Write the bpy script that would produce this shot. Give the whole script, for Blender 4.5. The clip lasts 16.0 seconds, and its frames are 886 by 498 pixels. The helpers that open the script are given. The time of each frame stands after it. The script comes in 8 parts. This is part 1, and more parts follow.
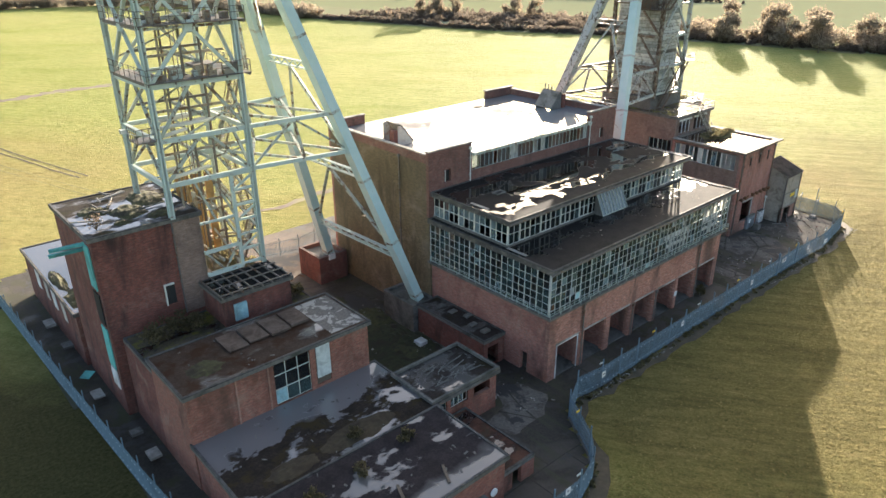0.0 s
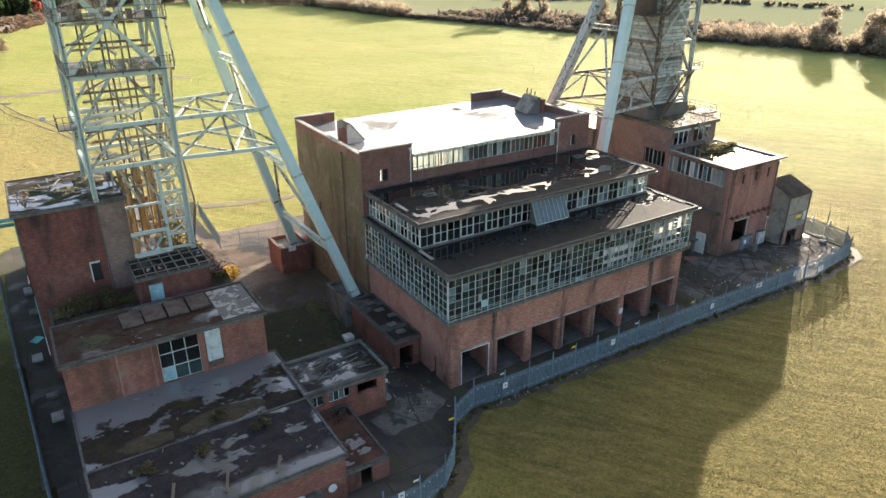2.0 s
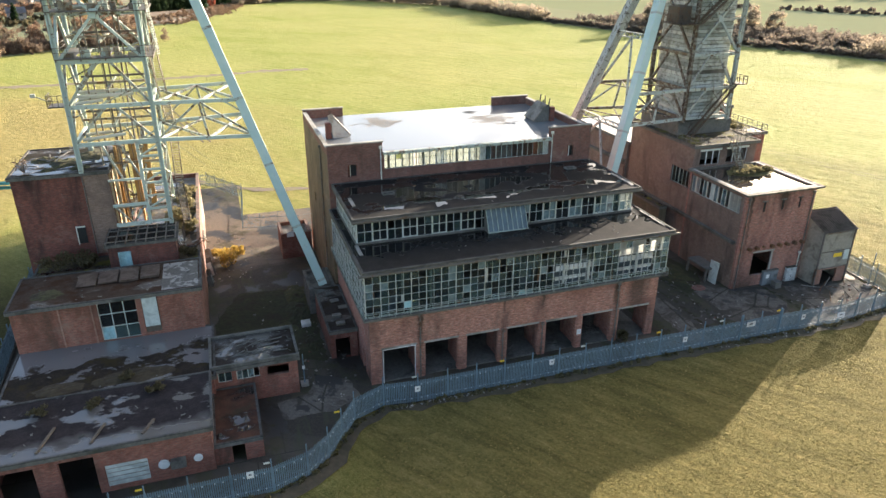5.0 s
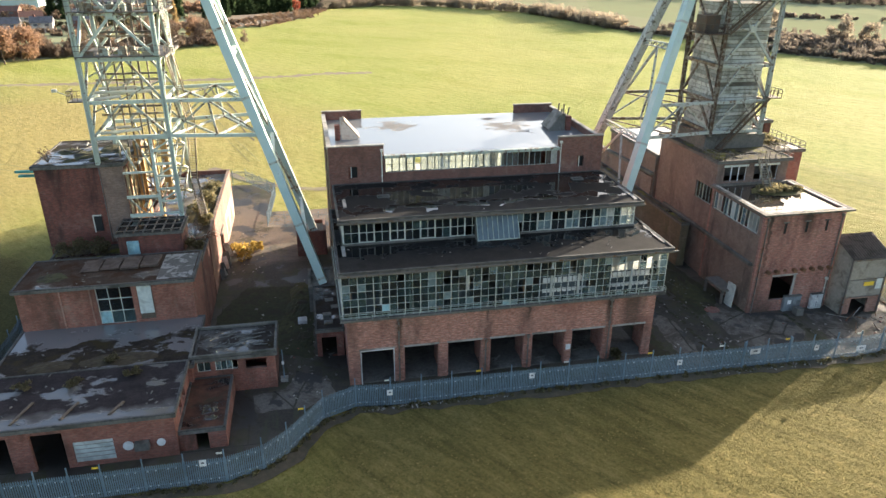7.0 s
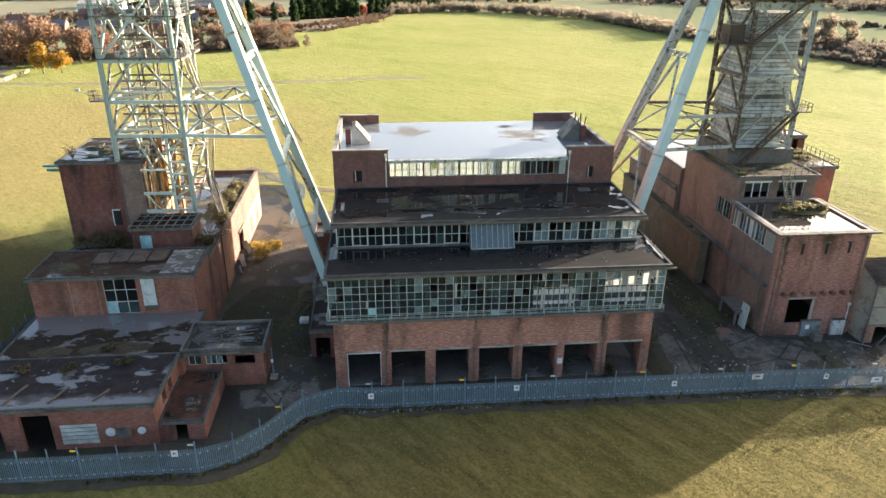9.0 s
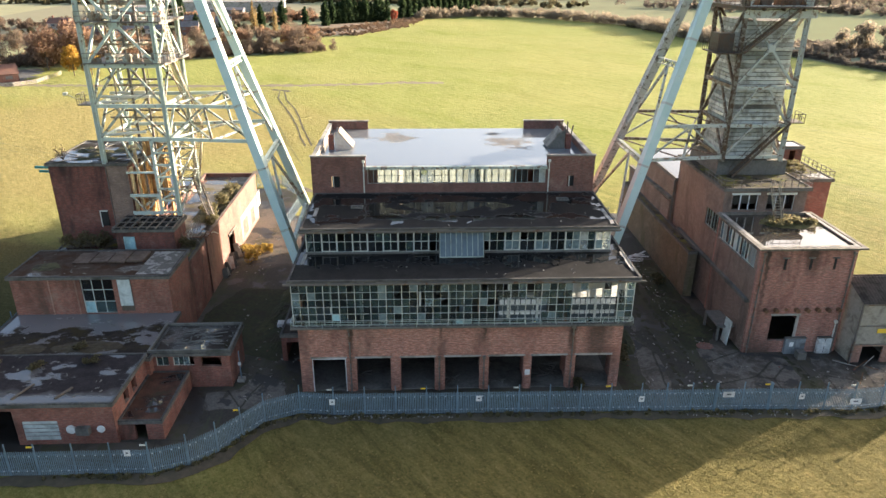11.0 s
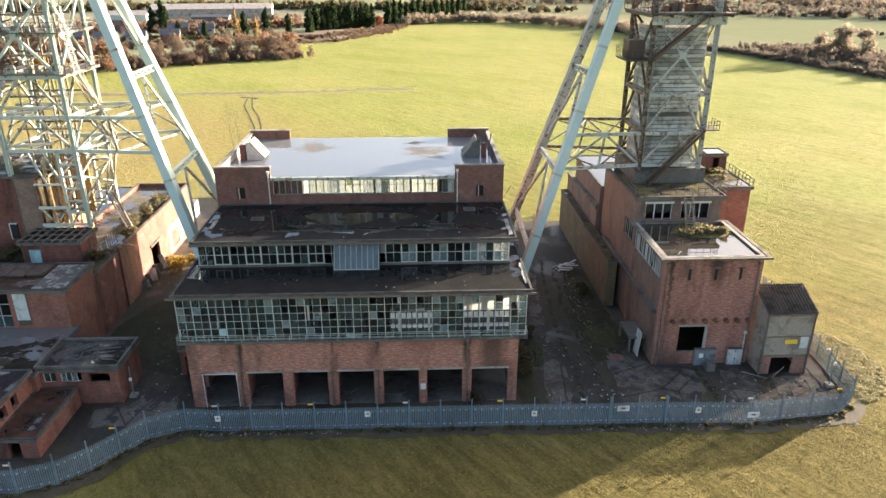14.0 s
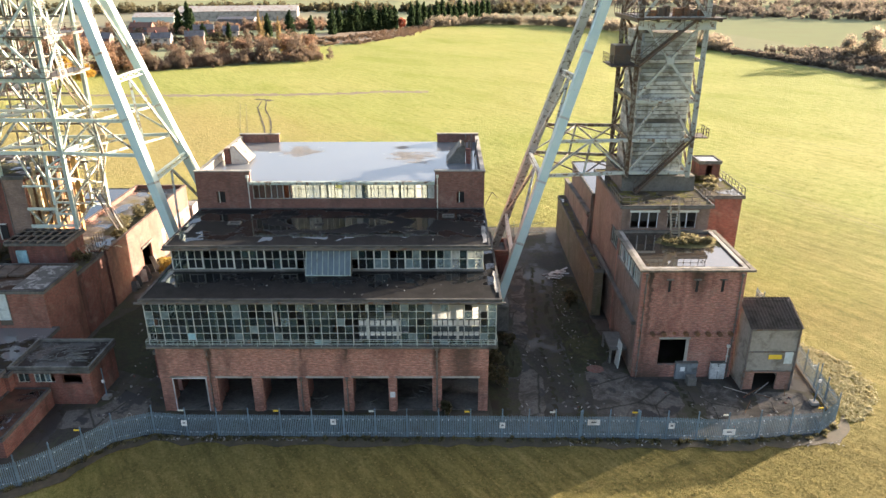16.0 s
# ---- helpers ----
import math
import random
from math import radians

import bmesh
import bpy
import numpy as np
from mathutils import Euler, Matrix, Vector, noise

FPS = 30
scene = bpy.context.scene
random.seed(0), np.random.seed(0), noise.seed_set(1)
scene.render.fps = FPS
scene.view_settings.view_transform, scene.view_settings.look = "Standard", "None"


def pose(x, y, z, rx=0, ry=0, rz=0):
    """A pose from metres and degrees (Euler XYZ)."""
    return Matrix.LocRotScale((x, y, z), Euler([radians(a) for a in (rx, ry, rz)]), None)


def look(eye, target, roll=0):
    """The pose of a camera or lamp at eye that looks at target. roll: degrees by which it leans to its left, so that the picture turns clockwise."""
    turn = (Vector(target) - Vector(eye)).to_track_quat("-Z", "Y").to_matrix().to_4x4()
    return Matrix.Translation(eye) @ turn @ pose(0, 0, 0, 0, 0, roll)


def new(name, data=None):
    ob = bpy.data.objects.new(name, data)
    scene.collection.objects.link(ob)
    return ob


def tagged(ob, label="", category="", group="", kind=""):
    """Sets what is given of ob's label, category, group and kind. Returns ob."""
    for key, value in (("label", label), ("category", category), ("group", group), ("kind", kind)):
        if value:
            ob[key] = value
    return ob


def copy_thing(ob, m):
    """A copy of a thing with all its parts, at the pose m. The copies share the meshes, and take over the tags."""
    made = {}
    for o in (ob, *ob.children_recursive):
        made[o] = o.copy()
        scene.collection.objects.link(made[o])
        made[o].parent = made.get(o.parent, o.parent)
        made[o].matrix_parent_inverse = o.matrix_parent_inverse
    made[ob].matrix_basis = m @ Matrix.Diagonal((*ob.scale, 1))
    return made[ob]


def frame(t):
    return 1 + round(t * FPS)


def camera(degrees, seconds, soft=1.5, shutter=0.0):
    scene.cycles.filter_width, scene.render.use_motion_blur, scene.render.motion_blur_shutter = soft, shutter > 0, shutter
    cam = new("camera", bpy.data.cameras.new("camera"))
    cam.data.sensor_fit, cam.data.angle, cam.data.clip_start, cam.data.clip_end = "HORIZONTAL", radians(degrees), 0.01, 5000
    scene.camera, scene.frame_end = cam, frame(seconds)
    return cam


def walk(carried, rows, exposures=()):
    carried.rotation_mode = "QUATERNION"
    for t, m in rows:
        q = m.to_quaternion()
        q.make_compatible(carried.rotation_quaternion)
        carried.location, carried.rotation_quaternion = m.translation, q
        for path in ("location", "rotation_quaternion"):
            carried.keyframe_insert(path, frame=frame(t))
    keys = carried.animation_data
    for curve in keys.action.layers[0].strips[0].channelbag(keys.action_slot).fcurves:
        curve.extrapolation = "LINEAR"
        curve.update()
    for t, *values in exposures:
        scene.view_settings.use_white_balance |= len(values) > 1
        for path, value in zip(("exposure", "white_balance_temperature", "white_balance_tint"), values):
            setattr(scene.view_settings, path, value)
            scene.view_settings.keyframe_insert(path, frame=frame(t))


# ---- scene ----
cam = camera(65.5, 16.0)
PATH = [
    (0, (1.232, 0.269, 38.924), (2.441, 1.636, 38.106), -0.3),
    (0.5, (4.643, -2.793, 39.014), (5.795, -1.378, 38.196), -0.2),
    (1, (8.142, -5.715, 39.056), (9.235, -4.252, 38.239), -0.3),
    (1.5, (11.788, -8.435, 39.071), (12.821, -6.929, 38.255), -0.3),
    (2, (15.532, -10.864, 39.105), (16.502, -9.317, 38.288), -0.2),
    (2.5, (19.155, -13.045, 39.079), (20.059, -11.459, 38.263), -0.1),
    (3, (22.578, -14.93, 39.052), (23.417, -13.307, 38.237), -0.0),
    (3.5, (25.794, -16.504, 39.026), (26.565, -14.848, 38.213), 0.1),
    (4, (28.726, -17.828, 39.039), (29.428, -16.141, 38.226), 0.1),
    (6.5, (40.799, -21.369, 38.878), (41.215, -19.584, 38.079), 0.3),
    (7, (42.888, -21.797, 38.901), (43.247, -19.998, 38.106), 0.3),
    (7.5, (44.863, -22.142, 38.907), (45.166, -20.331, 38.116), 0.4),
    (8, (46.694, -22.378, 38.916), (46.945, -20.557, 38.128), 0.4),
    (10.5, (54.93, -22.699, 39.278), (55.019, -20.857, 38.502), 0.3),
    (11, (56.622, -22.657, 39.313), (56.693, -20.814, 38.541), 0.3),
    (11.5, (58.378, -22.547, 39.337), (58.451, -20.702, 38.568), 0.2),
    (12, (60.146, -22.413, 39.395), (60.221, -20.568, 38.628), 0.1),
    (12.5, (61.893, -22.308, 39.465), (61.969, -20.462, 38.7), 0.0),
    (13, (63.664, -22.111, 39.492), (63.738, -20.264, 38.729), -0.0),
    (13.5, (65.421, -21.938, 39.535), (65.492, -20.089, 38.774), -0.1),
    (14, (67.096, -21.761, 39.59), (67.163, -19.912, 38.83), -0.1),
    (14.5, (68.64, -21.551, 39.647), (68.7, -19.701, 38.889), -0.1),
    (15, (70.027, -21.344, 39.686), (70.07, -19.493, 38.929), -0.1),
    (15.5, (71.276, -21.105, 39.748), (71.295, -19.253, 38.992), -0.1),
    (16, (72.417, -20.891, 39.779), (72.405, -19.039, 39.024), -0.2),
]
walk(cam, [(t, look(eye, target, roll)) for t, eye, target, roll in PATH], [(0.0, 2.28, 6300, 11), (4.0, 2.25, 6300, 11), (7.0, 2.26, 6300, 10), (11.5, 2.24, 6450, 13), (15.0, 2.34, 6550, 14), (16.0, 2.37, 6550, 14)])


# ---- light ----
SUN_EL, SUN_YAW = 9.8, 60.0
SUN_WAY = Vector((math.sin(radians(SUN_YAW)) * math.cos(radians(SUN_EL)), math.cos(radians(SUN_YAW)) * math.cos(radians(SUN_EL)), math.sin(radians(SUN_EL))))
world = bpy.data.worlds.new("world")
scene.world = world
world.use_nodes = True
_wn = world.node_tree
_sky = _wn.nodes.new("ShaderNodeTexSky")
_sky.sky_type, _sky.sun_disc = "NISHITA", False
_sky.sun_elevation, _sky.sun_rotation = radians(SUN_EL), radians(SUN_YAW)
_sky.air_density, _sky.dust_density, _sky.ozone_density = 0.75, 3.0, 0.4
_bg = _wn.nodes["Background"]
_bg.inputs["Strength"].default_value = 0.112
_wn.links.new(_sky.outputs[0], _bg.inputs["Color"])
_sd = bpy.data.lights.new("sun", "SUN")
_sd.energy, _sd.angle, _sd.color = 5.0, radians(0.6), (1.0, 0.86, 0.69)
sun = new("sun", _sd)
sun.matrix_world = look(SUN_WAY * 300, (0, 0, 0))


# ---- materials ----
def nodes_of(name, rough=0.8, metal=0.0):
    m = bpy.data.materials.new(name)
    m.use_nodes = True
    nt = m.node_tree
    b = nt.nodes["Principled BSDF"]
    b.inputs["Roughness"].default_value, b.inputs["Metallic"].default_value = rough, metal
    return m, nt, b


def node(nt, kind, **kw):
    n = nt.nodes.new(kind)
    for k, v in kw.items():
        if isinstance(v, bpy.types.NodeSocket):
            nt.links.new(v, n.inputs[k.replace("_", " ")])
        else:
            n.inputs[k.replace("_", " ")].default_value = v
    return n


def place(nt):
    return nt.nodes.new("ShaderNodeNewGeometry").outputs["Position"]


def noise_at(nt, where, scale, detail=6.0, rough=0.6, dist=0.0):
    return node(nt, "ShaderNodeTexNoise", Vector=where, Scale=scale, Detail=detail, Roughness=rough, Distortion=dist).outputs["Fac"]


def ramp(nt, fac, stops):
    r = nt.nodes.new("ShaderNodeValToRGB")
    nt.links.new(fac, r.inputs["Fac"])
    el = r.color_ramp.elements
    while len(el) < len(stops):
        el.new(0.5)
    for e, (p, c) in zip(el, stops):
        e.position, e.color = p, (*c, 1) if len(c) == 3 else c
    return r.outputs["Color"]


def grey(nt, fac, lo, hi, a=0.0, b=1.0):
    n = node(nt, "ShaderNodeMapRange", Value=fac)
    n.inputs[1].default_value, n.inputs[2].default_value, n.inputs[3].default_value, n.inputs[4].default_value = lo, hi, a, b
    return n.outputs[0]


def mix(nt, fac, a, b, mode="MIX"):
    n = nt.nodes.new("ShaderNodeMix")
    n.data_type, n.blend_type = "RGBA", mode
    for sock, v in ((n.inputs[0], fac), (n.inputs[6], a), (n.inputs[7], b)):
        if isinstance(v, bpy.types.NodeSocket):
            nt.links.new(v, sock)
        else:
            sock.default_value = v if isinstance(v, (int, float)) else (*v, 1)
    return n.outputs[2]


def bump(nt, b, height, strength=0.4, distance=0.02):
    n = node(nt, "ShaderNodeBump", Height=height, Strength=strength, Distance=distance)
    nt.links.new(n.outputs[0], b.inputs["Normal"])


def worn(name, c1, c2, c3=None, big=0.35, small=4.0, rough=0.85, bumps=0.3, metal=0.0):
    """A surface of one stuff: two shades in grain, a third in larger stains."""
    m, nt, b = nodes_of(name, rough, metal)
    p = place(nt)
    f = noise_at(nt, p, small)
    col = mix(nt, grey(nt, f, 0.3, 0.7), c1, c2)
    if c3:
        col = mix(nt, grey(nt, noise_at(nt, p, big, 5, 0.65, 0.6), 0.48, 0.66), col, c3)
    nt.links.new(col, b.inputs["Base Color"])
    if bumps:
        bump(nt, b, f, bumps, 0.03)
    return m


def brick_mat(name, c1, c2, mortar, stain, amount=0.55, course=0.075, streaks=(), mottle=0.5):
    m, nt, b = nodes_of(name, 0.9)
    p = place(nt)
    s = node(nt, "ShaderNodeSeparateXYZ", Vector=p)
    u = node(nt, "ShaderNodeMath")
    u.operation = "ADD"
    nt.links.new(s.outputs[0], u.inputs[0])
    nt.links.new(s.outputs[1], u.inputs[1])
    v = node(nt, "ShaderNodeCombineXYZ", X=u.outputs[0], Y=s.outputs[2])
    t = node(nt, "ShaderNodeTexBrick", Vector=v.outputs[0], Color1=(*c1, 1), Color2=(*c2, 1), Mortar=(*mortar, 1), Scale=1.0)
    t.inputs["Mortar Size"].default_value = 0.007
    t.inputs["Mortar Smooth"].default_value = 0.2
    t.inputs["Brick Width"].default_value = course * 3
    t.inputs["Row Height"].default_value = course
    # single bricks and short runs of another firing
    lay = node(nt, "ShaderNodeMapping", Vector=v.outputs[0])
    lay.inputs["Scale"].default_value = (1.25, 5.0, 1.0)
    one = noise_at(nt, lay.outputs[0], 1.5, 3, 0.75)
    col = mix(nt, grey(nt, one, 0.5, 0.64, 0.0, mottle), t.outputs["Color"], [min(1, 1.7 * q) for q in c2])
    col = mix(nt, grey(nt, one, 0.34, 0.5, 0.75 * mottle, 0.0), col, [0.5 * q for q in c1])
    # washed and salted areas, then soot and damp in uneven runs
    col = mix(nt, grey(nt, noise_at(nt, p, 0.42, 7, 0.72, 0.8), 0.54, 0.7, 0.0, 0.45), col, (0.34, 0.25, 0.19))
    col = mix(nt, grey(nt, noise_at(nt, p, 0.3, 7, 0.7, 0.6), 0.5, 0.64, 0.0, 0.55), col, [0.62 * q for q in c1])
    run = node(nt, "ShaderNodeMapping", Vector=p)
    run.inputs["Scale"].default_value = (0.5, 0.5, 0.14)
    col = mix(nt, grey(nt, noise_at(nt, run.outputs[0], 0.9, 8, 0.66, 0.3), 0.51, 0.68, 0.0, amount), col, stain)
    # runs of slime below leaking gutters: (x, half width, foot, head)
    for x, w, z0, z1 in streaks:
        wob = node(nt, "ShaderNodeMath")
        wob.operation = "MULTIPLY_ADD"
        nt.links.new(noise_at(nt, p, 1.3, 6, 0.7), wob.inputs[0])
        wob.inputs[1].default_value = 1.2
        nt.links.new(s.outputs[0], wob.inputs[2])
        off = node(nt, "ShaderNodeMath")
        off.operation = "SUBTRACT"
        nt.links.new(wob.outputs[0], off.inputs[0])
        off.inputs[1].default_value = x + 0.6
        ab = node(nt, "ShaderNodeMath")
        ab.operation = "ABSOLUTE"
        nt.links.new(off.outputs[0], ab.inputs[0])
        up = grey(nt, s.outputs[2], z0, z1, 0.15, 0.95)
        ml = node(nt, "ShaderNodeMath")
        ml.operation = "MULTIPLY"
        nt.links.new(up, ml.inputs[0])
        nt.links.new(grey(nt, ab.outputs[0], w * 0.3, w, 1.0, 0.0), ml.inputs[1])
        col = mix(nt, ml.outputs[0], col, (0.04, 0.03, 0.02))
    nt.links.new(col, b.inputs["Base Color"])
    bump(nt, b, t.outputs["Fac"], -0.3, 0.01)
    return m


def wet_mat(name, dry1, dry2, wet, amount, scale, moss=None, film=0.03, seed=0.0, line=None, dry_spots=(), mirror=1.0, shore=0.0, ior=1.45):
    """Bitumen felt or concrete with standing water: amount is the share under water; line=(y, wobble): water lies
    beyond that line; dry_spots: (x, y, radius) that stand out of the water."""
    m, nt, b = nodes_of(name, 0.8)
    off = node(nt, "ShaderNodeVectorMath")
    off.operation = "ADD"
    nt.links.new(place(nt), off.inputs[0])
    off.inputs[1].default_value = (seed, seed * 0.7, 0)
    p = off.outputs[0]
    flat = node(nt, "ShaderNodeMapping", Vector=p)
    flat.inputs["Scale"].default_value = (0.65, 1.0, 1.0)
    f = noise_at(nt, flat.outputs[0], scale, 7, 0.58, 0.2)
    edge = 0.62 - 0.24 * amount
    if line:
        s = node(nt, "ShaderNodeSeparateXYZ", Vector=place(nt))
        a = node(nt, "ShaderNodeMath")
        a.operation = "MULTIPLY_ADD"
        nt.links.new(noise_at(nt, p, 0.42, 3, 0.5, 0.5), a.inputs[0])
        a.inputs[1].default_value = line[1]
        nt.links.new(s.outputs[1], a.inputs[2])
        f2 = grey(nt, a.outputs[0], line[0] + line[1] * 0.5 - 8, line[0] + line[1] * 0.5 + 8, *((1.0, 0.0) if len(line) > 2 and line[2] > 0 else (0.0, 1.0)))
        if len(line) > 2:
            # stray pools apart from the line
            mx = node(nt, "ShaderNodeMath")
            mx.operation = "MAXIMUM"
            nt.links.new(f2, mx.inputs[0])
            nt.links.new(grey(nt, f, edge - 0.2, edge + 0.2), mx.inputs[1])
            f2 = mx.outputs[0]
        f = f2
        edge = 0.5
    for x, y, r in dry_spots:
        d = node(nt, "ShaderNodeVectorMath")
        d.operation = "DISTANCE"
        nt.links.new(place(nt), d.inputs[0])
        d.inputs[1].default_value = (x, y, 18.2)
        w = node(nt, "ShaderNodeMath")
        w.operation = "MULTIPLY_ADD"
        nt.links.new(noise_at(nt, flat.outputs[0], 0.75, 7, 0.68, 0.8), w.inputs[0])
        w.inputs[1].default_value = 6.4 * r / 1.6
        nt.links.new(d.outputs["Value"], w.inputs[2])
        g = grey(nt, w.outputs[0], r * 2.5, r * 3.2, 0.0, 1.0)
        mn = node(nt, "ShaderNodeMath")
        mn.operation = "MINIMUM"
        nt.links.new(g, mn.inputs[0])
        nt.links.new(f, mn.inputs[1])
        f = mn.outputs[0]
    under = grey(nt, f, edge, edge + 0.015)
    if shore:
        # a strip of water along the shore, and pools with damp felt between them
        pools = grey(nt, noise_at(nt, flat.outputs[0], 0.3, 4, 0.55, 0.5), 0.5, 0.53)
        strip = node(nt, "ShaderNodeMath")
        strip.operation = "MAXIMUM"
        nt.links.new(pools, strip.inputs[0])
        wavy = node(nt, "ShaderNodeMath")
        wavy.operation = "MULTIPLY_ADD"
        nt.links.new(noise_at(nt, flat.outputs[0], 0.6, 4, 0.6, 0.6), wavy.inputs[0])
        wavy.inputs[1].default_value = shore * 3.0
        nt.links.new(f, wavy.inputs[2])
        nt.links.new(grey(nt, wavy.outputs[0], edge + shore * 2.2, edge + shore * 2.4, 1.0, 0.0), strip.inputs[1])
        both = node(nt, "ShaderNodeMath")
        both.operation = "MULTIPLY"
        nt.links.new(under, both.inputs[0])
        nt.links.new(strip.outputs[0], both.inputs[1])
        under = both.outputs[0]
    grain = noise_at(nt, p, 7.0)
    col = mix(nt, grey(nt, grain, 0.35, 0.7), dry1, dry2)
    col = mix(nt, grey(nt, noise_at(nt, p, 0.8, 6, 0.65), 0.4, 0.65, 0.0, 0.6), col, [0.5 * q for q in dry1])
    if moss:
        col = mix(nt, grey(nt, noise_at(nt, p, 0.45, 7, 0.7), 0.5, 0.6), col, moss)
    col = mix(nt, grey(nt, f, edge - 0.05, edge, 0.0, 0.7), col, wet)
    # a wet colour paler than the felt paints in the sky's sheen
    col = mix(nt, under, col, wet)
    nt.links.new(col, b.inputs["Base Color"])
    b.inputs["IOR"].default_value = ior
    nt.links.new(grey(nt, under, 0, 1, 0.85, film), b.inputs["Roughness"])
    gloss = grey(nt, under, 0, 1, 0.12, mirror)
    nt.links.new(gloss, b.inputs["Specular IOR Level"])
    n = node(nt, "ShaderNodeBump", Height=grain, Distance=0.03)
    nt.links.new(grey(nt, under, 0, 1, 0.5, 0.0), n.inputs["Strength"])
    nt.links.new(n.outputs[0], b.inputs["Normal"])
    return m


def painted(name, paint, shade, rust, amount=0.5, rough=0.55):
    """Old paint on steel, with rust breaking through."""
    m, nt, b = nodes_of(name, rough)
    p = place(nt)
    col = mix(nt, grey(nt, noise_at(nt, p, 0.8, 5), 0.3, 0.7), paint, shade)
    f = noise_at(nt, p, 1.6, 9, 0.75, 0.5)
    lim = 0.72 - 0.25 * amount
    col = mix(nt, grey(nt, f, lim, lim + 0.05), col, rust)
    nt.links.new(col, b.inputs["Base Color"])
    bump(nt, b, f, 0.25, 0.01)
    return m


BRICK = brick_mat("red_brick", (0.27, 0.105, 0.075), (0.34, 0.15, 0.112), (0.30, 0.23, 0.19), (0.06, 0.036, 0.027), 0.75)
# base darkened to offset the strong low sun on the heapstead wall
BRICK_SUN_DIMMED = brick_mat("sun_dimmed_brick", (0.16, 0.07, 0.052), (0.20, 0.094, 0.072), (0.17, 0.13, 0.105), (0.06, 0.04, 0.03), 0.7)
BRICK_GRIMY = brick_mat("grimy_brick", (0.215, 0.076, 0.052), (0.27, 0.104, 0.074), (0.22, 0.165, 0.13), (0.05, 0.03, 0.02), 0.75)
BRICK_WASHED = brick_mat("washed_brick", (0.175, 0.113, 0.086), (0.215, 0.143, 0.112), (0.24, 0.195, 0.16), (0.08, 0.058, 0.042), 0.8)
BRICK_FRONT = brick_mat("slimed_brick", (0.31, 0.128, 0.09), (0.385, 0.18, 0.13), (0.33, 0.25, 0.20), (0.085, 0.05, 0.036), 0.6, 0.075, ((50.0, 0.42, 2.0, 7.2), (71.4, 0.5, 2.5, 7.2), (62.9, 0.22, 5.2, 7.3), (58.6, 0.2, 5.6, 7.3), (73.9, 1.6, -4.0, 9.5)), 0.8)
BRICK_ENGINE = brick_mat("damp_engine_brick", (0.28, 0.112, 0.082), (0.35, 0.158, 0.12), (0.31, 0.24, 0.20), (0.065, 0.038, 0.028), 0.7, 0.075, ((97.3, 1.1, 8.6, 12.0), (92.6, 0.3, 1.0, 12.0), (93.6, 2.3, 3.4, -0.8), (99.9, 0.7, 3.6, -1.0)), 0.75)
BRICK_DARK = brick_mat("soot_brick", (0.145, 0.048, 0.034), (0.185, 0.066, 0.047), (0.13, 0.088, 0.074), (0.03, 0.018, 0.015), 0.85)
BRICK_LAMP = brick_mat("lamp_room_brick", (0.225, 0.083, 0.056), (0.285, 0.113, 0.078), (0.22, 0.165, 0.12), (0.06, 0.036, 0.022), 0.65)
# darker, plummer brick: the shade on the upper walls is in its colour
BRICK_UPPER = brick_mat("shade_toned_plum_brick", (0.148, 0.064, 0.048), (0.188, 0.086, 0.065), (0.165, 0.125, 0.102), (0.055, 0.036, 0.028), 0.7)
BRICK_PALE = brick_mat("orange_brick", (0.30, 0.15, 0.105), (0.35, 0.18, 0.13), (0.31, 0.24, 0.19), (0.10, 0.06, 0.04), 0.6)
CONCRETE = worn("concrete", (0.28, 0.26, 0.23), (0.38, 0.36, 0.32), (0.13, 0.12, 0.10))
CONC_DARK = worn("dirty_concrete", (0.10, 0.095, 0.085), (0.17, 0.16, 0.14), (0.05, 0.05, 0.04))
FELT = wet_mat("roof_felt", (0.020, 0.019, 0.018), (0.036, 0.034, 0.031), (0.013, 0.013, 0.013), 0.3, 0.22, line=(38.3, 7.0), film=0.04, mirror=0.4, shore=0.06)
FELT_MID = wet_mat("roof_felt_ponded", (0.022, 0.021, 0.020), (0.040, 0.037, 0.034), (0.012, 0.012, 0.012), 0.3, 0.22, line=(42.7, 6.0), seed=3.0, film=0.02, mirror=0.6, shore=0.09)
FELT_DRY = worn("felt_edge", (0.05, 0.048, 0.045), (0.10, 0.094, 0.084), (0.025, 0.025, 0.022), 0.8)
FLOOD = wet_mat("flooded_roof", (0.20, 0.16, 0.10), (0.28, 0.23, 0.15), (0.05, 0.05, 0.055), 0.9, 0.13, film=0.015, seed=4.0)
# the next six have their wet colour lifted to paint in sky sheen
FLOOD_MAIN = wet_mat("rain_filmed_sheen_roof", (0.20, 0.19, 0.175), (0.27, 0.26, 0.24), (0.19, 0.20, 0.207), 1.9, 0.1, film=0.012, dry_spots=((53.6, 64.6, 3.1), (68.0, 62.4, 3.6), (66.6, 67.0, 1.4)))
PUDDLE = wet_mat("puddled_sheen_roof", (0.035, 0.028, 0.024), (0.06, 0.048, 0.04), (0.105, 0.098, 0.09), 0.36, 0.36, (0.032, 0.024, 0.013), seed=9.0)
MOSS_POND = wet_mat("moss_ponded_sheen_roof", (0.03, 0.025, 0.02), (0.05, 0.042, 0.03), (0.17, 0.17, 0.185), 0.5, 0.33, (0.03, 0.03, 0.012), seed=41.0)
CANTEEN_FELT = wet_mat("canteen_sheen_felt", (0.029, 0.024, 0.025), (0.046, 0.038, 0.038), (0.125, 0.118, 0.112), 0.16, 0.36, line=(27.9, 3.4, 1), seed=5.0)
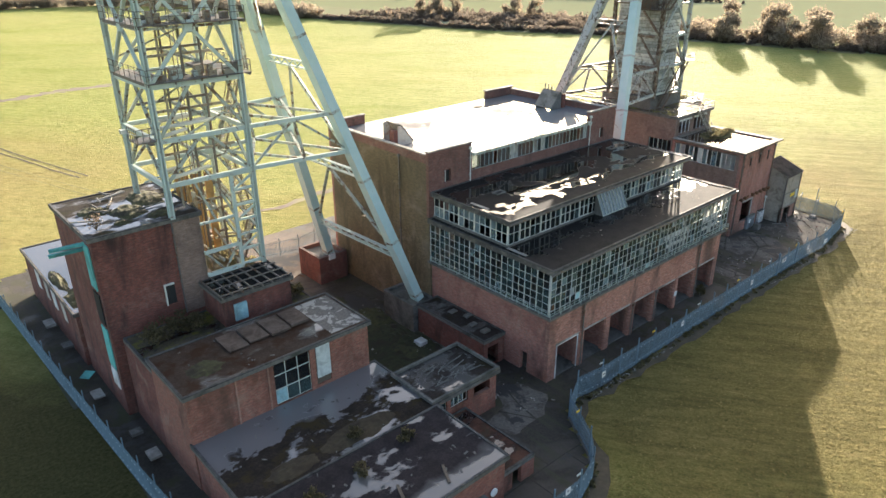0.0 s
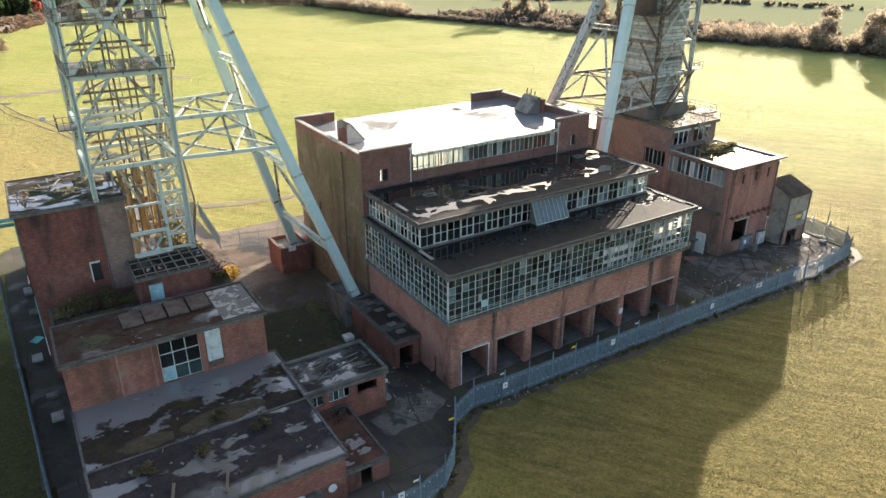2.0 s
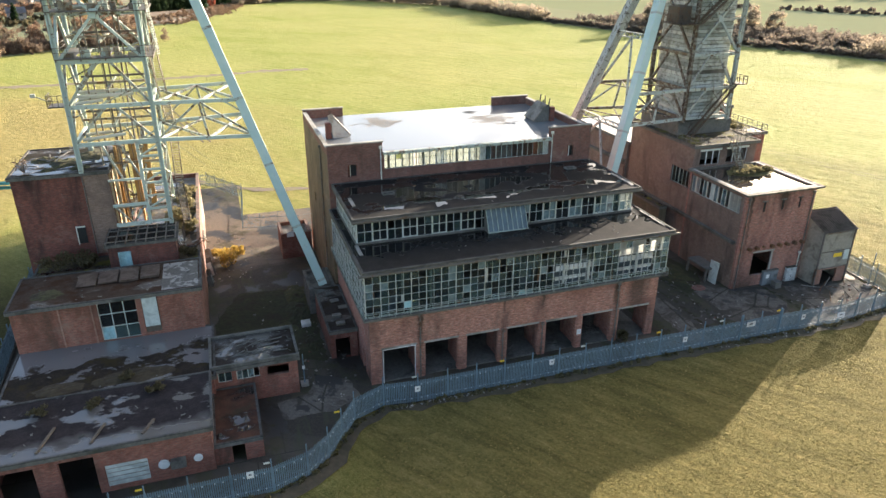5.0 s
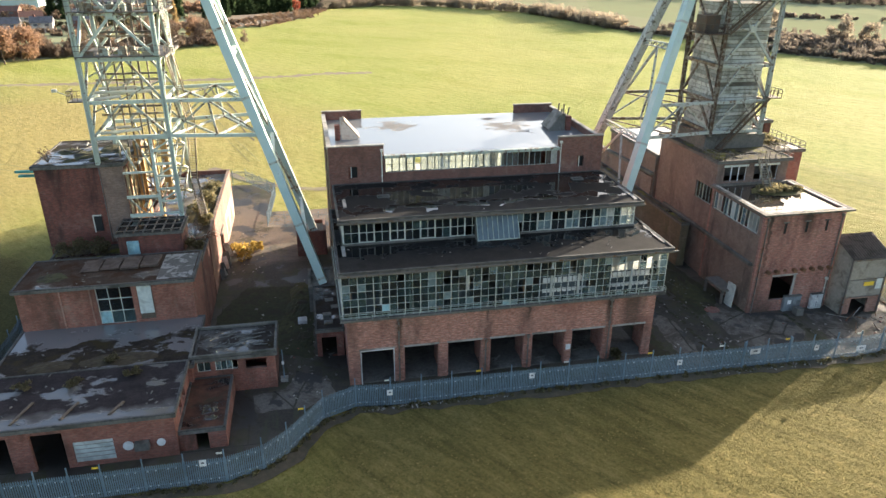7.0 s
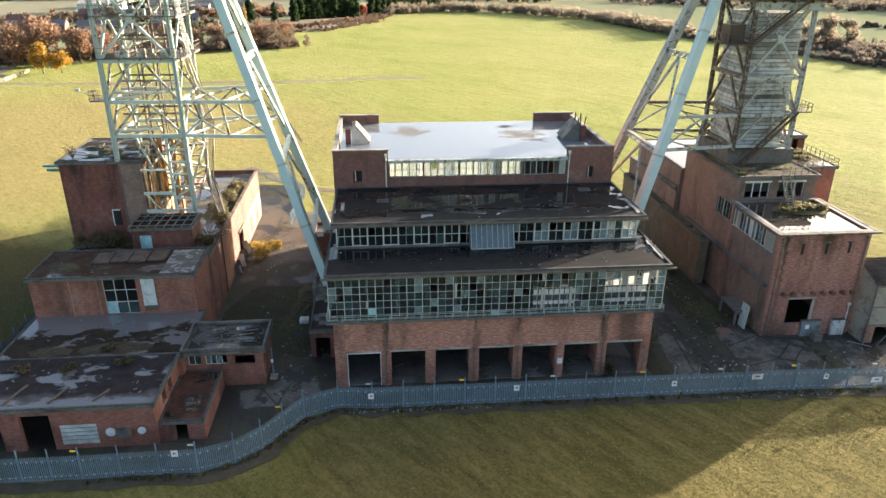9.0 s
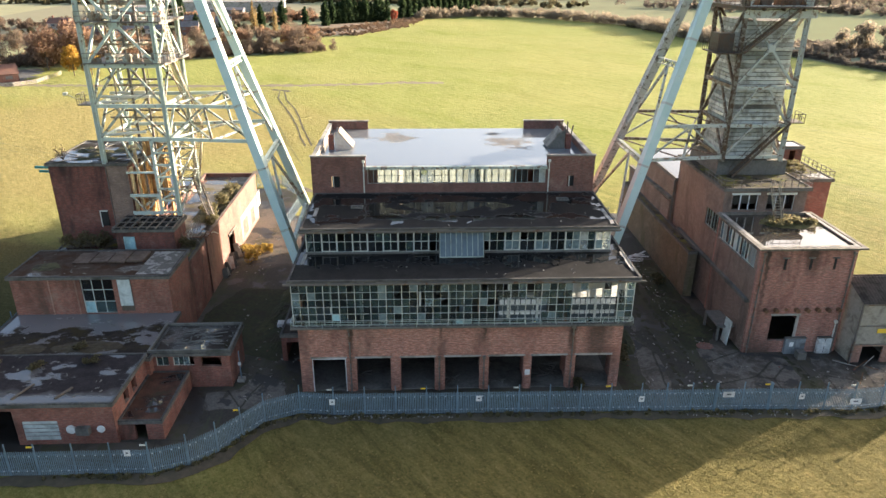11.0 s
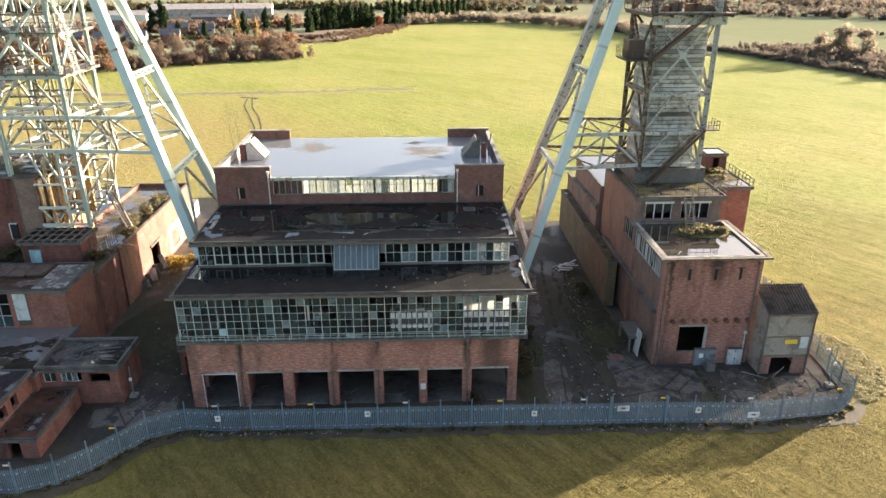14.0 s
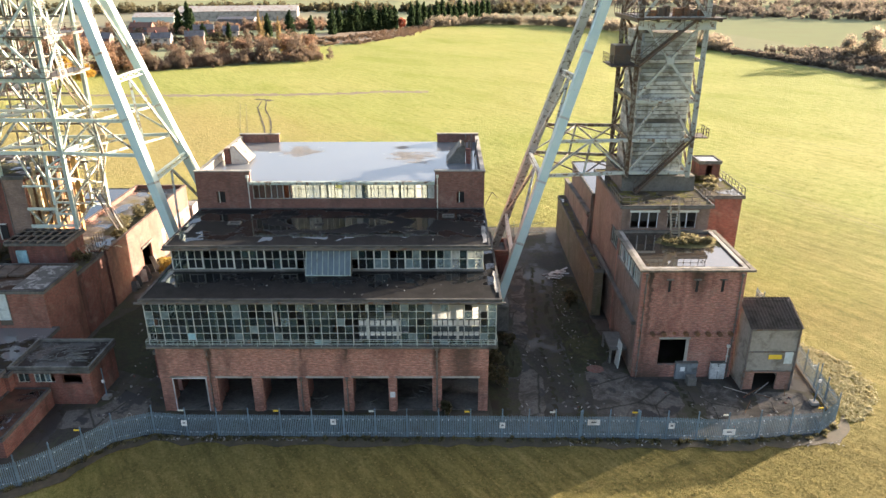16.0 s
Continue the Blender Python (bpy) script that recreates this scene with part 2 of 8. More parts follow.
BATHS_FELT = wet_mat("baths_sheen_felt", (0.025, 0.02, 0.016), (0.045, 0.034, 0.026), (0.155, 0.148, 0.148), 0.4, 0.3, (0.04, 0.03, 0.014), line=(41.2, 7.0, -1), seed=15.0)
DAMP = wet_mat("damp_sheen_roof", (0.05, 0.034, 0.024), (0.085, 0.06, 0.045), (0.125, 0.116, 0.106), 0.2, 0.24, (0.045, 0.022, 0.012), seed=31.0)
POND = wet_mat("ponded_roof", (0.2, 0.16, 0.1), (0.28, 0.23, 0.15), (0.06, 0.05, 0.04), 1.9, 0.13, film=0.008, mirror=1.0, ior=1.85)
DEEP_POND = wet_mat("deep_ponded_roof", (0.05, 0.042, 0.028), (0.085, 0.07, 0.045), (0.06, 0.05, 0.04), 1.9, 0.13, film=0.008, mirror=1.0, ior=1.85)
SILT = wet_mat("silted_roof", (0.19, 0.178, 0.155), (0.27, 0.252, 0.22), (0.11, 0.10, 0.085), 0.4, 0.25, (0.16, 0.13, 0.05), seed=27.0)
MOSSY = wet_mat("mossy_roof", (0.085, 0.072, 0.05), (0.13, 0.105, 0.07), (0.02, 0.02, 0.02), 0.2, 0.3, (0.14, 0.13, 0.03), seed=21.0)
RUSTROOF = wet_mat("rusty_roof", (0.09, 0.045, 0.03), (0.13, 0.065, 0.045), (0.03, 0.02, 0.018), 0.15, 0.3, (0.06, 0.045, 0.03), seed=13.0)
MINT = painted("mint_paint", (0.43, 0.52, 0.47), (0.51, 0.58, 0.52), (0.16, 0.095, 0.055), 0.55)
MINT_WORN = painted("worn_mint_paint", (0.36, 0.42, 0.37), (0.42, 0.45, 0.39), (0.13, 0.08, 0.045), 0.85)
STEEL_DARK = painted("rusty_steel", (0.11, 0.10, 0.09), (0.16, 0.14, 0.12), (0.12, 0.06, 0.03), 0.7)
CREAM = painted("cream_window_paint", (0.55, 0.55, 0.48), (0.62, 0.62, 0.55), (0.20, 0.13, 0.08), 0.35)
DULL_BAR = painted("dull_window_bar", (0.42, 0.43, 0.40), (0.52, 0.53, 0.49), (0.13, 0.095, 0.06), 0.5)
MINT_FRAME = painted("green_window_paint", (0.30, 0.36, 0.32), (0.38, 0.43, 0.38), (0.12, 0.09, 0.06), 0.6)
TEAL = worn("teal_board", (0.10, 0.42, 0.38), (0.16, 0.5, 0.45), (0.07, 0.22, 0.2))
BOARD = worn("grey_cladding", (0.25, 0.225, 0.185), (0.33, 0.30, 0.25), (0.15, 0.13, 0.10), 0.6, 3.0)
GALV = worn("galvanised_steel", (0.125, 0.19, 0.24), (0.165, 0.235, 0.285), (0.10, 0.145, 0.18), 0.3, 2.0, 0.5, 0.0, 0.1)
FASCIA = worn("blackened_fascia", (0.045, 0.042, 0.036), (0.085, 0.078, 0.066), (0.16, 0.145, 0.115), 0.9)
HOOD_CONC = worn("streaked_hood_concrete", (0.19, 0.165, 0.14), (0.28, 0.245, 0.21), (0.09, 0.08, 0.06), 0.8)
RIM_CONC = worn("stained_rim_concrete", (0.12, 0.105, 0.085), (0.20, 0.175, 0.14), (0.05, 0.045, 0.03), 0.8)
# near-black that stands for the shade inside openings and recesses
SHADE_BLACK = worn("shade_black", (0.012, 0.012, 0.012), (0.02, 0.02, 0.018))
WHITE = worn("white_paint", (0.62, 0.62, 0.60), (0.74, 0.74, 0.72), (0.45, 0.43, 0.40))
YELLOW = worn("yellow_paint", (0.75, 0.48, 0.03), (0.8, 0.55, 0.06))
PLASTER = worn("peeling_plaster", (0.42, 0.385, 0.33), (0.55, 0.51, 0.45), (0.30, 0.17, 0.12), 0.5)
RUST = worn("rust", (0.14, 0.07, 0.035), (0.22, 0.11, 0.05), (0.09, 0.05, 0.03))


# ---- shaping ----
def bmnew():
    return bmesh.new()


def box(bm, x0, y0, z0, x1, y1, z1):
    vs = [bm.verts.new((x, y, z)) for z in (z0, z1) for x, y in ((x0, y0), (x1, y0), (x1, y1), (x0, y1))]
    for f in ((0, 3, 2, 1), (4, 5, 6, 7), (0, 1, 5, 4), (1, 2, 6, 5), (2, 3, 7, 6), (3, 0, 4, 7)):
        bm.faces.new([vs[i] for i in f])
    return bm


def beam(bm, p, q, w, h=None, up=(0, 0, 1)):
    """A bar of w by h from p to q."""
    h = h or w
    p, q = Vector(p), Vector(q)
    d = (q - p).normalized()
    u = Vector(up)
    if abs(d.dot(u)) > 0.95:
        u = Vector((0, 1, 0))
    s = d.cross(u).normalized()
    u = s.cross(d).normalized()
    vs = [bm.verts.new(e + s * a * w / 2 + u * c * h / 2) for e in (p, q) for a, c in ((-1, -1), (1, -1), (1, 1), (-1, 1))]
    for f in ((3, 2, 1, 0), (4, 5, 6, 7), (0, 1, 5, 4), (1, 2, 6, 5), (2, 3, 7, 6), (3, 0, 4, 7)):
        bm.faces.new([vs[i] for i in f])
    return bm


def tube(bm, p, q, r, n=8, r2=None):
    p, q = Vector(p), Vector(q)
    r2 = r if r2 is None else r2
    d = (q - p).normalized()
    a = d.orthogonal().normalized()
    c = d.cross(a)
    rings = [[bm.verts.new(e + (a * math.cos(2 * math.pi * i / n) + c * math.sin(2 * math.pi * i / n)) * rr) for i in range(n)] for e, rr in ((p, r), (q, r2))]
    for i in range(n):
        bm.faces.new((rings[0][i], rings[0][(i + 1) % n], rings[1][(i + 1) % n], rings[1][i]))
    bm.faces.new(rings[0][::-1])
    bm.faces.new(rings[1])
    return bm


def part(name, bm, material, parent=None, label=""):
    me = bpy.data.meshes.new(name)
    bmesh.ops.recalc_face_normals(bm, faces=bm.faces)
    bm.to_mesh(me)
    bm.free()
    me.materials.append(material)
    ob = new(name, me)
    if parent is not None:
        ob.parent = parent
        ob.matrix_parent_inverse = parent.matrix_basis.inverted()
    if label:
        ob["label"] = label
    return ob


def thing(name, at, label, category, group="", kind=""):
    ob = new(name)
    ob.matrix_basis = Matrix.Translation(at)
    ob.empty_display_size = 0.3
    return tagged(ob, label, category, group, kind)


def holed(bm, axis, a0, a1, z0, z1, d0, d1, holes):
    """A wall along axis from a0 to a1, d0 to d1 thick, with openings (u0, u1, w0, w1)."""
    us = sorted({a0, a1, *[h[0] for h in holes], *[h[1] for h in holes]})
    ws = sorted({z0, z1, *[h[2] for h in holes], *[h[3] for h in holes]})
    us, ws = [u for u in us if a0 <= u <= a1], [w for w in ws if z0 <= w <= z1]
    solid = {(i, j) for i in range(len(us) - 1) for j in range(len(ws) - 1) if not any(h[0] <= (us[i] + us[i + 1]) / 2 <= h[1] and h[2] <= (ws[j] + ws[j + 1]) / 2 <= h[3] for h in holes)}
    made = {}

    def v(i, j, d):
        if (i, j, d) not in made:
            made[i, j, d] = bm.verts.new((us[i], d, ws[j]) if axis == "x" else (d, us[i], ws[j]))
        return made[i, j, d]

    for i, j in solid:
        bm.faces.new((v(i, j, d0), v(i + 1, j, d0), v(i + 1, j + 1, d0), v(i, j + 1, d0)))
        bm.faces.new((v(i, j + 1, d1), v(i + 1, j + 1, d1), v(i + 1, j, d1), v(i, j, d1)))
        for di, dj, p, q in ((-1, 0, (0, 0), (0, 1)), (1, 0, (1, 1), (1, 0)), (0, -1, (1, 0), (0, 0)), (0, 1, (0, 1), (1, 1))):
            if (i + di, j + dj) not in solid:
                P, Q = (i + p[0], j + p[1]), (i + q[0], j + q[1])
                bm.faces.new((v(*P, d0), v(*Q, d0), v(*Q, d1), v(*P, d1)))
    return bm


def ring(bm, x0, y0, x1, y1, z0, z1, t):
    """A closed rim round a rectangle."""
    loops = [[bm.verts.new((x, y, z)) for x, y in ((x0 + e, y0 + e), (x1 - e, y0 + e), (x1 - e, y1 - e), (x0 + e, y1 - e))] for e, z in ((0, z0), (0, z1), (t, z1), (t, z0))]
    for a, b in zip(loops, [*loops[1:], loops[0]]):
        for i in range(4):
            k = (i + 1) % 4
            bm.faces.new((a[i], a[k], b[k], b[i]))
    return bm


def four_walls(parent, mt, x0, y0, x1, y1, z0, z1, t=0.35, front=(), back=(), left=(), right=(), name="wall", side=None):
    """Four walls round a rectangle, each a part with its openings."""
    part(name, holed(bmnew(), "x", x0, x1, z0, z1, y0, y0 + t, front), mt, parent)
    part(name, holed(bmnew(), "x", x0, x1, z0, z1, y1 - t, y1, back), mt, parent)
    part(name, holed(bmnew(), "y", y0 + t, y1 - t, z0, z1, x0, x0 + t, left), side or mt, parent)
    part(name, holed(bmnew(), "y", y0 + t, y1 - t, z0, z1, x1 - t, x1, right), mt, parent)


# ---- ground ----
def smooth(t):
    t = max(0.0, min(1.0, t))
    return t * t * (3 - 2 * t)


def ground_z(x, y):
    return 0.65 * smooth((45 - x) / 8) * smooth((47 - y) / 9) + 26.0 * smooth((math.hypot(x - 60, y - 40) - 560) / 1500)


def grass_mat():
    m, nt, b = nodes_of("meadow_grass", 0.95)
    b.inputs["Specular IOR Level"].default_value = 0.05
    p = place(nt)
    fine = noise_at(nt, p, 3.2, 9, 0.82)
    turn = node(nt, "ShaderNodeMapping", Vector=p)
    turn.inputs["Rotation"].default_value = (0, 0, 0.95)
    lay = node(nt, "ShaderNodeMapping", Vector=turn.outputs[0])
    lay.inputs["Scale"].default_value = (0.4, 1.0, 1.0)
    tufts = noise_at(nt, lay.outputs[0], 1.1, 9, 0.82, 0.25)
    broad = noise_at(nt, lay.outputs[0], 0.06, 6, 0.6, 0.4)
    wide = noise_at(nt, p, 0.012, 4, 0.55)
    col = ramp(nt, fine, [(0.34, (0.14, 0.165, 0.044)), (0.5, (0.262, 0.287, 0.085)), (0.66, (0.40, 0.395, 0.14))])
    col = mix(nt, grey(nt, tufts, 0.5, 0.68, 0.0, 0.6), col, (0.40, 0.36, 0.13))
    col = mix(nt, grey(nt, broad, 0.5, 0.66, 0.0, 0.55), col, (0.20, 0.235, 0.045))
    col = mix(nt, grey(nt, wide, 0.46, 0.6, 0.0, 0.5), col, (0.36, 0.33, 0.125))
    # streaks left by the mower, and thin darker places
    mow = node(nt, "ShaderNodeMapping", Vector=turn.outputs[0])
    mow.inputs["Scale"].default_value = (0.1, 0.9, 1.0)
    streak = noise_at(nt, mow.outputs[0], 0.7, 6, 0.75, 0.3)
    col = mix(nt, grey(nt, streak, 0.4, 0.5, 0.4, 0.0), col, (0.17, 0.18, 0.045))
    clump = noise_at(nt, p, 0.75, 6, 0.7, 0.4)
    col = mix(nt, grey(nt, clump, 0.36, 0.47, 0.55, 0.0), col, (0.13, 0.16, 0.035))
    col = mix(nt, grey(nt, clump, 0.55, 0.68, 0.0, 0.45), col, (0.42, 0.38, 0.15))
    col = mix(nt, grey(nt, streak, 0.54, 0.66, 0.0, 0.22), col, (0.42, 0.39, 0.15))
    col = mix(nt, grey(nt, tufts, 0.36, 0.46, 0.5, 0.0), col, (0.15, 0.165, 0.045))
    # drier, browner turf round the pit yard
    near = node(nt, "ShaderNodeVectorMath")
    near.operation = "DISTANCE"
    nt.links.new(p, near.inputs[0])
    near.inputs[1].default_value = (85, 15, 0)
    dry = node(nt, "ShaderNodeMath")
    dry.operation = "MULTIPLY_ADD"
    nt.links.new(noise_at(nt, p, 0.03, 6, 0.65), dry.inputs[0])
    dry.inputs[1].default_value = 120.0
    nt.links.new(near.outputs["Value"], dry.inputs[2])
    straw = ramp(nt, tufts, [(0.32, (0.065, 0.06, 0.017)), (0.5, (0.14, 0.118, 0.037)), (0.68, (0.30, 0.235, 0.09))])
    straw = mix(nt, grey(nt, fine, 0.42, 0.62, 0.0, 0.75), straw, (0.29, 0.225, 0.088))
    straw = mix(nt, grey(nt, streak, 0.38, 0.5, 0.5, 0.0), straw, (0.075, 0.064, 0.02))
    straw = mix(nt, grey(nt, streak, 0.55, 0.68, 0.0, 0.5), straw, (0.35, 0.275, 0.12))
    col = mix(nt, grey(nt, dry.outputs[0], 95, 170, 0.9, 0.0), col, straw)
    # bleached grass behind the first headframe
    far = node(nt, "ShaderNodeVectorMath")
    far.operation = "DISTANCE"
    nt.links.new(p, far.inputs[0])
    far.inputs[1].default_value = (-22, 140, 0)
    bl = node(nt, "ShaderNodeMath")
    bl.operation = "MULTIPLY_ADD"
    nt.links.new(noise_at(nt, lay.outputs[0], 0.045, 7, 0.65), bl.inputs[0])
    bl.inputs[1].default_value = 90.0
    nt.links.new(far.outputs["Value"], bl.inputs[2])
    pale = ramp(nt, tufts, [(0.3, (0.18, 0.145, 0.055)), (0.5, (0.30, 0.24, 0.098)), (0.7, (0.42, 0.33, 0.15))])
    col = mix(nt, grey(nt, bl.outputs[0], 84, 132, 0.78, 0.0), col, pale)
    nt.links.new(col, b.inputs["Base Color"])
    # dark scrub tone along the first side of the yard: its shade painted in
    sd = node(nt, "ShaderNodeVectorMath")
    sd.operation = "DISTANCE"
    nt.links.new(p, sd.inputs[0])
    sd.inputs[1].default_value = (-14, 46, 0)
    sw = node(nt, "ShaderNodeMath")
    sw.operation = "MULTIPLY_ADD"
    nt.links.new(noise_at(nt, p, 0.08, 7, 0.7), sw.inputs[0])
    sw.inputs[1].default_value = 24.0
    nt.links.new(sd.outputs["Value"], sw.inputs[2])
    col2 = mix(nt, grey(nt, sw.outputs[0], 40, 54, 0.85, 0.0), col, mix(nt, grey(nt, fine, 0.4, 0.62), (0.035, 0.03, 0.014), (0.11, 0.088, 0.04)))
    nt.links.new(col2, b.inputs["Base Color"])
    bump(nt, b, mix(nt, 0.55, fine, tufts), 1.0, 0.7)
    return m


GRASS = grass_mat()


def sheet(name, xs, ys, zf, material, label, category, kind="structure", inside=None):
    """A sheet over the grid xs by ys; inside(x, y) keeps a cell."""
    bm = bmnew()
    vs = {}
    for x0, x1 in zip(xs, xs[1:]):
        for y0, y1 in zip(ys, ys[1:]):
            if inside and not inside((x0 + x1) / 2, (y0 + y1) / 2):
                continue
            q = []
            for c in ((x0, y0), (x1, y0), (x1, y1), (x0, y1)):
                if c not in vs:
                    vs[c] = bm.verts.new((*c, zf(*c)))
                q.append(vs[c])
            bm.faces.new(q)
    ob = part(name, bm, material)
    for f in ob.data.polygons:
        f.use_smooth = True
    return tagged(ob, label, category, "", kind)


def steps(a, b, n):
    return [a + (b - a) * i / n for i in range(n + 1)]


GX = [-4000, -2500, -1600, -1000, -700, -450, -250, -120, -60, *steps(-30, 130, 80), 180, 260, 420, 600, 850, 1200, 1800, 2600, 4000]
GY = [-3000, -1500, -600, -250, -100, -50, *steps(-20, 110, 65), 160, 240, 340, 460, 600, 800, 1050, 1400, 1900, 2600, 4000]
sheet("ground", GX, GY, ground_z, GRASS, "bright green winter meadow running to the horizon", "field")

# the hard yard inside the fence
FENCE_LINE = [(9.3, 92.0), (10.2, 67.6), (10.9, 53.0), (11.6, 38.0), (12.2, 23.5), (18.9, 23.05), (25.8, 22.95), (31.7, 22.98), (34.7, 22.95), (37.45, 23.85), (39.35, 25.6), (42.4, 30.1), (45.4, 31.6), (48.6, 31.2), (77.4, 31.0), (84.6, 30.9), (89.6, 30.9), (97.6, 30.5), (106.6, 31.6), (109.1, 33.6), (110.1, 44.0), (111.5, 58.0)]


def in_poly(x, y, poly):
    c = False
    for (ax, ay), (bx, by) in zip(poly, [*poly[1:], poly[0]]):
        if (ay > y) != (by > y) and x < (bx - ax) * (y - ay) / (by - ay) + ax:
            c = not c
    return c


YARD_LINE = [*FENCE_LINE, (111.0, 74.0), (96.0, 86.0), (36.0, 86.0), (36.0, 101.0), (26.0, 101.0), (10.0, 95.0)]


def yard_mat():
    m, nt, b = nodes_of("yard_tarmac", 0.8)
    p = place(nt)
    grain = noise_at(nt, p, 5.0)
    col = mix(nt, grey(nt, grain, 0.3, 0.7), (0.026, 0.022, 0.016), (0.052, 0.044, 0.033))
    t = node(nt, "ShaderNodeTexBrick", Vector=p, Scale=1.0, Color1=(0.115, 0.10, 0.082, 1), Color2=(0.08, 0.07, 0.058, 1), Mortar=(0.02, 0.02, 0.012, 1))
    t.inputs["Brick Width"].default_value, t.inputs["Row Height"].default_value, t.inputs["Mortar Size"].default_value = 4.5, 3.0, 0.06
    col = mix(nt, grey(nt, noise_at(nt, p, 0.09, 4, 0.6, 0.5), 0.5, 0.56, 0.0, 0.5), col, t.outputs["Color"])
    run = node(nt, "ShaderNodeMapping", Vector=p)
    run.inputs["Scale"].default_value = (1.0, 0.14, 1.0)
    col = mix(nt, grey(nt, noise_at(nt, run.outputs[0], 0.55, 6, 0.6), 0.54, 0.62, 0.0, 0.8), col, (0.05, 0.052, 0.026))
    col = mix(nt, grey(nt, noise_at(nt, p, 0.3, 8, 0.75), 0.52, 0.62, 0.0, 0.9), col, (0.06, 0.05, 0.03))
    # paler bare ground behind the heapstead, with sunlight put into its colour
    d = node(nt, "ShaderNodeVectorMath")
    d.operation = "DISTANCE"
    nt.links.new(p, d.inputs[0])
    d.inputs[1].default_value = (35, 80, 0)
    w = node(nt, "ShaderNodeMath")
    w.operation = "MULTIPLY_ADD"
    nt.links.new(noise_at(nt, p, 0.35, 7, 0.7), w.inputs[0])
    w.inputs[1].default_value = 14.0
    nt.links.new(d.outputs["Value"], w.inputs[2])
    col = mix(nt, grey(nt, w.outputs[0], 15, 22, 0.9, 0.0), col, mix(nt, grey(nt, grain, 0.3, 0.7), (0.12, 0.092, 0.066), (0.20, 0.152, 0.112)))
    col = mix(nt, grey(nt, noise_at(nt, p, 0.22, 7, 0.7), 0.52, 0.6, 0.0, 0.75), col, (0.042, 0.042, 0.014))
    wet = grey(nt, noise_at(nt, p, 0.16, 7, 0.62, 0.2), 0.55, 0.58)
    col = mix(nt, wet, col, (0.03, 0.027, 0.023))
    nt.links.new(col, b.inputs["Base Color"])
    nt.links.new(grey(nt, wet, 0, 1, 0.85, 0.55), b.inputs["Roughness"])
    bump(nt, b, grain, 0.5, 0.03)
    return m


YARD = yard_mat()
sheet("yard", steps(8, 112, 104), steps(22, 102, 80), lambda x, y: ground_z(x, y) + 0.06, YARD, "cracked wet tarmac and concrete yard with moss", "yard", "structure", lambda x, y: in_poly(x, y, YARD_LINE))


# ---- windows ----
def window_wall(name, axis, a0, a1, z0, z1, d, cols, rows, frame_mat, panes, bar=0.05, posts=6, label="", seed=1, ratio=None, depth=0.12, gaps=(), pick=None):
    """A glazed wall along axis: bars in one frame, and panes set between them. panes: (material, share) or (None, share) for a missing one."""
    rnd = random.Random(seed)
    at = ((a0 + a1) / 2, d, z0) if axis == "x" else (d, (a0 + a1) / 2, z0)
    win = thing(name, at, label, "window", "", "structure")
    bm = bmnew()
    put = (lambda u0, u1, w0, w1, e: box(bm, u0, d - e, w0, u1, d + e, w1)) if axis == "x" else (lambda u0, u1, w0, w1, e: box(bm, d - e, u0, w0, d + e, u1, w1))
    us = [a0 + (a1 - a0) * i / cols for i in range(cols + 1)]
    ws = ratio or [z0 + (z1 - z0) * i / rows for i in range(rows + 1)]
    for i, u in enumerate(us):
        k = bar * (2.2 if i % posts == 0 else 1.0)
        put(u - k / 2, u + k / 2, z0, z1, depth / 2 if i % posts == 0 else depth / 3)
    for j, w in enumerate(ws):
        put(a0, a1, w - bar / 2, w + bar / 2, depth / 2.4)
    part("window_frame", bm, frame_mat, win)
    cell = {}
    for i in range(cols):
        for j in range(len(ws) - 1):
            r, acc, use = rnd.random(), 0.0, None
            for mt, share in panes:
                acc += share
                if r < acc:
                    use = mt
                    break
            if pick:
                use = pick(i, j, (us[i] + us[i + 1]) / 2, (ws[j] + ws[j + 1]) / 2, r, use)
            if use is None or any(g[0] < (us[i] + us[i + 1]) / 2 < g[1] and g[2] < (ws[j] + ws[j + 1]) / 2 < g[3] for g in gaps):
                continue
            w, h = us[1] - us[0] - bar, ws[j + 1] - ws[j] - bar
            key = (use.name, round(h, 3))
            if key not in cell:
                me = bpy.data.meshes.new("pane")
                b2 = bmnew()
                if axis == "x":
                    box(b2, -w / 2, -0.006, -h / 2, w / 2, 0.006, h / 2)
                else:
                    box(b2, -0.006, -w / 2, -h / 2, 0.006, w / 2, h / 2)
                b2.to_mesh(me)
                b2.free()
                me.materials.append(use)
                cell[key] = me
            ob = new("pane", cell[key])
            c = ((us[i] + us[i + 1]) / 2, d, (ws[j] + ws[j + 1]) / 2) if axis == "x" else (d, (us[i] + us[i + 1]) / 2, (ws[j] + ws[j + 1]) / 2)
            tip = rnd.uniform(-1.2, 1.2)
            ob.parent = win
            ob.visible_shadow = False
            ob.matrix_basis = Matrix.Translation(Vector(c) - Vector(at)) @ (pose(0, 0, 0, tip, 0, 0) if axis == "x" else pose(0, 0, 0, 0, tip, 0))
    return win


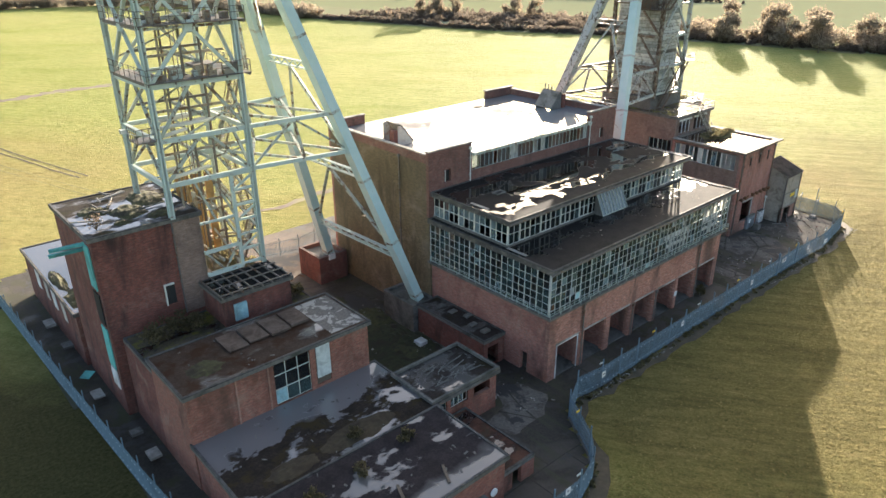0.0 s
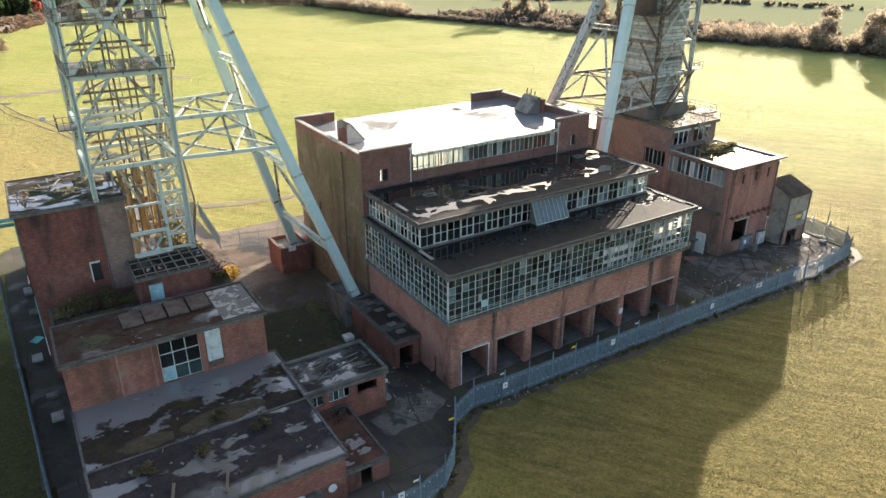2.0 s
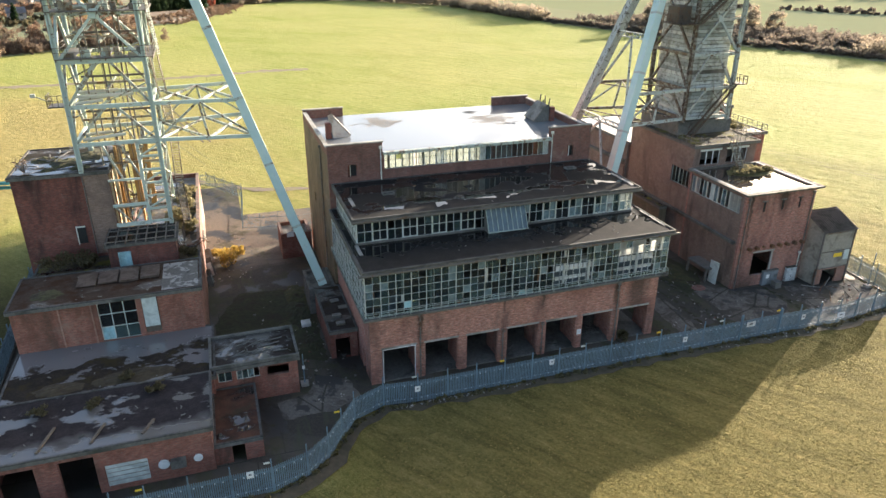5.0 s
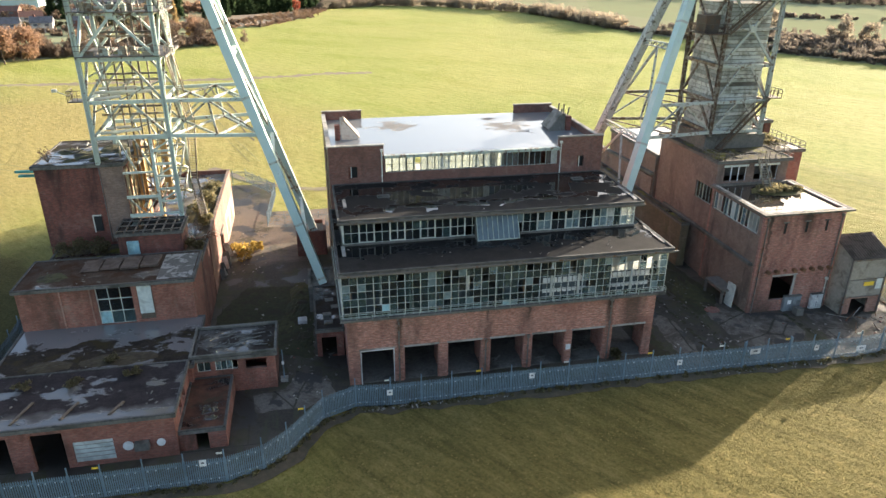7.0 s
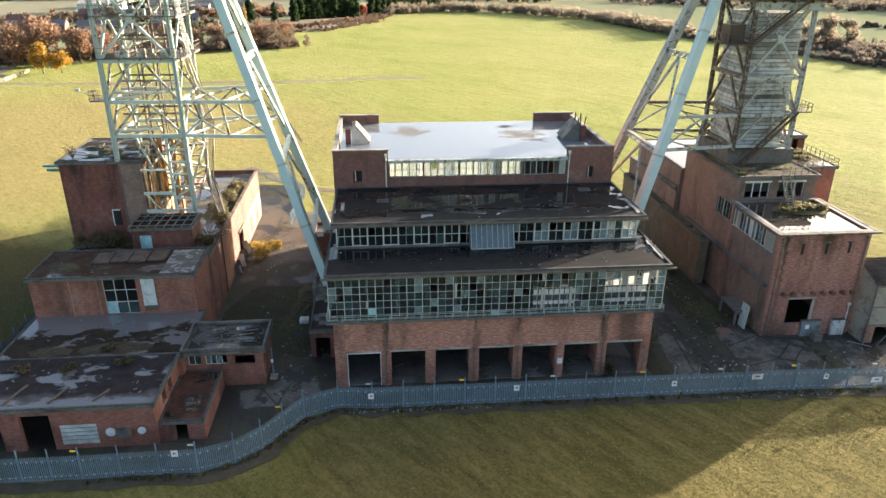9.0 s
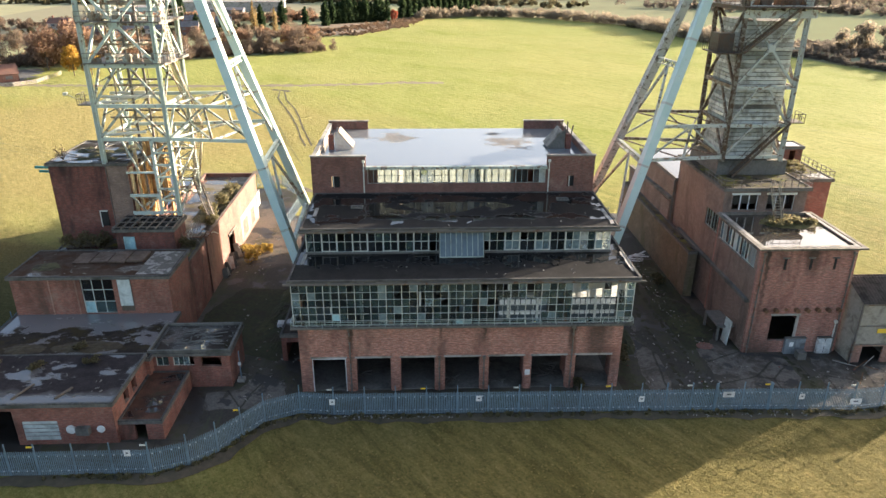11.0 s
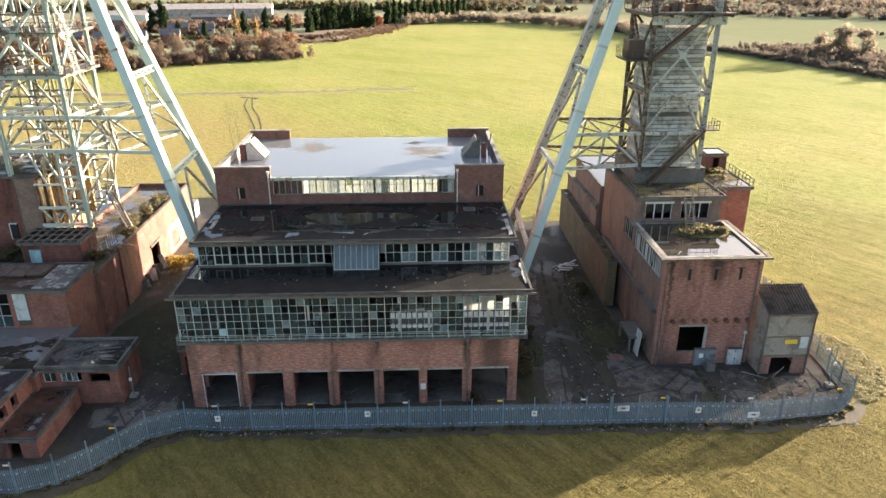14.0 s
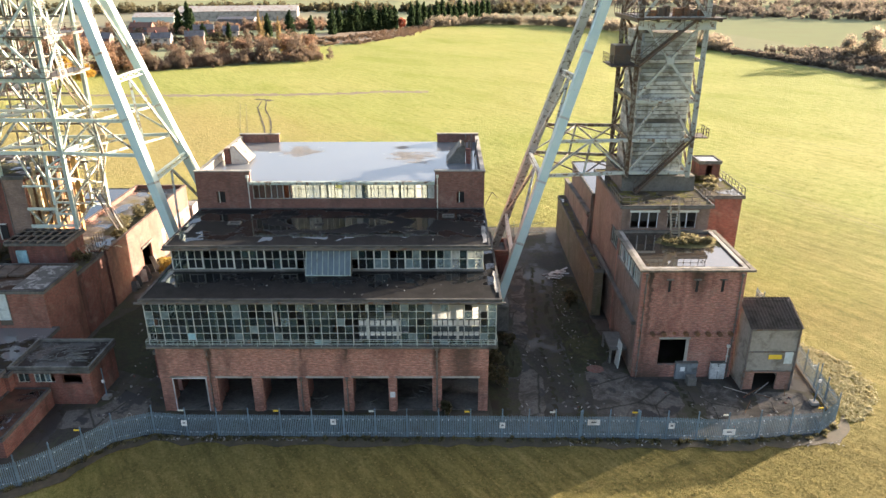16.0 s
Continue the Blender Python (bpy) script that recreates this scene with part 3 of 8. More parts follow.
def glass(name, tint, rough=0.06, clear=0.6, vary=0.25):
    """Dirty window glass: part mirror, part see-through, part grime."""
    m, nt, b = nodes_of(name, rough)
    p = place(nt)
    rnd = nt.nodes.new("ShaderNodeObjectInfo").outputs["Random"]
    f = noise_at(nt, p, 2.2, 5, 0.65)
    nt.links.new(mix(nt, grey(nt, f, 0.35, 0.7), [0.6 * q for q in tint], tint), b.inputs["Base Color"])
    t = nt.nodes.new("ShaderNodeBsdfTransparent")
    t.inputs[0].default_value = (0.85, 0.9, 0.88, 1)
    s = nt.nodes.new("ShaderNodeMixShader")
    nt.links.new(grey(nt, mix(nt, 0.6, f, rnd), 0.3, 0.7, clear + vary, clear - vary), s.inputs[0])
    nt.links.new(b.outputs[0], s.inputs[1])
    nt.links.new(t.outputs[0], s.inputs[2])
    nt.links.new(s.outputs[0], nt.nodes["Material Output"].inputs["Surface"])
    return m


GLASS = glass("dirty_glass", (0.065, 0.10, 0.098), 0.08, 0.55, 0.3)
DARK_GLASS = glass("dark_glass", (0.035, 0.04, 0.042), 0.05, 0.6, 0.2)
CLEAR = glass("thin_glass", (0.3, 0.32, 0.3), 0.05, 0.86, 0.08)
# pale copy of dusty glass: light coming through is put into its tint
LIT_DUST_GLASS = glass("lit_dusty_glass", (0.80, 0.80, 0.74), 0.2, 0.62, 0.12)
GLASS_PALE = glass("dusty_glass", (0.22, 0.29, 0.30), 0.12, 0.28, 0.2)
PALE_PANE = worn("whitewashed_pane", (0.50, 0.55, 0.52), (0.62, 0.66, 0.62), (0.35, 0.38, 0.36), 0.8, 3.0, 0.3)
# the few blue panes in the glazing grids stand for sky glints
BLUE_PANE = worn("blue_toned_pane", (0.25, 0.45, 0.5), (0.4, 0.6, 0.62), (0.2, 0.3, 0.3), 0.8, 3.0, 0.3)


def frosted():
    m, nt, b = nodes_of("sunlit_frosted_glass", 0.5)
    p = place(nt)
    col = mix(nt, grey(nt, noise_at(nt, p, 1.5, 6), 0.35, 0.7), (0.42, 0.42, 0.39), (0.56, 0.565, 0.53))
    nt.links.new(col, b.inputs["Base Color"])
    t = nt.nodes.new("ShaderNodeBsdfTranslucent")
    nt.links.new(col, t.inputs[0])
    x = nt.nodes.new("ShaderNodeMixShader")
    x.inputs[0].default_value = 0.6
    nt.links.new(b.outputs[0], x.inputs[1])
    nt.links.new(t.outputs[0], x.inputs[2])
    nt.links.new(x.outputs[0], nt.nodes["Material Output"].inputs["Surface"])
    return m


FROSTED = frosted()

# ---- the powerhouse in the middle ----
BX0, BX1, BY0, BY1, BY2 = 45.1, 76.3, 35.0, 51.7, 70.2
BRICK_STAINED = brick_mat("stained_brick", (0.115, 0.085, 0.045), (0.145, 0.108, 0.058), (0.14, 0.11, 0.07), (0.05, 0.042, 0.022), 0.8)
BRICK_MOSSY = brick_mat("moss_stained_brick", (0.115, 0.088, 0.055), (0.15, 0.115, 0.07), (0.15, 0.12, 0.08), (0.085, 0.078, 0.028), 0.85)
main = thing("powerhouse", (60.7, 52, 0), "derelict stepped red-brick colliery powerhouse with flat wet roofs", "building")
BAYS = [(46.2, 49.5), (50.5, 53.8), (54.8, 58.1), (59.1, 62.5), (63.4, 66.8), (67.6, 71.0), (71.9, 75.4)]
part("wall", holed(bmnew(), "x", BX0, BX1, 0, 7.2, BY0, BY0 + 0.45, [(a, b, -0.1, 3.82) for a, b in BAYS]), BRICK_FRONT, main)
part("wall", holed(bmnew(), "y", BY0 + 0.45, BY1, 0, 7.2, BX0, BX0 + 0.45, [(37.6, 38.5, -0.1, 2.2)]), BRICK, main)
part("wall", holed(bmnew(), "y", BY0 + 0.45, BY1, 0, 7.2, BX1 - 0.45, BX1, [(38.0, 41.0, -0.1, 3.4), (44, 47, -0.1, 3.4)]), BRICK, main)
# piers between the bays stand a little proud, with dark backs to the bays
for (a0, a1), (b0, b1) in zip(BAYS, BAYS[1:]):
    part("pier", box(bmnew(), a1 + 0.12, BY0 - 0.1, 0, b0 - 0.12, BY0 - 0.003, 3.9), BRICK_FRONT, main)
for a, b in BAYS:
    part("lintel", box(bmnew(), a - 0.1, BY0 - 0.04, 3.78, b + 0.1, BY0 + 0.2, 3.98), CONCRETE, main, "stained concrete lintel")
part("floor_slab", box(bmnew(), BX0 + 0.45, BY0 + 0.45, 6.9, BX1 - 0.45, BY1, 7.19), CONC_DARK, main)
part("inner_wall", box(bmnew(), BX0 + 0.45, 41.0, 0.0, BX1 - 0.45, 41.3, 6.9), RIM_CONC, main, "stained concrete back wall of the bays")
for (a0, a1), (b0, b1) in zip(BAYS, BAYS[1:]):
    part("partition", box(bmnew(), a1 + 0.25, BY0 + 0.453, 0, b0 - 0.25, 38.6, 3.8), BRICK, main)
part("bay_floor", box(bmnew(), BX0 + 0.5, BY0 + 0.1, 0.0, BX1 - 0.5, 40.99, 0.16), CONC_DARK, main)
# dark tone chosen to put the room's dimness into the wall
part("inner_wall", box(bmnew(), BX0 + 0.5, 49.8, 7.19, BX1 - 0.5, 50.1, 11.85), CONC_DARK, main, "inner wall behind the glass, toned dark for the dim room")
for x in (49.9, 54.3, 58.6, 62.9, 67.2, 71.5):
    part("column", box(bmnew(), x - 0.2, 41.2, 7.19, x + 0.2, 41.6, 11.85), CONC_DARK, main)
# upper block
WIN0, WIN1 = 51.0, 71.0
holes_f = [(46.95, 47.9, 15.72, 17.05), (73.5, 74.3, 15.72, 17.0), (WIN0, WIN1, 16.2, 17.85)]
part("upper_wall", holed(bmnew(), "x", 44.8, 76.5, 12.3, 18.1, BY1, BY1 + 0.4, holes_f), BRICK_UPPER, main)
part("upper_wall", holed(bmnew(), "x", 44.8, 76.5, 0, 18.1, BY2 - 0.4, BY2, [(51, 70, 8.5, 16.5)]), BRICK, main)
part("upper_wall", holed(bmnew(), "y", BY1 + 0.4, BY2 - 0.4, 0, 18.1, 44.8, 45.2, [(63.5, 64.2, 9, 10.2)]), BRICK_STAINED, main, "brown-stained brick side wall")
part("upper_wall", holed(bmnew(), "y", BY1 + 0.4, BY2 - 0.4, 0, 18.1, 76.1, 76.5, []), BRICK, main)
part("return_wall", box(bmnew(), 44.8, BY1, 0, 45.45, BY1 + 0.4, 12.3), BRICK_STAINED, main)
part("return_wall", box(bmnew(), 75.95, BY1, 0, 76.5, BY1 + 0.4, 12.3), BRICK, main)
for x0, x1 in ((44.8, 50.85), (71.1, 76.5)):
    xe = x1 if x0 > 60 else x1 - 0.9
    part("parapet", box(bmnew(), x0, BY1 + 0.003, 18.1, x1, BY1 + 0.35, 19.3), BRICK_UPPER, main)
    part("parapet", box(bmnew(), x0, BY2 - 0.35, 18.1, xe, BY2 - 0.003, 19.3), BRICK_UPPER, main)
    part("coping", box(bmnew(), x0 - 0.1, BY1 - 0.08, 19.3, x1 + 0.1, BY1 + 0.45, 19.42), CONCRETE, main, "weathered concrete coping")
    part("coping", box(bmnew(), x0 - 0.1, BY2 - 0.45, 19.3, xe + 0.1, BY2 + 0.08, 19.42), CONCRETE, main, "weathered concrete coping")
for x0 in (44.803, 76.2):
    part("parapet", box(bmnew(), x0, BY1 + 0.35, 18.1, x0 + 0.297, BY2 - 0.35, 19.0), BRICK_UPPER, main)
    # sunlight on this one inner face is put in as a pale skin
    if x0 < 60:
        part("render_coat", box(bmnew(), x0 + 0.3, BY1 + 0.36, 18.23, x0 + 0.33, BY2 - 0.36, 18.99), PLASTER, main, "pale skin standing for sunlight on the parapet's inner face")
    part("coping", box(bmnew(), x0 - 0.1, BY1 + 0.45, 19.0, x0 + 0.4, BY2 - 0.45, 19.12), CONCRETE, main, "weathered concrete coping")
part("roof", box(bmnew(), 45.1, BY1 + 0.02, 18.1, 76.2, BY2 - 0.02, 18.22), FLOOD_MAIN, main, "flat roof under a film of rainwater")
part("fascia", box(bmnew(), 50.87, BY1 - 0.55, 17.95, 71.08, BY1 - 0.003, 18.26), MINT_WORN, main, "pale green roof edge")
window_wall("window_1", "x", WIN0, WIN1, 16.2, 17.85, BY1 + 0.15, 30, 1, DULL_BAR, [(CLEAR, 0.72), (LIT_DUST_GLASS, 0.16), (GLASS, 0.08)], 0.04, 5, "long clerestory window band with cream and broken panes", 3)
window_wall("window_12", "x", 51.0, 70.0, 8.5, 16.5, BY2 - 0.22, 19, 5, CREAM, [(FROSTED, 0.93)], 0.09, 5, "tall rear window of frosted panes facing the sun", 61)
part("machine_floor", box(bmnew(), 45.2, BY1 + 0.4, 7.0, 76.1, BY2 - 0.4, 7.3), CONC_DARK, main)

# first glazed storey and its roof
part("ledge", box(bmnew(), 44.5, BY0 - 0.45, 7.2, 77.1, BY1, 7.42), CONC_DARK, main, "mossy concrete ledge under the glazing")
G1 = [7.42, 7.95, 8.65, 9.4, 10.15, 10.9, 11.75]
window_wall("window_2", "x", 44.8, 76.9, 7.42, 11.75, BY0 - 0.05, 44, 6, DULL_BAR, [(GLASS, 0.5), (GLASS_PALE, 0.12), (PALE_PANE, 0.004), (BLUE_PANE, 0.014), (DARK_GLASS, 0.26)], 0.03, 2, "tall grid of small steel-framed panes, many broken", 11, G1, gaps=((63.6, 68.4, 8.0, 9.9), (70.8, 75.6, 8.0, 9.9), (66.5, 67.3, 9.0, 11.8), (56.2, 57.0, 9.4, 10.9)), pick=lambda i, j, x, z, r, use: (FROSTED if r < 0.6 else GLASS_PALE if r < 0.86 else None) if x > 71.4 and z > 10.1 else use)
window_wall("window_3", "y", BY0 + 0.1, BY1 - 0.2, 7.42, 11.75, 44.82, 22, 6, DULL_BAR, [(GLASS, 0.5), (DARK_GLASS, 0.25), (GLASS_PALE, 0.06)], 0.034, 2, "side glazing of steel-framed panes, many broken", 12, G1)
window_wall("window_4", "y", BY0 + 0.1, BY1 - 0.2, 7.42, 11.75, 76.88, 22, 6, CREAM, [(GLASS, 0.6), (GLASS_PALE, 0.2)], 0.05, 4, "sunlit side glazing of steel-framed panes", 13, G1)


def roof_slab(name, x0, y0, x1, y1, z, mt, thick=0.35, lip=0.18, parent=None, label="", top=FELT_DRY, slab=CONC_DARK):
    r = part(name, box(bmnew(), x0, y0, z - thick, x1, y1, z), slab, parent, label)
    part("felt", box(bmnew(), x0 + lip, y0 + lip, z, x1 - lip, y1 - lip, z + 0.02), mt, r)
    part("roof_edge", ring(bmnew(), x0, y0, x1, y1, z + 0.002, z + 0.1, lip), top, r)
    return r


roof_slab("lower_roof", 44.55, 34.55, 77.35, BY1 - 0.003, 12.2, FELT, 0.42, 0.22, main, "wet black felt roof over the glazed storey", slab=FASCIA)
window_wall("window_5", "x", 45.5, 75.9, 12.45, 14.6, 41.0, 40, 2, DULL_BAR, [(DARK_GLASS, 1.0)], 0.045, 2, "clerestory band of white-framed windows, alternately dark and dusty", 21, pick=lambda i, j, x, z, r, use: None if r > 0.96 else LIT_DUST_GLASS if x > 72.8 and r > 0.3 else GLASS_PALE if x > 63.1 and (i // 2) % 2 and r > 0.12 else DARK_GLASS if r > 0.3 else GLASS)
for k in range(20):
    x0 = 45.5 + 1.52 * k
    if k % 2 == 0 or 58.0 < x0 < 63.2:
        continue
    part("casement", holed(bmnew(), "x", x0 + 0.03, x0 + 1.49, 12.52, 14.55, 40.9, 40.96, [(x0 + 0.09, x0 + 0.735, 12.58, 13.515), (x0 + 0.785, x0 + 1.43, 12.58, 13.515), (x0 + 0.09, x0 + 0.735, 13.565, 14.49), (x0 + 0.785, x0 + 1.43, 13.565, 14.49)]), CREAM, main, "white-painted opening casement")
window_wall("window_6", "y", 41.1, BY1 - 0.1, 12.45, 14.6, 45.5, 14, 2, CREAM, [(GLASS, 0.5), (GLASS_PALE, 0.42)], 0.06, 3, "side clerestory of white-framed windows", 22)
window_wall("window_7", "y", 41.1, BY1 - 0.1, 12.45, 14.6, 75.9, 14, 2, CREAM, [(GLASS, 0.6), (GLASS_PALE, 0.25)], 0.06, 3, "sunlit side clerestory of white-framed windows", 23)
bm = bmnew()
box(bm, 45.35, 40.9, 12.222, 76.05, 41.1, 12.45)
box(bm, 45.35, 41.1, 12.222, 45.6, BY1, 12.45)
box(bm, 75.8, 41.1, 12.222, 76.05, BY1, 12.45)
part("kerb", bm, CONC_DARK, main)
# black sheet in place of the unlit room behind the clerestory
part("inner_wall", box(bmnew(), 46, 48.0, 12.222, 75.5, 48.2, 14.6), SHADE_BLACK, main, "black sheet standing for the unlit room")
roof_slab("middle_roof", 45.0, 40.35, 76.6, BY1 - 0.003, 15.05, FELT_MID, 0.42, 0.2, main, "wet black felt roof with puddles", slab=FASCIA)
# lean-to skylight
lean = part("skylight", beam(bmnew(), (60.9, 40.9, 14.6), (60.9, 39.77, 12.3), 4.25, 0.02), worn("wired_glass", (0.075, 0.11, 0.13), (0.11, 0.15, 0.17), (0.05, 0.07, 0.08), 0.5, 3, 0.25), main, "sloping patent-glazed skylight")
for i in range(9):
    x = 58.75 + i * 4.3 / 8
    part("glazing_bar", beam(bmnew(), (x, 40.9, 14.62), (x, 39.75, 12.3), 0.06, 0.1), MINT_FRAME, lean)
for y, z in ((40.9, 14.62), (39.75, 12.3)):
    part("glazing_rail", beam(bmnew(), (58.7, y, z), (63.1, y, z), 0.1), MINT_FRAME, lean)
for x in (58.66, 63.1):
    bm = bmnew()
    v = [bm.verts.new((xx, y, z)) for xx in (x, x + 0.04) for y, z in ((40.9, 14.6), (39.75, 12.25), (40.9, 12.25))]
    for f in ((0, 1, 2), (5, 4, 3), (0, 3, 4, 1), (1, 4, 5, 2), (2, 5, 3, 0)):
        bm.faces.new([v[i] for i in f])
    part("cheek", bm, CONC_DARK, lean)
# roof-top hoods at both ends of the upper roof: a sloping back slab between two triangular cheeks, and a brick post
for x0, way, cheek in ((45.95, 1, PLASTER), (75.25, -1, CONC_DARK)):
    hood = thing("roof_hood", (x0 + way, 60.3, 18.22), "wedge-shaped rooftop ventilator hood with pale cheeks and a brick post" if way > 0 else "wedge-shaped rooftop ventilator hood with dark cheeks and a brick post", "roof hood", "roof hoods")
    for y in (59.0, 61.6):
        bm = bmnew()
        v = [bm.verts.new((x0 + way * u, y + e, z)) for e in (0, 0.14) for u, z in ((0.75, 18.22), (2.75, 18.22), (2.75, 18.5), (1.2, 20.35), (0.75, 20.35))]
        bm.faces.new(v[:5])
        bm.faces.new(v[5:][::-1])
        for i in range(5):
            k = (i + 1) % 5
            bm.faces.new((v[i], v[5 + i], v[5 + k], v[k]))
        part("cheek", bm, cheek, hood)
    part("slope", beam(bmnew(), (x0 + way * 2.86, 60.37, 18.44), (x0 + way * 1.18, 60.37, 20.45), 2.9, 0.12, (way, 0, 1)), HOOD_CONC, hood, "weathered sloping concrete slab")
    part("post", box(bmnew(), *sorted((x0, x0 + way * 0.6))[:1], 58.9, 18.22, sorted((x0, x0 + way * 0.6))[1], 59.6, 20.0), BRICK_DARK, hood, "dark brick post")


# ---- headstocks ----
def X(x, flip):
    return 121.2 - x if flip else x


TX0, TX1, TY0, TY1 = 20.2, 28.0, 56.6, 64.8
LEG_TOP = 45.0


# the raking legs, by height: the first headstock's pair, then the second's mirrored
LEGS = {
    False: (lambda z: (37.91 - 0.322 * (z - 20), 55.2 + 0.181 * (z - 20)), lambda z: (37.57 - 0.303 * (z - 20), 66.4 - 0.14 * (z - 20))),
    True: (lambda z: (37.03 - 0.34 * (z - 20), 55.7 + 0.195 * (z - 20)), lambda z: (37.3 - 0.282 * (z - 20), 65.8 - 0.27 * (z - 20))),
}


def rail(bm, pts, height=1.05, gap=1.3):
    """A handrail with posts along pts."""
    for p, q in zip(pts, pts[1:]):
        p, q = Vector(p), Vector(q)
        n = max(1, round((q - p).length / gap))
        for i in range(n + 1):
            c = p.lerp(q, i / n)
            beam(bm, c, c + Vector((0, 0, height)), 0.05)
        for h in (height, height * 0.55):
            beam(bm, p + Vector((0, 0, h)), q + Vector((0, 0, h)), 0.045)
    return bm


def stair(bm, p, q, width, across):
    """A flight from p to q: two strings, treads and handrails."""
    p, q, a = Vector(p), Vector(q), Vector(across) * width / 2
    for s in (-1, 1):
        beam(bm, p + a * s, q + a * s, 0.08, 0.28)
        beam(bm, p + a * s + Vector((0, 0, 1)), q + a * s + Vector((0, 0, 1)), 0.05)
        for f in (0, 0.25, 0.5, 0.75, 1):
            c = p.lerp(q, f) + a * s
            beam(bm, c, c + Vector((0, 0, 1)), 0.045)
    n = max(2, int(abs(q.z - p.z) / 0.24))
    for i in range(n + 1):
        c = p.lerp(q, i / n)
        beam(bm, c - a, c + a, 0.22, 0.04)
    return bm


def girder(bm, p, q, w, h, up=(0, 1, 0)):
    """An I-shaped girder: two flanges and a web."""
    p, q = Vector(p), Vector(q)
    d = (q - p).normalized()
    u = Vector(up)
    s = d.cross(u).normalized()
    u = s.cross(d).normalized()
    beam(bm, p, q, w * 0.2, h, u)
    for k in (-1, 1):
        beam(bm, p + u * k * (h / 2 - 0.03), q + u * k * (h / 2 - 0.03), w, 0.06, u)
    return bm


def headstock(flip):
    paint, wornp = (MINT, MINT_WORN) if not flip else (MINT_PALE, MINT_GREY)
    back, thin = (MINT, MINT_WORN) if not flip else (RUSTED, RUSTED)
    h = thing("headstock", (X(24.1, flip), 60.7, 17.2 if flip else 10.9), "tall steel colliery headframe with raking legs, boarded shaft casing" if flip else "tall open mint-painted steel colliery headframe with raking legs", "headframe", "pair of headframes")
    tx0 = 20.9 if flip else TX0
    dz = -2.45 if flip else 0.0
    leg_near, leg_far = LEGS[flip]
    P = lambda x, y, z: (X(x, flip), y, z)
    top = 46.0
    base = 17.2 if flip else 10.9
    for x, y in ((tx0, TY0), (TX1, TY0), (tx0, TY1), (TX1, TY1)):
        low = 17.32 if (x == tx0 and not flip) else base
        bm = bmnew()
        girder(bm, P(x, y, low), P(x, y, top), 0.42, 0.5, (0, 1, 0))
        part("column", bm, paint if y == TY0 and (x == tx0 or not flip) else back if flip else paint, h)
    z1_, z2_, z3_, zg_, z4_, zh_, z5_ = [v + dz for v in (20.2, 24.0, 28.4, 32.8, 37.2, 41.6, 46.0)]
    if flip:
        z1_ = 17.75
    sides = [((tx0, TY0), (TX1, TY0)), ((TX1, TY0), (TX1, TY1)), ((TX1, TY1), (tx0, TY1)), ((tx0, TY1), (tx0, TY0))]
    for (ax, ay), (bx, by) in sides:
        mx, my = (ax + bx) / 2, (ay + by) / 2
        for z in (z1_, z2_, z3_, z4_):
            part("girt", beam(bmnew(), P(ax, ay, z), P(bx, by, z), 0.3, 0.38), paint if ay == by == TY0 else back, h)
        for z in (zg_, zh_):
            part("girt", beam(bmnew(), P(ax, ay, z), P(bx, by, z), 0.18, 0.22), wornp if ay == by == TY0 else thin, h)
        cut = 0.36
        for z0, z1 in ((z1_, z2_), (z2_, z3_)):
            for (px, py), (qx, qy) in (((ax, ay), (bx, by)), ((bx, by), (ax, ay))):
                f = 0.42 if z0 == z2_ else 0.45
                part("brace", beam(bmnew(), P(px, py, z0), P(px + (qx - px) * f, py + (qy - py) * f, z1), 0.24), wornp if ay == by == TY0 else thin, h)
        for z0, zm, z1 in ((z3_, zg_, z4_), (z4_, zh_, z5_)):
            part("brace", beam(bmnew(), P(ax, ay, z0), P(bx, by, z1), 0.26), paint if ay == by == TY0 else back, h)
            part("brace", beam(bmnew(), P(bx, by, z0), P(ax, ay, z1), 0.26), paint if ay == by == TY0 else back, h)
            n = Vector((by - ay, ax - bx, 0)).normalized() * 0.2
            b2 = bmnew()
            if ay == by:
                box(b2, X(mx, flip) - 0.5, my - 0.17, zm - 0.5, X(mx, flip) + 0.5, my + 0.17, zm + 0.5)
            else:
                box(b2, X(mx, flip) - 0.17, my - 0.5, zm - 0.5, X(mx, flip) + 0.17, my + 0.5, zm + 0.5)
            bmesh.ops.bevel(b2, geom=b2.edges, offset=0.12, segments=1, affect="EDGES")
            part("gusset", b2, paint, h)
    # raking legs: box girders with stiffener bands
    for fn in (leg_near, leg_far):
        bm = bmnew()
        x0, y0 = fn(3.1)
        x1, y1 = fn(LEG_TOP)
        beam(bm, P(x0, y0, 3.1), P(x1, y1, LEG_TOP), 0.95, 1.25, (0, 1, 0))
        leg = part("raking_leg", bm, MINT_LEG if not flip or fn is leg_near else MINT_GREY, h, "pale mint box-girder leg with rust streaks")
        for z in (3.6, 10, 17, 24, 31, 38):
            c, d = fn(z), fn(z + 0.25)
            part("splice_plate", beam(bmnew(), P(*c, z), P(*d, z + 0.25), 1.0, 1.3, (0, 1, 0)), wornp, leg)
    for z, z2 in ((8.0, 17.2), (17.2, 28.0), (28.0, 39.0)):
        a, b = leg_near(z), leg_far(z)
        bm = bmnew()
        A, B = Vector(P(*a, z)), Vector(P(*b, z))
        beam(bm, A, B, 0.42, 0.1)
        beam(bm, A + Vector((0, 0, 0.6)), B + Vector((0, 0, 0.6)), 0.42, 0.1)
        n = 12
        for i in range(n):
            beam(bm, A.lerp(B, i / n) + Vector((0, 0, 0.6 * (i % 2))), A.lerp(B, (i + 1) / n) + Vector((0, 0, 0.6 * ((i + 1) % 2))), 0.16, 0.08)
        part("leg_tie", bm, paint, h)
        m = leg_far(z2)
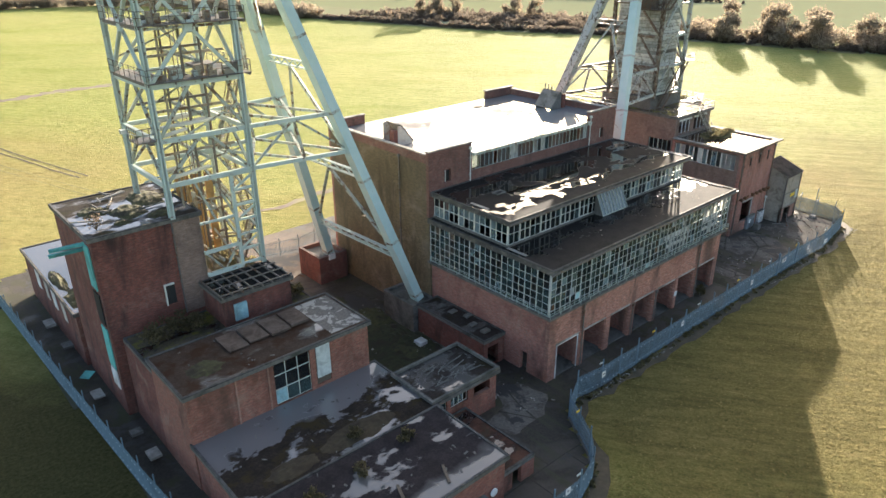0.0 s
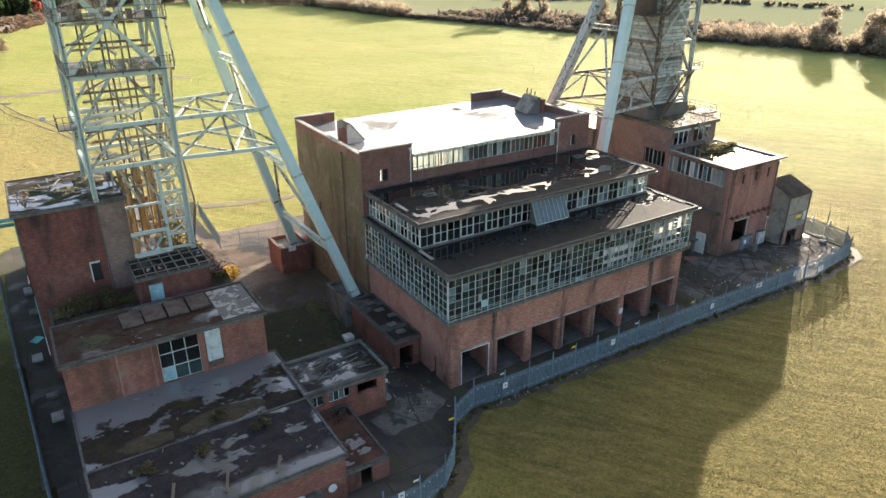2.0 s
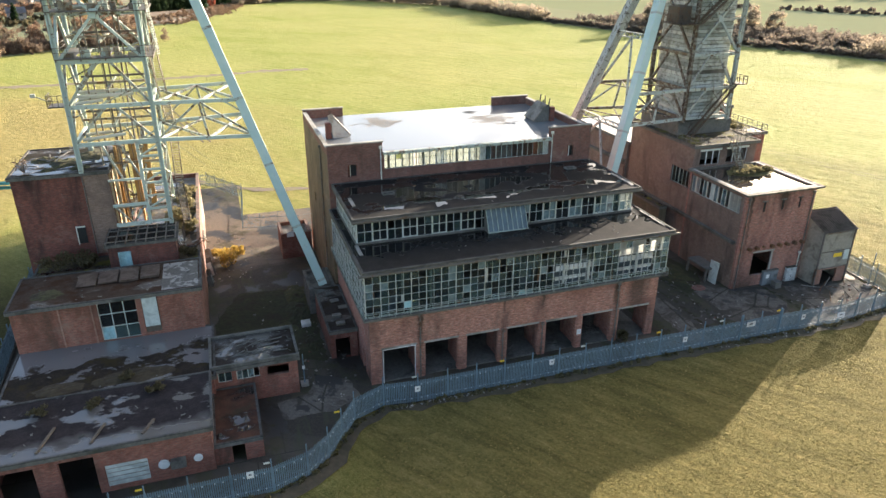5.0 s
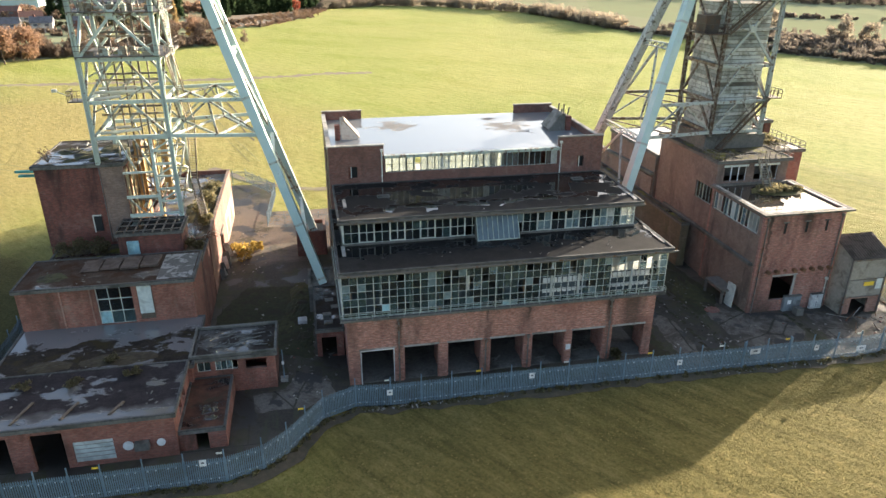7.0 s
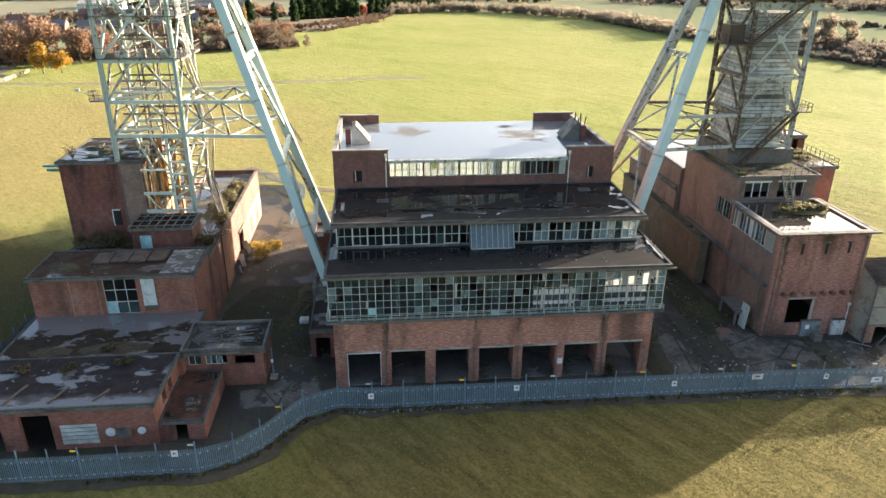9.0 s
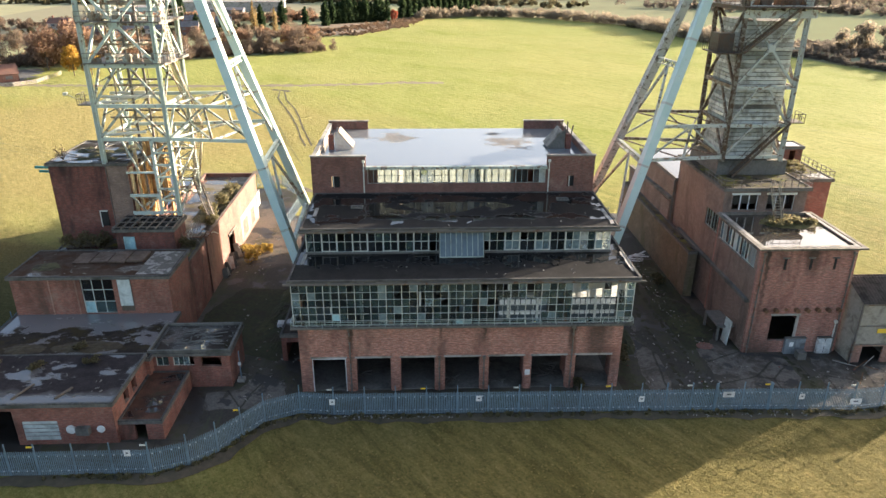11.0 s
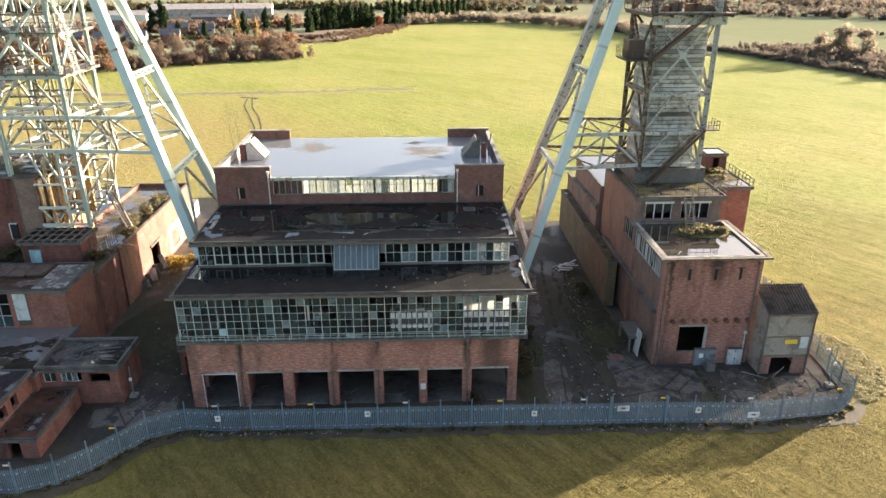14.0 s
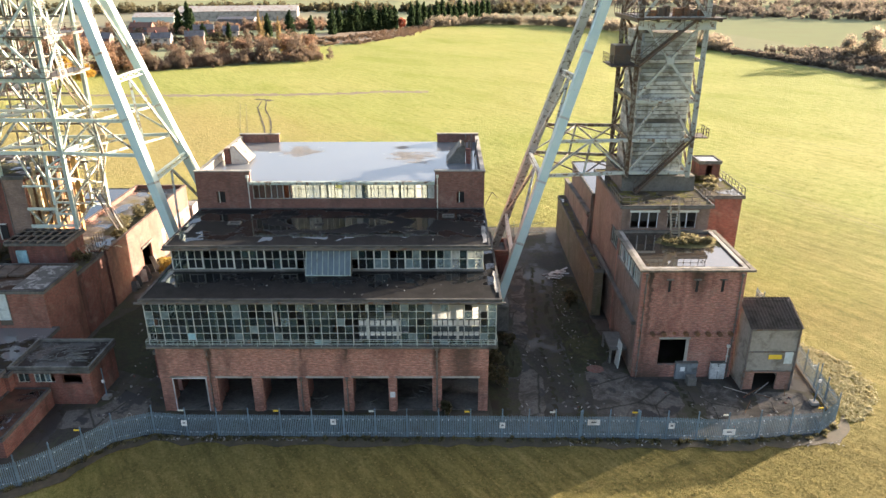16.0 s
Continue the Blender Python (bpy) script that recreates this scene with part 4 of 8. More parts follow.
        mid = ((leg_near(z2)[0] + m[0]) / 2, (leg_near(z2)[1] + m[1]) / 2)
        part("leg_brace", beam(bmnew(), P(*a, z + 0.3), P(*mid, z2), 0.26), wornp, h)
        part("leg_brace", beam(bmnew(), P(*b, z + 0.3), P(*mid, z2), 0.26), wornp, h)
    # level trusses from tower to legs
    for fn, ty in ((leg_near, TY0), (leg_far, TY1)):
        for z in (z1_, z2_):
            a = fn(z)
            part("strut", beam(bmnew(), P(TX1, ty, z), P(*a, z), 0.3, 0.36), paint if ty == TY0 else back, h)
        l0 = fn(z1_)
        mid = lambda f, z: (TX1 + (fn(z)[0] - TX1) * f, ty + (fn(z)[1] - ty) * f, z)
        part("strut_post", beam(bmnew(), P(*mid(0.52, z1_)), P(*mid(0.52, z2_)), 0.22), wornp, h)
        part("strut_brace", beam(bmnew(), P(TX1, ty, z1_), P(*mid(0.52, z2_)), 0.2), wornp, h)
        part("strut_brace", beam(bmnew(), P(*mid(0.52, z2_)), P(*l0, z1_), 0.2), wornp, h)
    for z in (z1_, z2_):
        a, b = leg_near(z), leg_far(z)
        for f0, f1 in ((0.0, 0.52), (0.52, 1.0)):
            pa = lambda f: (TX1 + (a[0] - TX1) * f, TY0 + (a[1] - TY0) * f, z)
            pb = lambda f: (TX1 + (b[0] - TX1) * f, TY1 + (b[1] - TY1) * f, z)
            part("deck_brace", beam(bmnew(), P(*pa(f0)), P(*pb(f1)), 0.24 if not flip else 0.14), thin, h)
            part("deck_brace", beam(bmnew(), P(*pb(f0)), P(*pa(f1)), 0.24 if not flip else 0.14), thin, h)
    if not flip:
        open_frame(h)
    else:
        cased_frame(h)
    return h


MINT_PALE = painted("pale_mint_paint", (0.35, 0.40, 0.375), (0.43, 0.46, 0.43), (0.14, 0.09, 0.055), 0.75)
MINT_GREY = painted("greyed_mint_paint", (0.34, 0.36, 0.33), (0.42, 0.43, 0.39), (0.075, 0.06, 0.046), 0.75)
MINT_LEG = painted("leg_paint", (0.40, 0.54, 0.52), (0.49, 0.60, 0.57), (0.22, 0.17, 0.12), 0.36)
RUSTED = painted("rusted_mint_paint", (0.20, 0.19, 0.16), (0.27, 0.26, 0.22), (0.085, 0.05, 0.03), 1.05)
DEEP_RUST = painted("deep_rust", (0.05, 0.04, 0.032), (0.075, 0.06, 0.048), (0.075, 0.04, 0.024), 0.9)
CAGE = painted("guide_steel", (0.27, 0.24, 0.18), (0.33, 0.29, 0.21), (0.17, 0.09, 0.04), 0.8)


def open_frame(h):
    """What hangs in the open headframe: lower bents, guides, decks, rails and stairs."""
    rnd = random.Random(5)
    # laddered corner bent under the front and back of the tower
    for y in (TY0, TY1):
        bm = bmnew()
        for x in (25.9, 28.0):
            beam(bm, (x, y, 11.0), (x, y, 20.2), 0.3, 0.3)
        for i in range(7):
            z = 11.3 + i * 1.45
            beam(bm, (25.9, y, z), (28.0, y, z), 0.2)
            beam(bm, (25.9, y, z), (28.0, y, z + 1.2) if i % 2 else (28.0, y, z - 0.1), 0.16)
        part("laddered_column", bm, MINT, h)
        for z, k in ((16.2, 0.2), (13.4, 0.3), (11.2, 0.4)):
            part("girt", beam(bmnew(), (22.5, y, z), (25.9, y, z), 0.24, k), MINT, h)
        for s in ((22.6, 13.4, 24.2, 11.3), (25.8, 13.4, 24.2, 11.3), (22.6, 20.0, 24.0, 16.3), (25.8, 16.3, 24.2, 20.0)):
            part("brace", beam(bmnew(), (s[0], y, s[1]), (s[2], y, s[3]), 0.18), MINT_WORN, h)
    for x in (25.9, 28.0):
        for i in range(3):
            z = 11.2 + 3 * i
            part("brace", beam(bmnew(), (x, TY0, z), (x, TY1, z + 3), 0.2), MINT_WORN, h)
            part("brace", beam(bmnew(), (x, TY1, z), (x, TY0, z + 3), 0.2), MINT_WORN, h)
    # rope guides and shaft steel
    for x in (22.1, 23.9, 25.6):
        for y in (58.6, 62.8):
            low = 10.9 if x > 22.5 else 17.4
            part("guide", beam(bmnew(), (x, y, low), (x, y, 44.0), 0.14, 0.2), CAGE if rnd.random() < 0.7 else STEEL_DARK, h)
    for z in (12.5, 17.5, 22.3, 26.0, 30.5, 34.8, 39.5):
        for y in (58.6, 62.8):
            part("bunton", beam(bmnew(), (21.0 if z > 17.5 else 22.7, y, z), (27.6, y, z), 0.16, 0.22), STEEL_DARK if y > 60 else CAGE, h)
        part("bunton", beam(bmnew(), (24.2, TY0, z - 0.3), (24.2, TY1, z - 0.3), 0.2, 0.26), MINT_WORN, h)
    for z in (24.2, 24.9, 20.5, 33.2):
        for k in range(2):
            y0 = 57.5 + 2.3 * k
            part("roller_beam", tube(bmnew(), (20.8, y0, z), (23.2 + rnd.random() * 3, y0 + 0.9, z + rnd.uniform(-0.2, 0.4)), 0.17, 8), CREAM, h)
    for i in range(6):
        z = 19 + i * 3.7
        y = rnd.uniform(57.2, 64.2)
        part("brace", beam(bmnew(), (20.4, y, z), (27.8, rnd.uniform(57.2, 64.2), z + rnd.uniform(1.5, 3.6)), 0.14), MINT_WORN, h)
    # decks with rails
    for z in (28.65, 33.0, 37.5):
        deck = part("deck", box(bmnew(), 20.0, 56.2, z, 28.9, 58.3, z + 0.08), STEEL_DARK, h, "rusty chequer-plate deck")
        part("deck", box(bmnew(), 20.0, 58.302, z, 21.6, 65.0, z + 0.08), STEEL_DARK, h)
        part("deck", box(bmnew(), 26.6, 58.302, z, 28.9, 65.0, z + 0.08), STEEL_DARK, h)
        for x in (20.1, 22.3, 24.5, 26.7, 28.8):
            part("deck_beam", beam(bmnew(), (x, 56.3, z - 0.1), (x, 65, z - 0.1), 0.12, 0.19), STEEL_DARK, deck)
        part("handrail", rail(bmnew(), [(20.0, 65.0, z + 0.08), (20.0, 56.25, z + 0.08), (28.85, 56.25, z + 0.08), (28.85, 65.0, z + 0.08)]), STEEL_DARK, deck)
        for k in range(11):
            x, y = rnd.uniform(20.4, 27.6), rnd.uniform(56.5, 57.8)
            part("bracket", box(bmnew(), x, y, z + 0.082, x + rnd.uniform(0.3, 1.0), y + 0.5, z + rnd.uniform(0.4, 1.1)), rnd.choice((STEEL_DARK, CAGE, MINT_WORN)), deck)
    b2 = bmnew()
    box(b2, 18.5, 56.4, 24.1, 20.0, 58.4, 24.2)
    side_deck = part("side_balcony", b2, STEEL_DARK, h, "small rusty balcony with floodlight")
    part("handrail", rail(bmnew(), [(20.0, 56.4, 24.2), (18.5, 56.4, 24.2), (18.5, 58.4, 24.2)], 1.1, 0.5), STEEL_DARK, side_deck)
    b2 = bmnew()
    beam(b2, (18.5, 56.4, 24.9), (17.6, 56.2, 25.4), 0.06)
    box(b2, 17.3, 56.0, 25.3, 17.7, 56.4, 25.6)
    part("floodlight", b2, CREAM, side_deck)
    part("stairs", stair(bmnew(), (29.3, 58.0, 28.7), (28.5, 57.6, 37.4), 0.8, (0.2, 1, 0)), MINT_WORN, h)
    part("stairs", stair(bmnew(), (29.2, 64.5, 7.6), (29.2, 60.5, 14.0), 0.8, (1, 0, 0)), STEEL_DARK, h)
    part("stairs", stair(bmnew(), (29.2, 60.5, 14.0), (29.2, 64.5, 20.0), 0.8, (1, 0, 0)), CAGE, h)
    part("stairs", stair(bmnew(), (29.0, 64.8, 20.2), (28.7, 58.8, 28.5), 0.8, (1, 0, 0)), CAGE, h)
    # winding ropes
    for x, y in ((23.6, 59.6), (24.8, 61.8)):
        part("rope", tube(bmnew(), (x, y, 10.9), (x, y, 44), 0.04, 6), STEEL_DARK, h)
    for x in (22.9, 24.4, 25.7):
        part("cage_panel", box(bmnew(), x, 62.0, 11.0, x + 0.7, 62.2, 19.0), RUST_OCHRE, h, "ochre rusted shaft panel")
    for x, y, mt in ((22.95, 58.2, OCHRE_PALE), (23.35, 60.4, RUST_OCHRE), (24.5, 63.6, RUST_OCHRE), (22.95, 61.2, RUST_OCHRE)):
        part("shaft_post", box(bmnew(), x, y, 7.8, x + 0.22, y + 0.5, 18.6), mt, h, "ochre rusted shaft post")


OCHRE_PALE = worn("cream_ochre_paint", (0.48, 0.40, 0.25), (0.58, 0.50, 0.34), (0.24, 0.14, 0.06), 0.8)
RUST_OCHRE = worn("ochre_rust", (0.42, 0.25, 0.09), (0.52, 0.33, 0.13), (0.20, 0.10, 0.04), 0.7)


def cased_frame(h):
    """The boarded casing of the other headframe, with its stairs and deck."""
    x0, x1, y0, y1 = 94.0, 99.7, 57.6, 64.6
    core = part("casing", box(bmnew(), x0 + 0.06, y0 + 0.06, 17.2, x1 - 0.06, y1 - 0.06, 33.2), CONC_DARK, h, "grey boarded shaft casing")
    n = 34
    hgt = 16.0 / n
    rnd = random.Random(8)
    meshes = []
    for k, (w, along) in enumerate(((x1 - x0, "x"), (y1 - y0, "y"))):
        me = bpy.data.meshes.new("board")
        b2 = bmnew()
        if along == "x":
            box(b2, -w / 2, -0.11, 0.055, w / 2, 0.06, hgt - 0.03)
        else:
            box(b2, -0.08, -w / 2, 0.03, 0.08, w / 2, hgt - 0.03)
        b2.to_mesh(me)
        b2.free()
        me.materials.append(BOARD_VAR)
        meshes.append(me)
    for i in range(n):
        z = 17.2 + i * hgt
        for me, c in ((meshes[0], ((x0 + x1) / 2, y0, z)), (meshes[0], ((x0 + x1) / 2, y1, z)), (meshes[1], (x0, (y0 + y1) / 2, z)), (meshes[1], (x1, (y0 + y1) / 2, z))):
            if rnd.random() < 0.03:
                continue
            ob = new("board", me)
            ob.parent = core
            ob.matrix_basis = Matrix.Translation(c) @ pose(0, 0, 0, rnd.uniform(-0.5, 0.5), rnd.uniform(-0.35, 0.35), 0)
    # stairs across the front and the landings
    part("stairs", stair(bmnew(), (94.2, 56.0, 15.5), (100.2, 56.1, 22.0), 0.9, (0, 1, 0)), DEEP_RUST, h, "rusty steel stair across the front")
    part("stairs", stair(bmnew(), (93.2, 56.0, 29.95), (99.0, 56.1, 34.8), 0.9, (0, 1, 0)), DEEP_RUST, h, "rusty steel stair across the front")
    b2 = bmnew()
    box(b2, 100.2, 55.5, 22.0, 101.7, 57.8, 22.1)
    landing = part("landing", b2, DEEP_RUST, h)
    part("handrail", rail(bmnew(), [(100.4, 55.5, 22.1), (101.7, 55.5, 22.1), (101.7, 57.8, 22.1)], 0.95, 0.75), DEEP_RUST, landing)
    b2 = bmnew()
    box(b2, 90.2, 55.6, 29.8, 93.3, 60.0, 29.92)
    landing = part("landing", b2, DEEP_RUST, h)
    part("handrail", rail(bmnew(), [(93.3, 55.6, 29.92), (90.2, 55.6, 29.92), (90.2, 60.0, 29.92)], 1.1, 0.6), DEEP_RUST, landing)
    b2 = bmnew()
    box(b2, 90.8, 57.2, 29.922, 92.6, 59.5, 31.9)
    part("cabin", b2, DEEP_RUST, landing, "small rusted steel cabin")
    # the banksman's deck and what stands on it
    deck = part("deck", box(bmnew(), 92.4, 55.4, 34.7, 101.8, 66.0, 34.85), DEEP_RUST, h)
    for x in (92.6, 94.8, 97, 99.2, 101.4):
        part("deck_beam", beam(bmnew(), (x, 55.5, 34.55), (x, 65.9, 34.55), 0.15, 0.29), DEEP_RUST, deck)
    part("handrail", rail(bmnew(), [(92.4, 66, 34.85), (92.4, 55.45, 34.85), (101.75, 55.45, 34.85), (101.75, 66, 34.85)]), DEEP_RUST, deck)
    part("deck_girder", box(bmnew(), 92.9, 56.15, 33.6, 101.1, 56.38, 34.5), MINT_PALE, h)
    for k in range(9):
        x, w = 93.4 + k * 0.9, rnd.uniform(0.3, 0.8)
        part("machine_bracket", box(bmnew(), x, 57.0 + rnd.random(), 34.852, x + w, 58.4 + rnd.random(), 35.3 + rnd.random()), rnd.choice((DEEP_RUST, DEEP_RUST, RUST)), deck)
    part("deck_girder", box(bmnew(), 93.0, 56.0, 37.0, 100.6, 56.5, 38.0), MINT_PALE, h)


def board_var():
    m, nt, b = nodes_of("weathered_boards", 0.85)
    p = place(nt)
    r = nt.nodes.new("ShaderNodeObjectInfo").outputs["Random"]
    base = ramp(nt, r, [(0.0, (0.25, 0.28, 0.265)), (0.5, (0.42, 0.45, 0.425)), (1.0, (0.55, 0.565, 0.525))])
    f = noise_at(nt, p, 1.3, 8, 0.7)
    col = mix(nt, grey(nt, f, 0.48, 0.64, 0, 0.85), base, (0.13, 0.12, 0.09))
    drip = node(nt, "ShaderNodeMapping", Vector=p)
    drip.inputs["Scale"].default_value = (1.0, 1.0, 0.12)
    col = mix(nt, grey(nt, noise_at(nt, drip.outputs[0], 1.4, 7, 0.7), 0.52, 0.66, 0, 0.6), col, (0.16, 0.15, 0.12))
    nt.links.new(col, b.inputs["Base Color"])
    bump(nt, b, noise_at(nt, p, 6.0), 0.3, 0.02)
    return m


BOARD_VAR = board_var()
headstock(False)
headstock(True)


# ---- buildings round the first headframe ----
def block(name, x0, y0, x1, y1, z, mt, label, roof=PUDDLE, z0=0.0, over=0.25, holes=(), right=(), left=(), parapet=0.0, category="building", side=None, cope=None):
    ob = thing(name, ((x0 + x1) / 2, (y0 + y1) / 2, z0), label, category)
    four_walls(ob, mt, x0, y0, x1, y1, z0, z - 0.3, 0.35, holes, (), left, right, side=side)
    if parapet:
        part("parapet", ring(bmnew(), x0, y0, x1, y1, z - 0.3, z + parapet, 0.3), mt, ob)
        part("coping", ring(bmnew(), x0 - 0.08, y0 - 0.08, x1 + 0.08, y1 + 0.08, z + parapet, z + parapet + 0.1, 0.42), cope or CONCRETE, ob)
        part("roof", box(bmnew(), x0 + 0.3, y0 + 0.3, z - 0.3, x1 - 0.3, y1 - 0.3, z), roof, ob)
    else:
        roof_slab("roof", x0 - over, y0 - over, x1 + over, y1 + over, z, roof, 0.3, 0.2, ob)
    return ob


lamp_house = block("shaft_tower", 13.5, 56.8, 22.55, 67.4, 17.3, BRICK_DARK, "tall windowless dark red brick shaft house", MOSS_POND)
heapstead = block("heapstead", 22.6, 57.2, 30.5, 85.0, 7.2, BRICK_SUN_DIMMED, "long low brick heapstead beside the headframe", SILT, parapet=0.5, right=[(66.5, 69.5, 0.5, 4.2)], cope=BRICK_SUN_DIMMED)
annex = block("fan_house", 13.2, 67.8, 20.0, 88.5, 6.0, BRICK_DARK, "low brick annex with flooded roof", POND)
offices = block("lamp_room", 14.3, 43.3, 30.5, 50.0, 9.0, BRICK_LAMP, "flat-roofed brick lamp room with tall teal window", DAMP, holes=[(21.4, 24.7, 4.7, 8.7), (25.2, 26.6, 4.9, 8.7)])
block("plant_room", 14.3, 50.02, 30.5, 56.6, 7.8, BRICK_DARK, "sunken brick plant room with bushes on its roof", MOSSY, over=0.0)
pent = block("winder_house", 21.8, 52.4, 28.4, 56.55, 10.7, BRICK_DARK, "small brick house with bare roof joists", FELT, z0=7.82)
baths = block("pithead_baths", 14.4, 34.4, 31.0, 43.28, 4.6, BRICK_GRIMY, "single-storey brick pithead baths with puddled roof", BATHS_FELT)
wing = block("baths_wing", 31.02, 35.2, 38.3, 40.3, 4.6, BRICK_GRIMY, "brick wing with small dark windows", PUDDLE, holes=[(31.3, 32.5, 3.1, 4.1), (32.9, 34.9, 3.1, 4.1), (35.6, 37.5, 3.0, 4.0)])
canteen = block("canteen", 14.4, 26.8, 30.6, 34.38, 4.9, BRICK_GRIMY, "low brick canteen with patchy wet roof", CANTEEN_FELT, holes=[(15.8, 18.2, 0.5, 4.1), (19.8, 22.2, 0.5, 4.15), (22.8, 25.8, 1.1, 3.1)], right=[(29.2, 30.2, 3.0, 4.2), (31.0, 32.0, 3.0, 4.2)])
block("low_store", 30.62, 27.2, 34.4, 35.0, 2.62, BRICK_GRIMY, "low brick store with rusty flat roof", RUSTROOF, over=0.0, holes=[(31.95, 32.95, 0.4, 2.3)])

# ---- buildings under the second headframe ----
winder = block("engine_house", 91.7, 41.0, 101.9, 51.6, 12.3, BRICK_ENGINE, "tall red-brick engine house with flooded sunken roof", DEEP_POND, parapet=0.1, holes=[(94.2, 97.1, 1.5, 4.6)], left=[(41.9, 51.2, 9.6, 11.8)], side=BRICK_WASHED)
part("roof_rim", ring(bmnew(), 91.2, 40.4, 102.5, 51.58, 12.3, 12.506, 0.42), RIM_CONC, winder, "stained overhanging concrete roof edge")
upper = block("engine_house_upper", 91.9, 51.62, 101.6, 66.0, 15.4, BRICK_WASHED, "upper brick storey with mossy flat roof", MOSSY, over=0.35, holes=[(92.9, 95.9, 12.75, 14.75), (97.0, 100.2, 12.75, 14.75)], left=[(52.0, 55.8, 9.6, 11.8)])
part("inner_wall", box(bmnew(), 92.3, 54.5, 12.5, 101.2, 54.7, 15.0), CONC_DARK, upper)
side_tower = block("side_tower", 102.0, 56.2, 107.0, 66.0, 15.0, BRICK_GRIMY, "brick side tower with overgrown railed roof", MOSSY)
plinth = tagged(part("plinth", box(bmnew(), 92.9, 56.9, 15.42, 101.4, 65.6, 17.2), CONC_DARK), "concrete plinth under the headframe", "plinth")
rear = block("rear_store", 91.72, 66.02, 101.0, 82.0, 12.2, BRICK_WASHED, "rear brick store with wet flat roof", FLOOD, over=0.2)
part("lower_wall", box(bmnew(), 91.25, 66.3, 0, 91.717, 85.0, 8.8), BRICK_WASHED, rear)
part("ledge", beam(bmnew(), (91.4, 66.3, 9.35), (91.4, 85.0, 8.6), 0.6, 0.35), CONC_DARK, rear, "stained sloping ledge")
part("downpipe", tube(bmnew(), (91.55, 66.1, 0.1), (91.55, 66.1, 12.0), 0.14, 8), STEEL_DARK, rear)
block("side_store", 90.1, 54.8, 91.22, 84.0, 6.15, BRICK_MOSSY, "long weathered side wall with mossy top", MOSSY, over=0.05)


# ---- fence ----
BOLT = worn("bright_zinc", (0.42, 0.48, 0.52), (0.52, 0.58, 0.62), (0.3, 0.34, 0.36), 0.4, 3.0, 0.45, 0.0, 0.1)


def palisade():
    f = thing("fence", (60, 31, 0), "blue-grey galvanised palisade security fence round the yard", "fence")
    n = 0
    for (ax, ay), (bx, by) in zip(FENCE_LINE, FENCE_LINE[1:]):
        d = math.hypot(bx - ax, by - ay)
        bays = max(1, round(d / 2.75))
        ux, uy = (bx - ax) / d, (by - ay) / d
        for i in range(bays):
            t0, t1 = i / bays, (i + 1) / bays
            x0, y0, x1, y1 = ax + (bx - ax) * t0, ay + (by - ay) * t0, ax + (bx - ax) * t1, ay + (by - ay) * t1
            g0, g1 = ground_z(x0, y0), ground_z(x1, y1)
            part("post", beam(bmnew(), (x0, y0, g0), (x0, y0, g0 + 3.1), 0.09), GALV, f)
            for z in (0.45, 2.0):
                part("rail", beam(bmnew(), (x0, y0, g0 + z), (x1, y1, g1 + z), 0.05, 0.06), GALV, f)
            bm = bmnew()
            length = math.hypot(x1 - x0, y1 - y0)
            k = max(1, int(length / 0.155))
            for j in range(k):
                s = (j + 0.5) / k
                px, py, pz = x0 + (x1 - x0) * s + uy * 0.05, y0 + (y1 - y0) * s - ux * 0.05, g0 + (g1 - g0) * s
                w = 0.052
                vs = [bm.verts.new((px + ux * a + uy * c, py + uy * a - ux * c, pz + z)) for z in (0.05, 2.3) for a, c in ((-w, 0), (0, 0.03), (w, 0))]
                tip = bm.verts.new((px, py, pz + 2.45))
                for q in ((0, 1, 4, 3), (1, 2, 5, 4)):
                    bm.faces.new([vs[r] for r in q])
                bm.faces.new((vs[3], vs[4], tip))
                bm.faces.new((vs[4], vs[5], tip))
            bm2 = bmnew()
            for z in (0.5, 1.95):
                for j in range(4):
                    s = (j + 0.25 + 0.5 * (j % 2 == 0) * 0.4) / 4
                    px, py, pz = x0 + (x1 - x0) * s + uy * 0.085, y0 + (y1 - y0) * s - ux * 0.085, g0 + (g1 - g0) * s + z
                    tube(bm2, (px, py, pz), (px + uy * 0.03, py - ux * 0.03, pz), 0.065, 6)
            part("fixing", bm2, BOLT, f)["kind"] = "stuff"
            part("foot_rail", beam(bmnew(), (x0 - uy * 0.02, y0 + ux * 0.02, g0 + 0.08), (x1 - uy * 0.02, y1 + ux * 0.02, g1 + 0.08), 0.12, 0.16), CONC_DARK, f)
            p = part("panel", bm, GALV, f)
            p["kind"] = "stuff"
    return f


palisade()


# ---- distance ----
FIELD_EDGE = [(-260, 215), (-130, 235), (-75, 262), (-53, 273), (-19, 296), (8, 308), (5, 340), (-5, 372), (23, 388), (44, 432), (60, 503), (100, 530), (150, 515), (198, 450), (212, 340), (228, 290), (242, 240), (262, 200), (282, 140), (292, 90), (300, 20), (310, -80)]


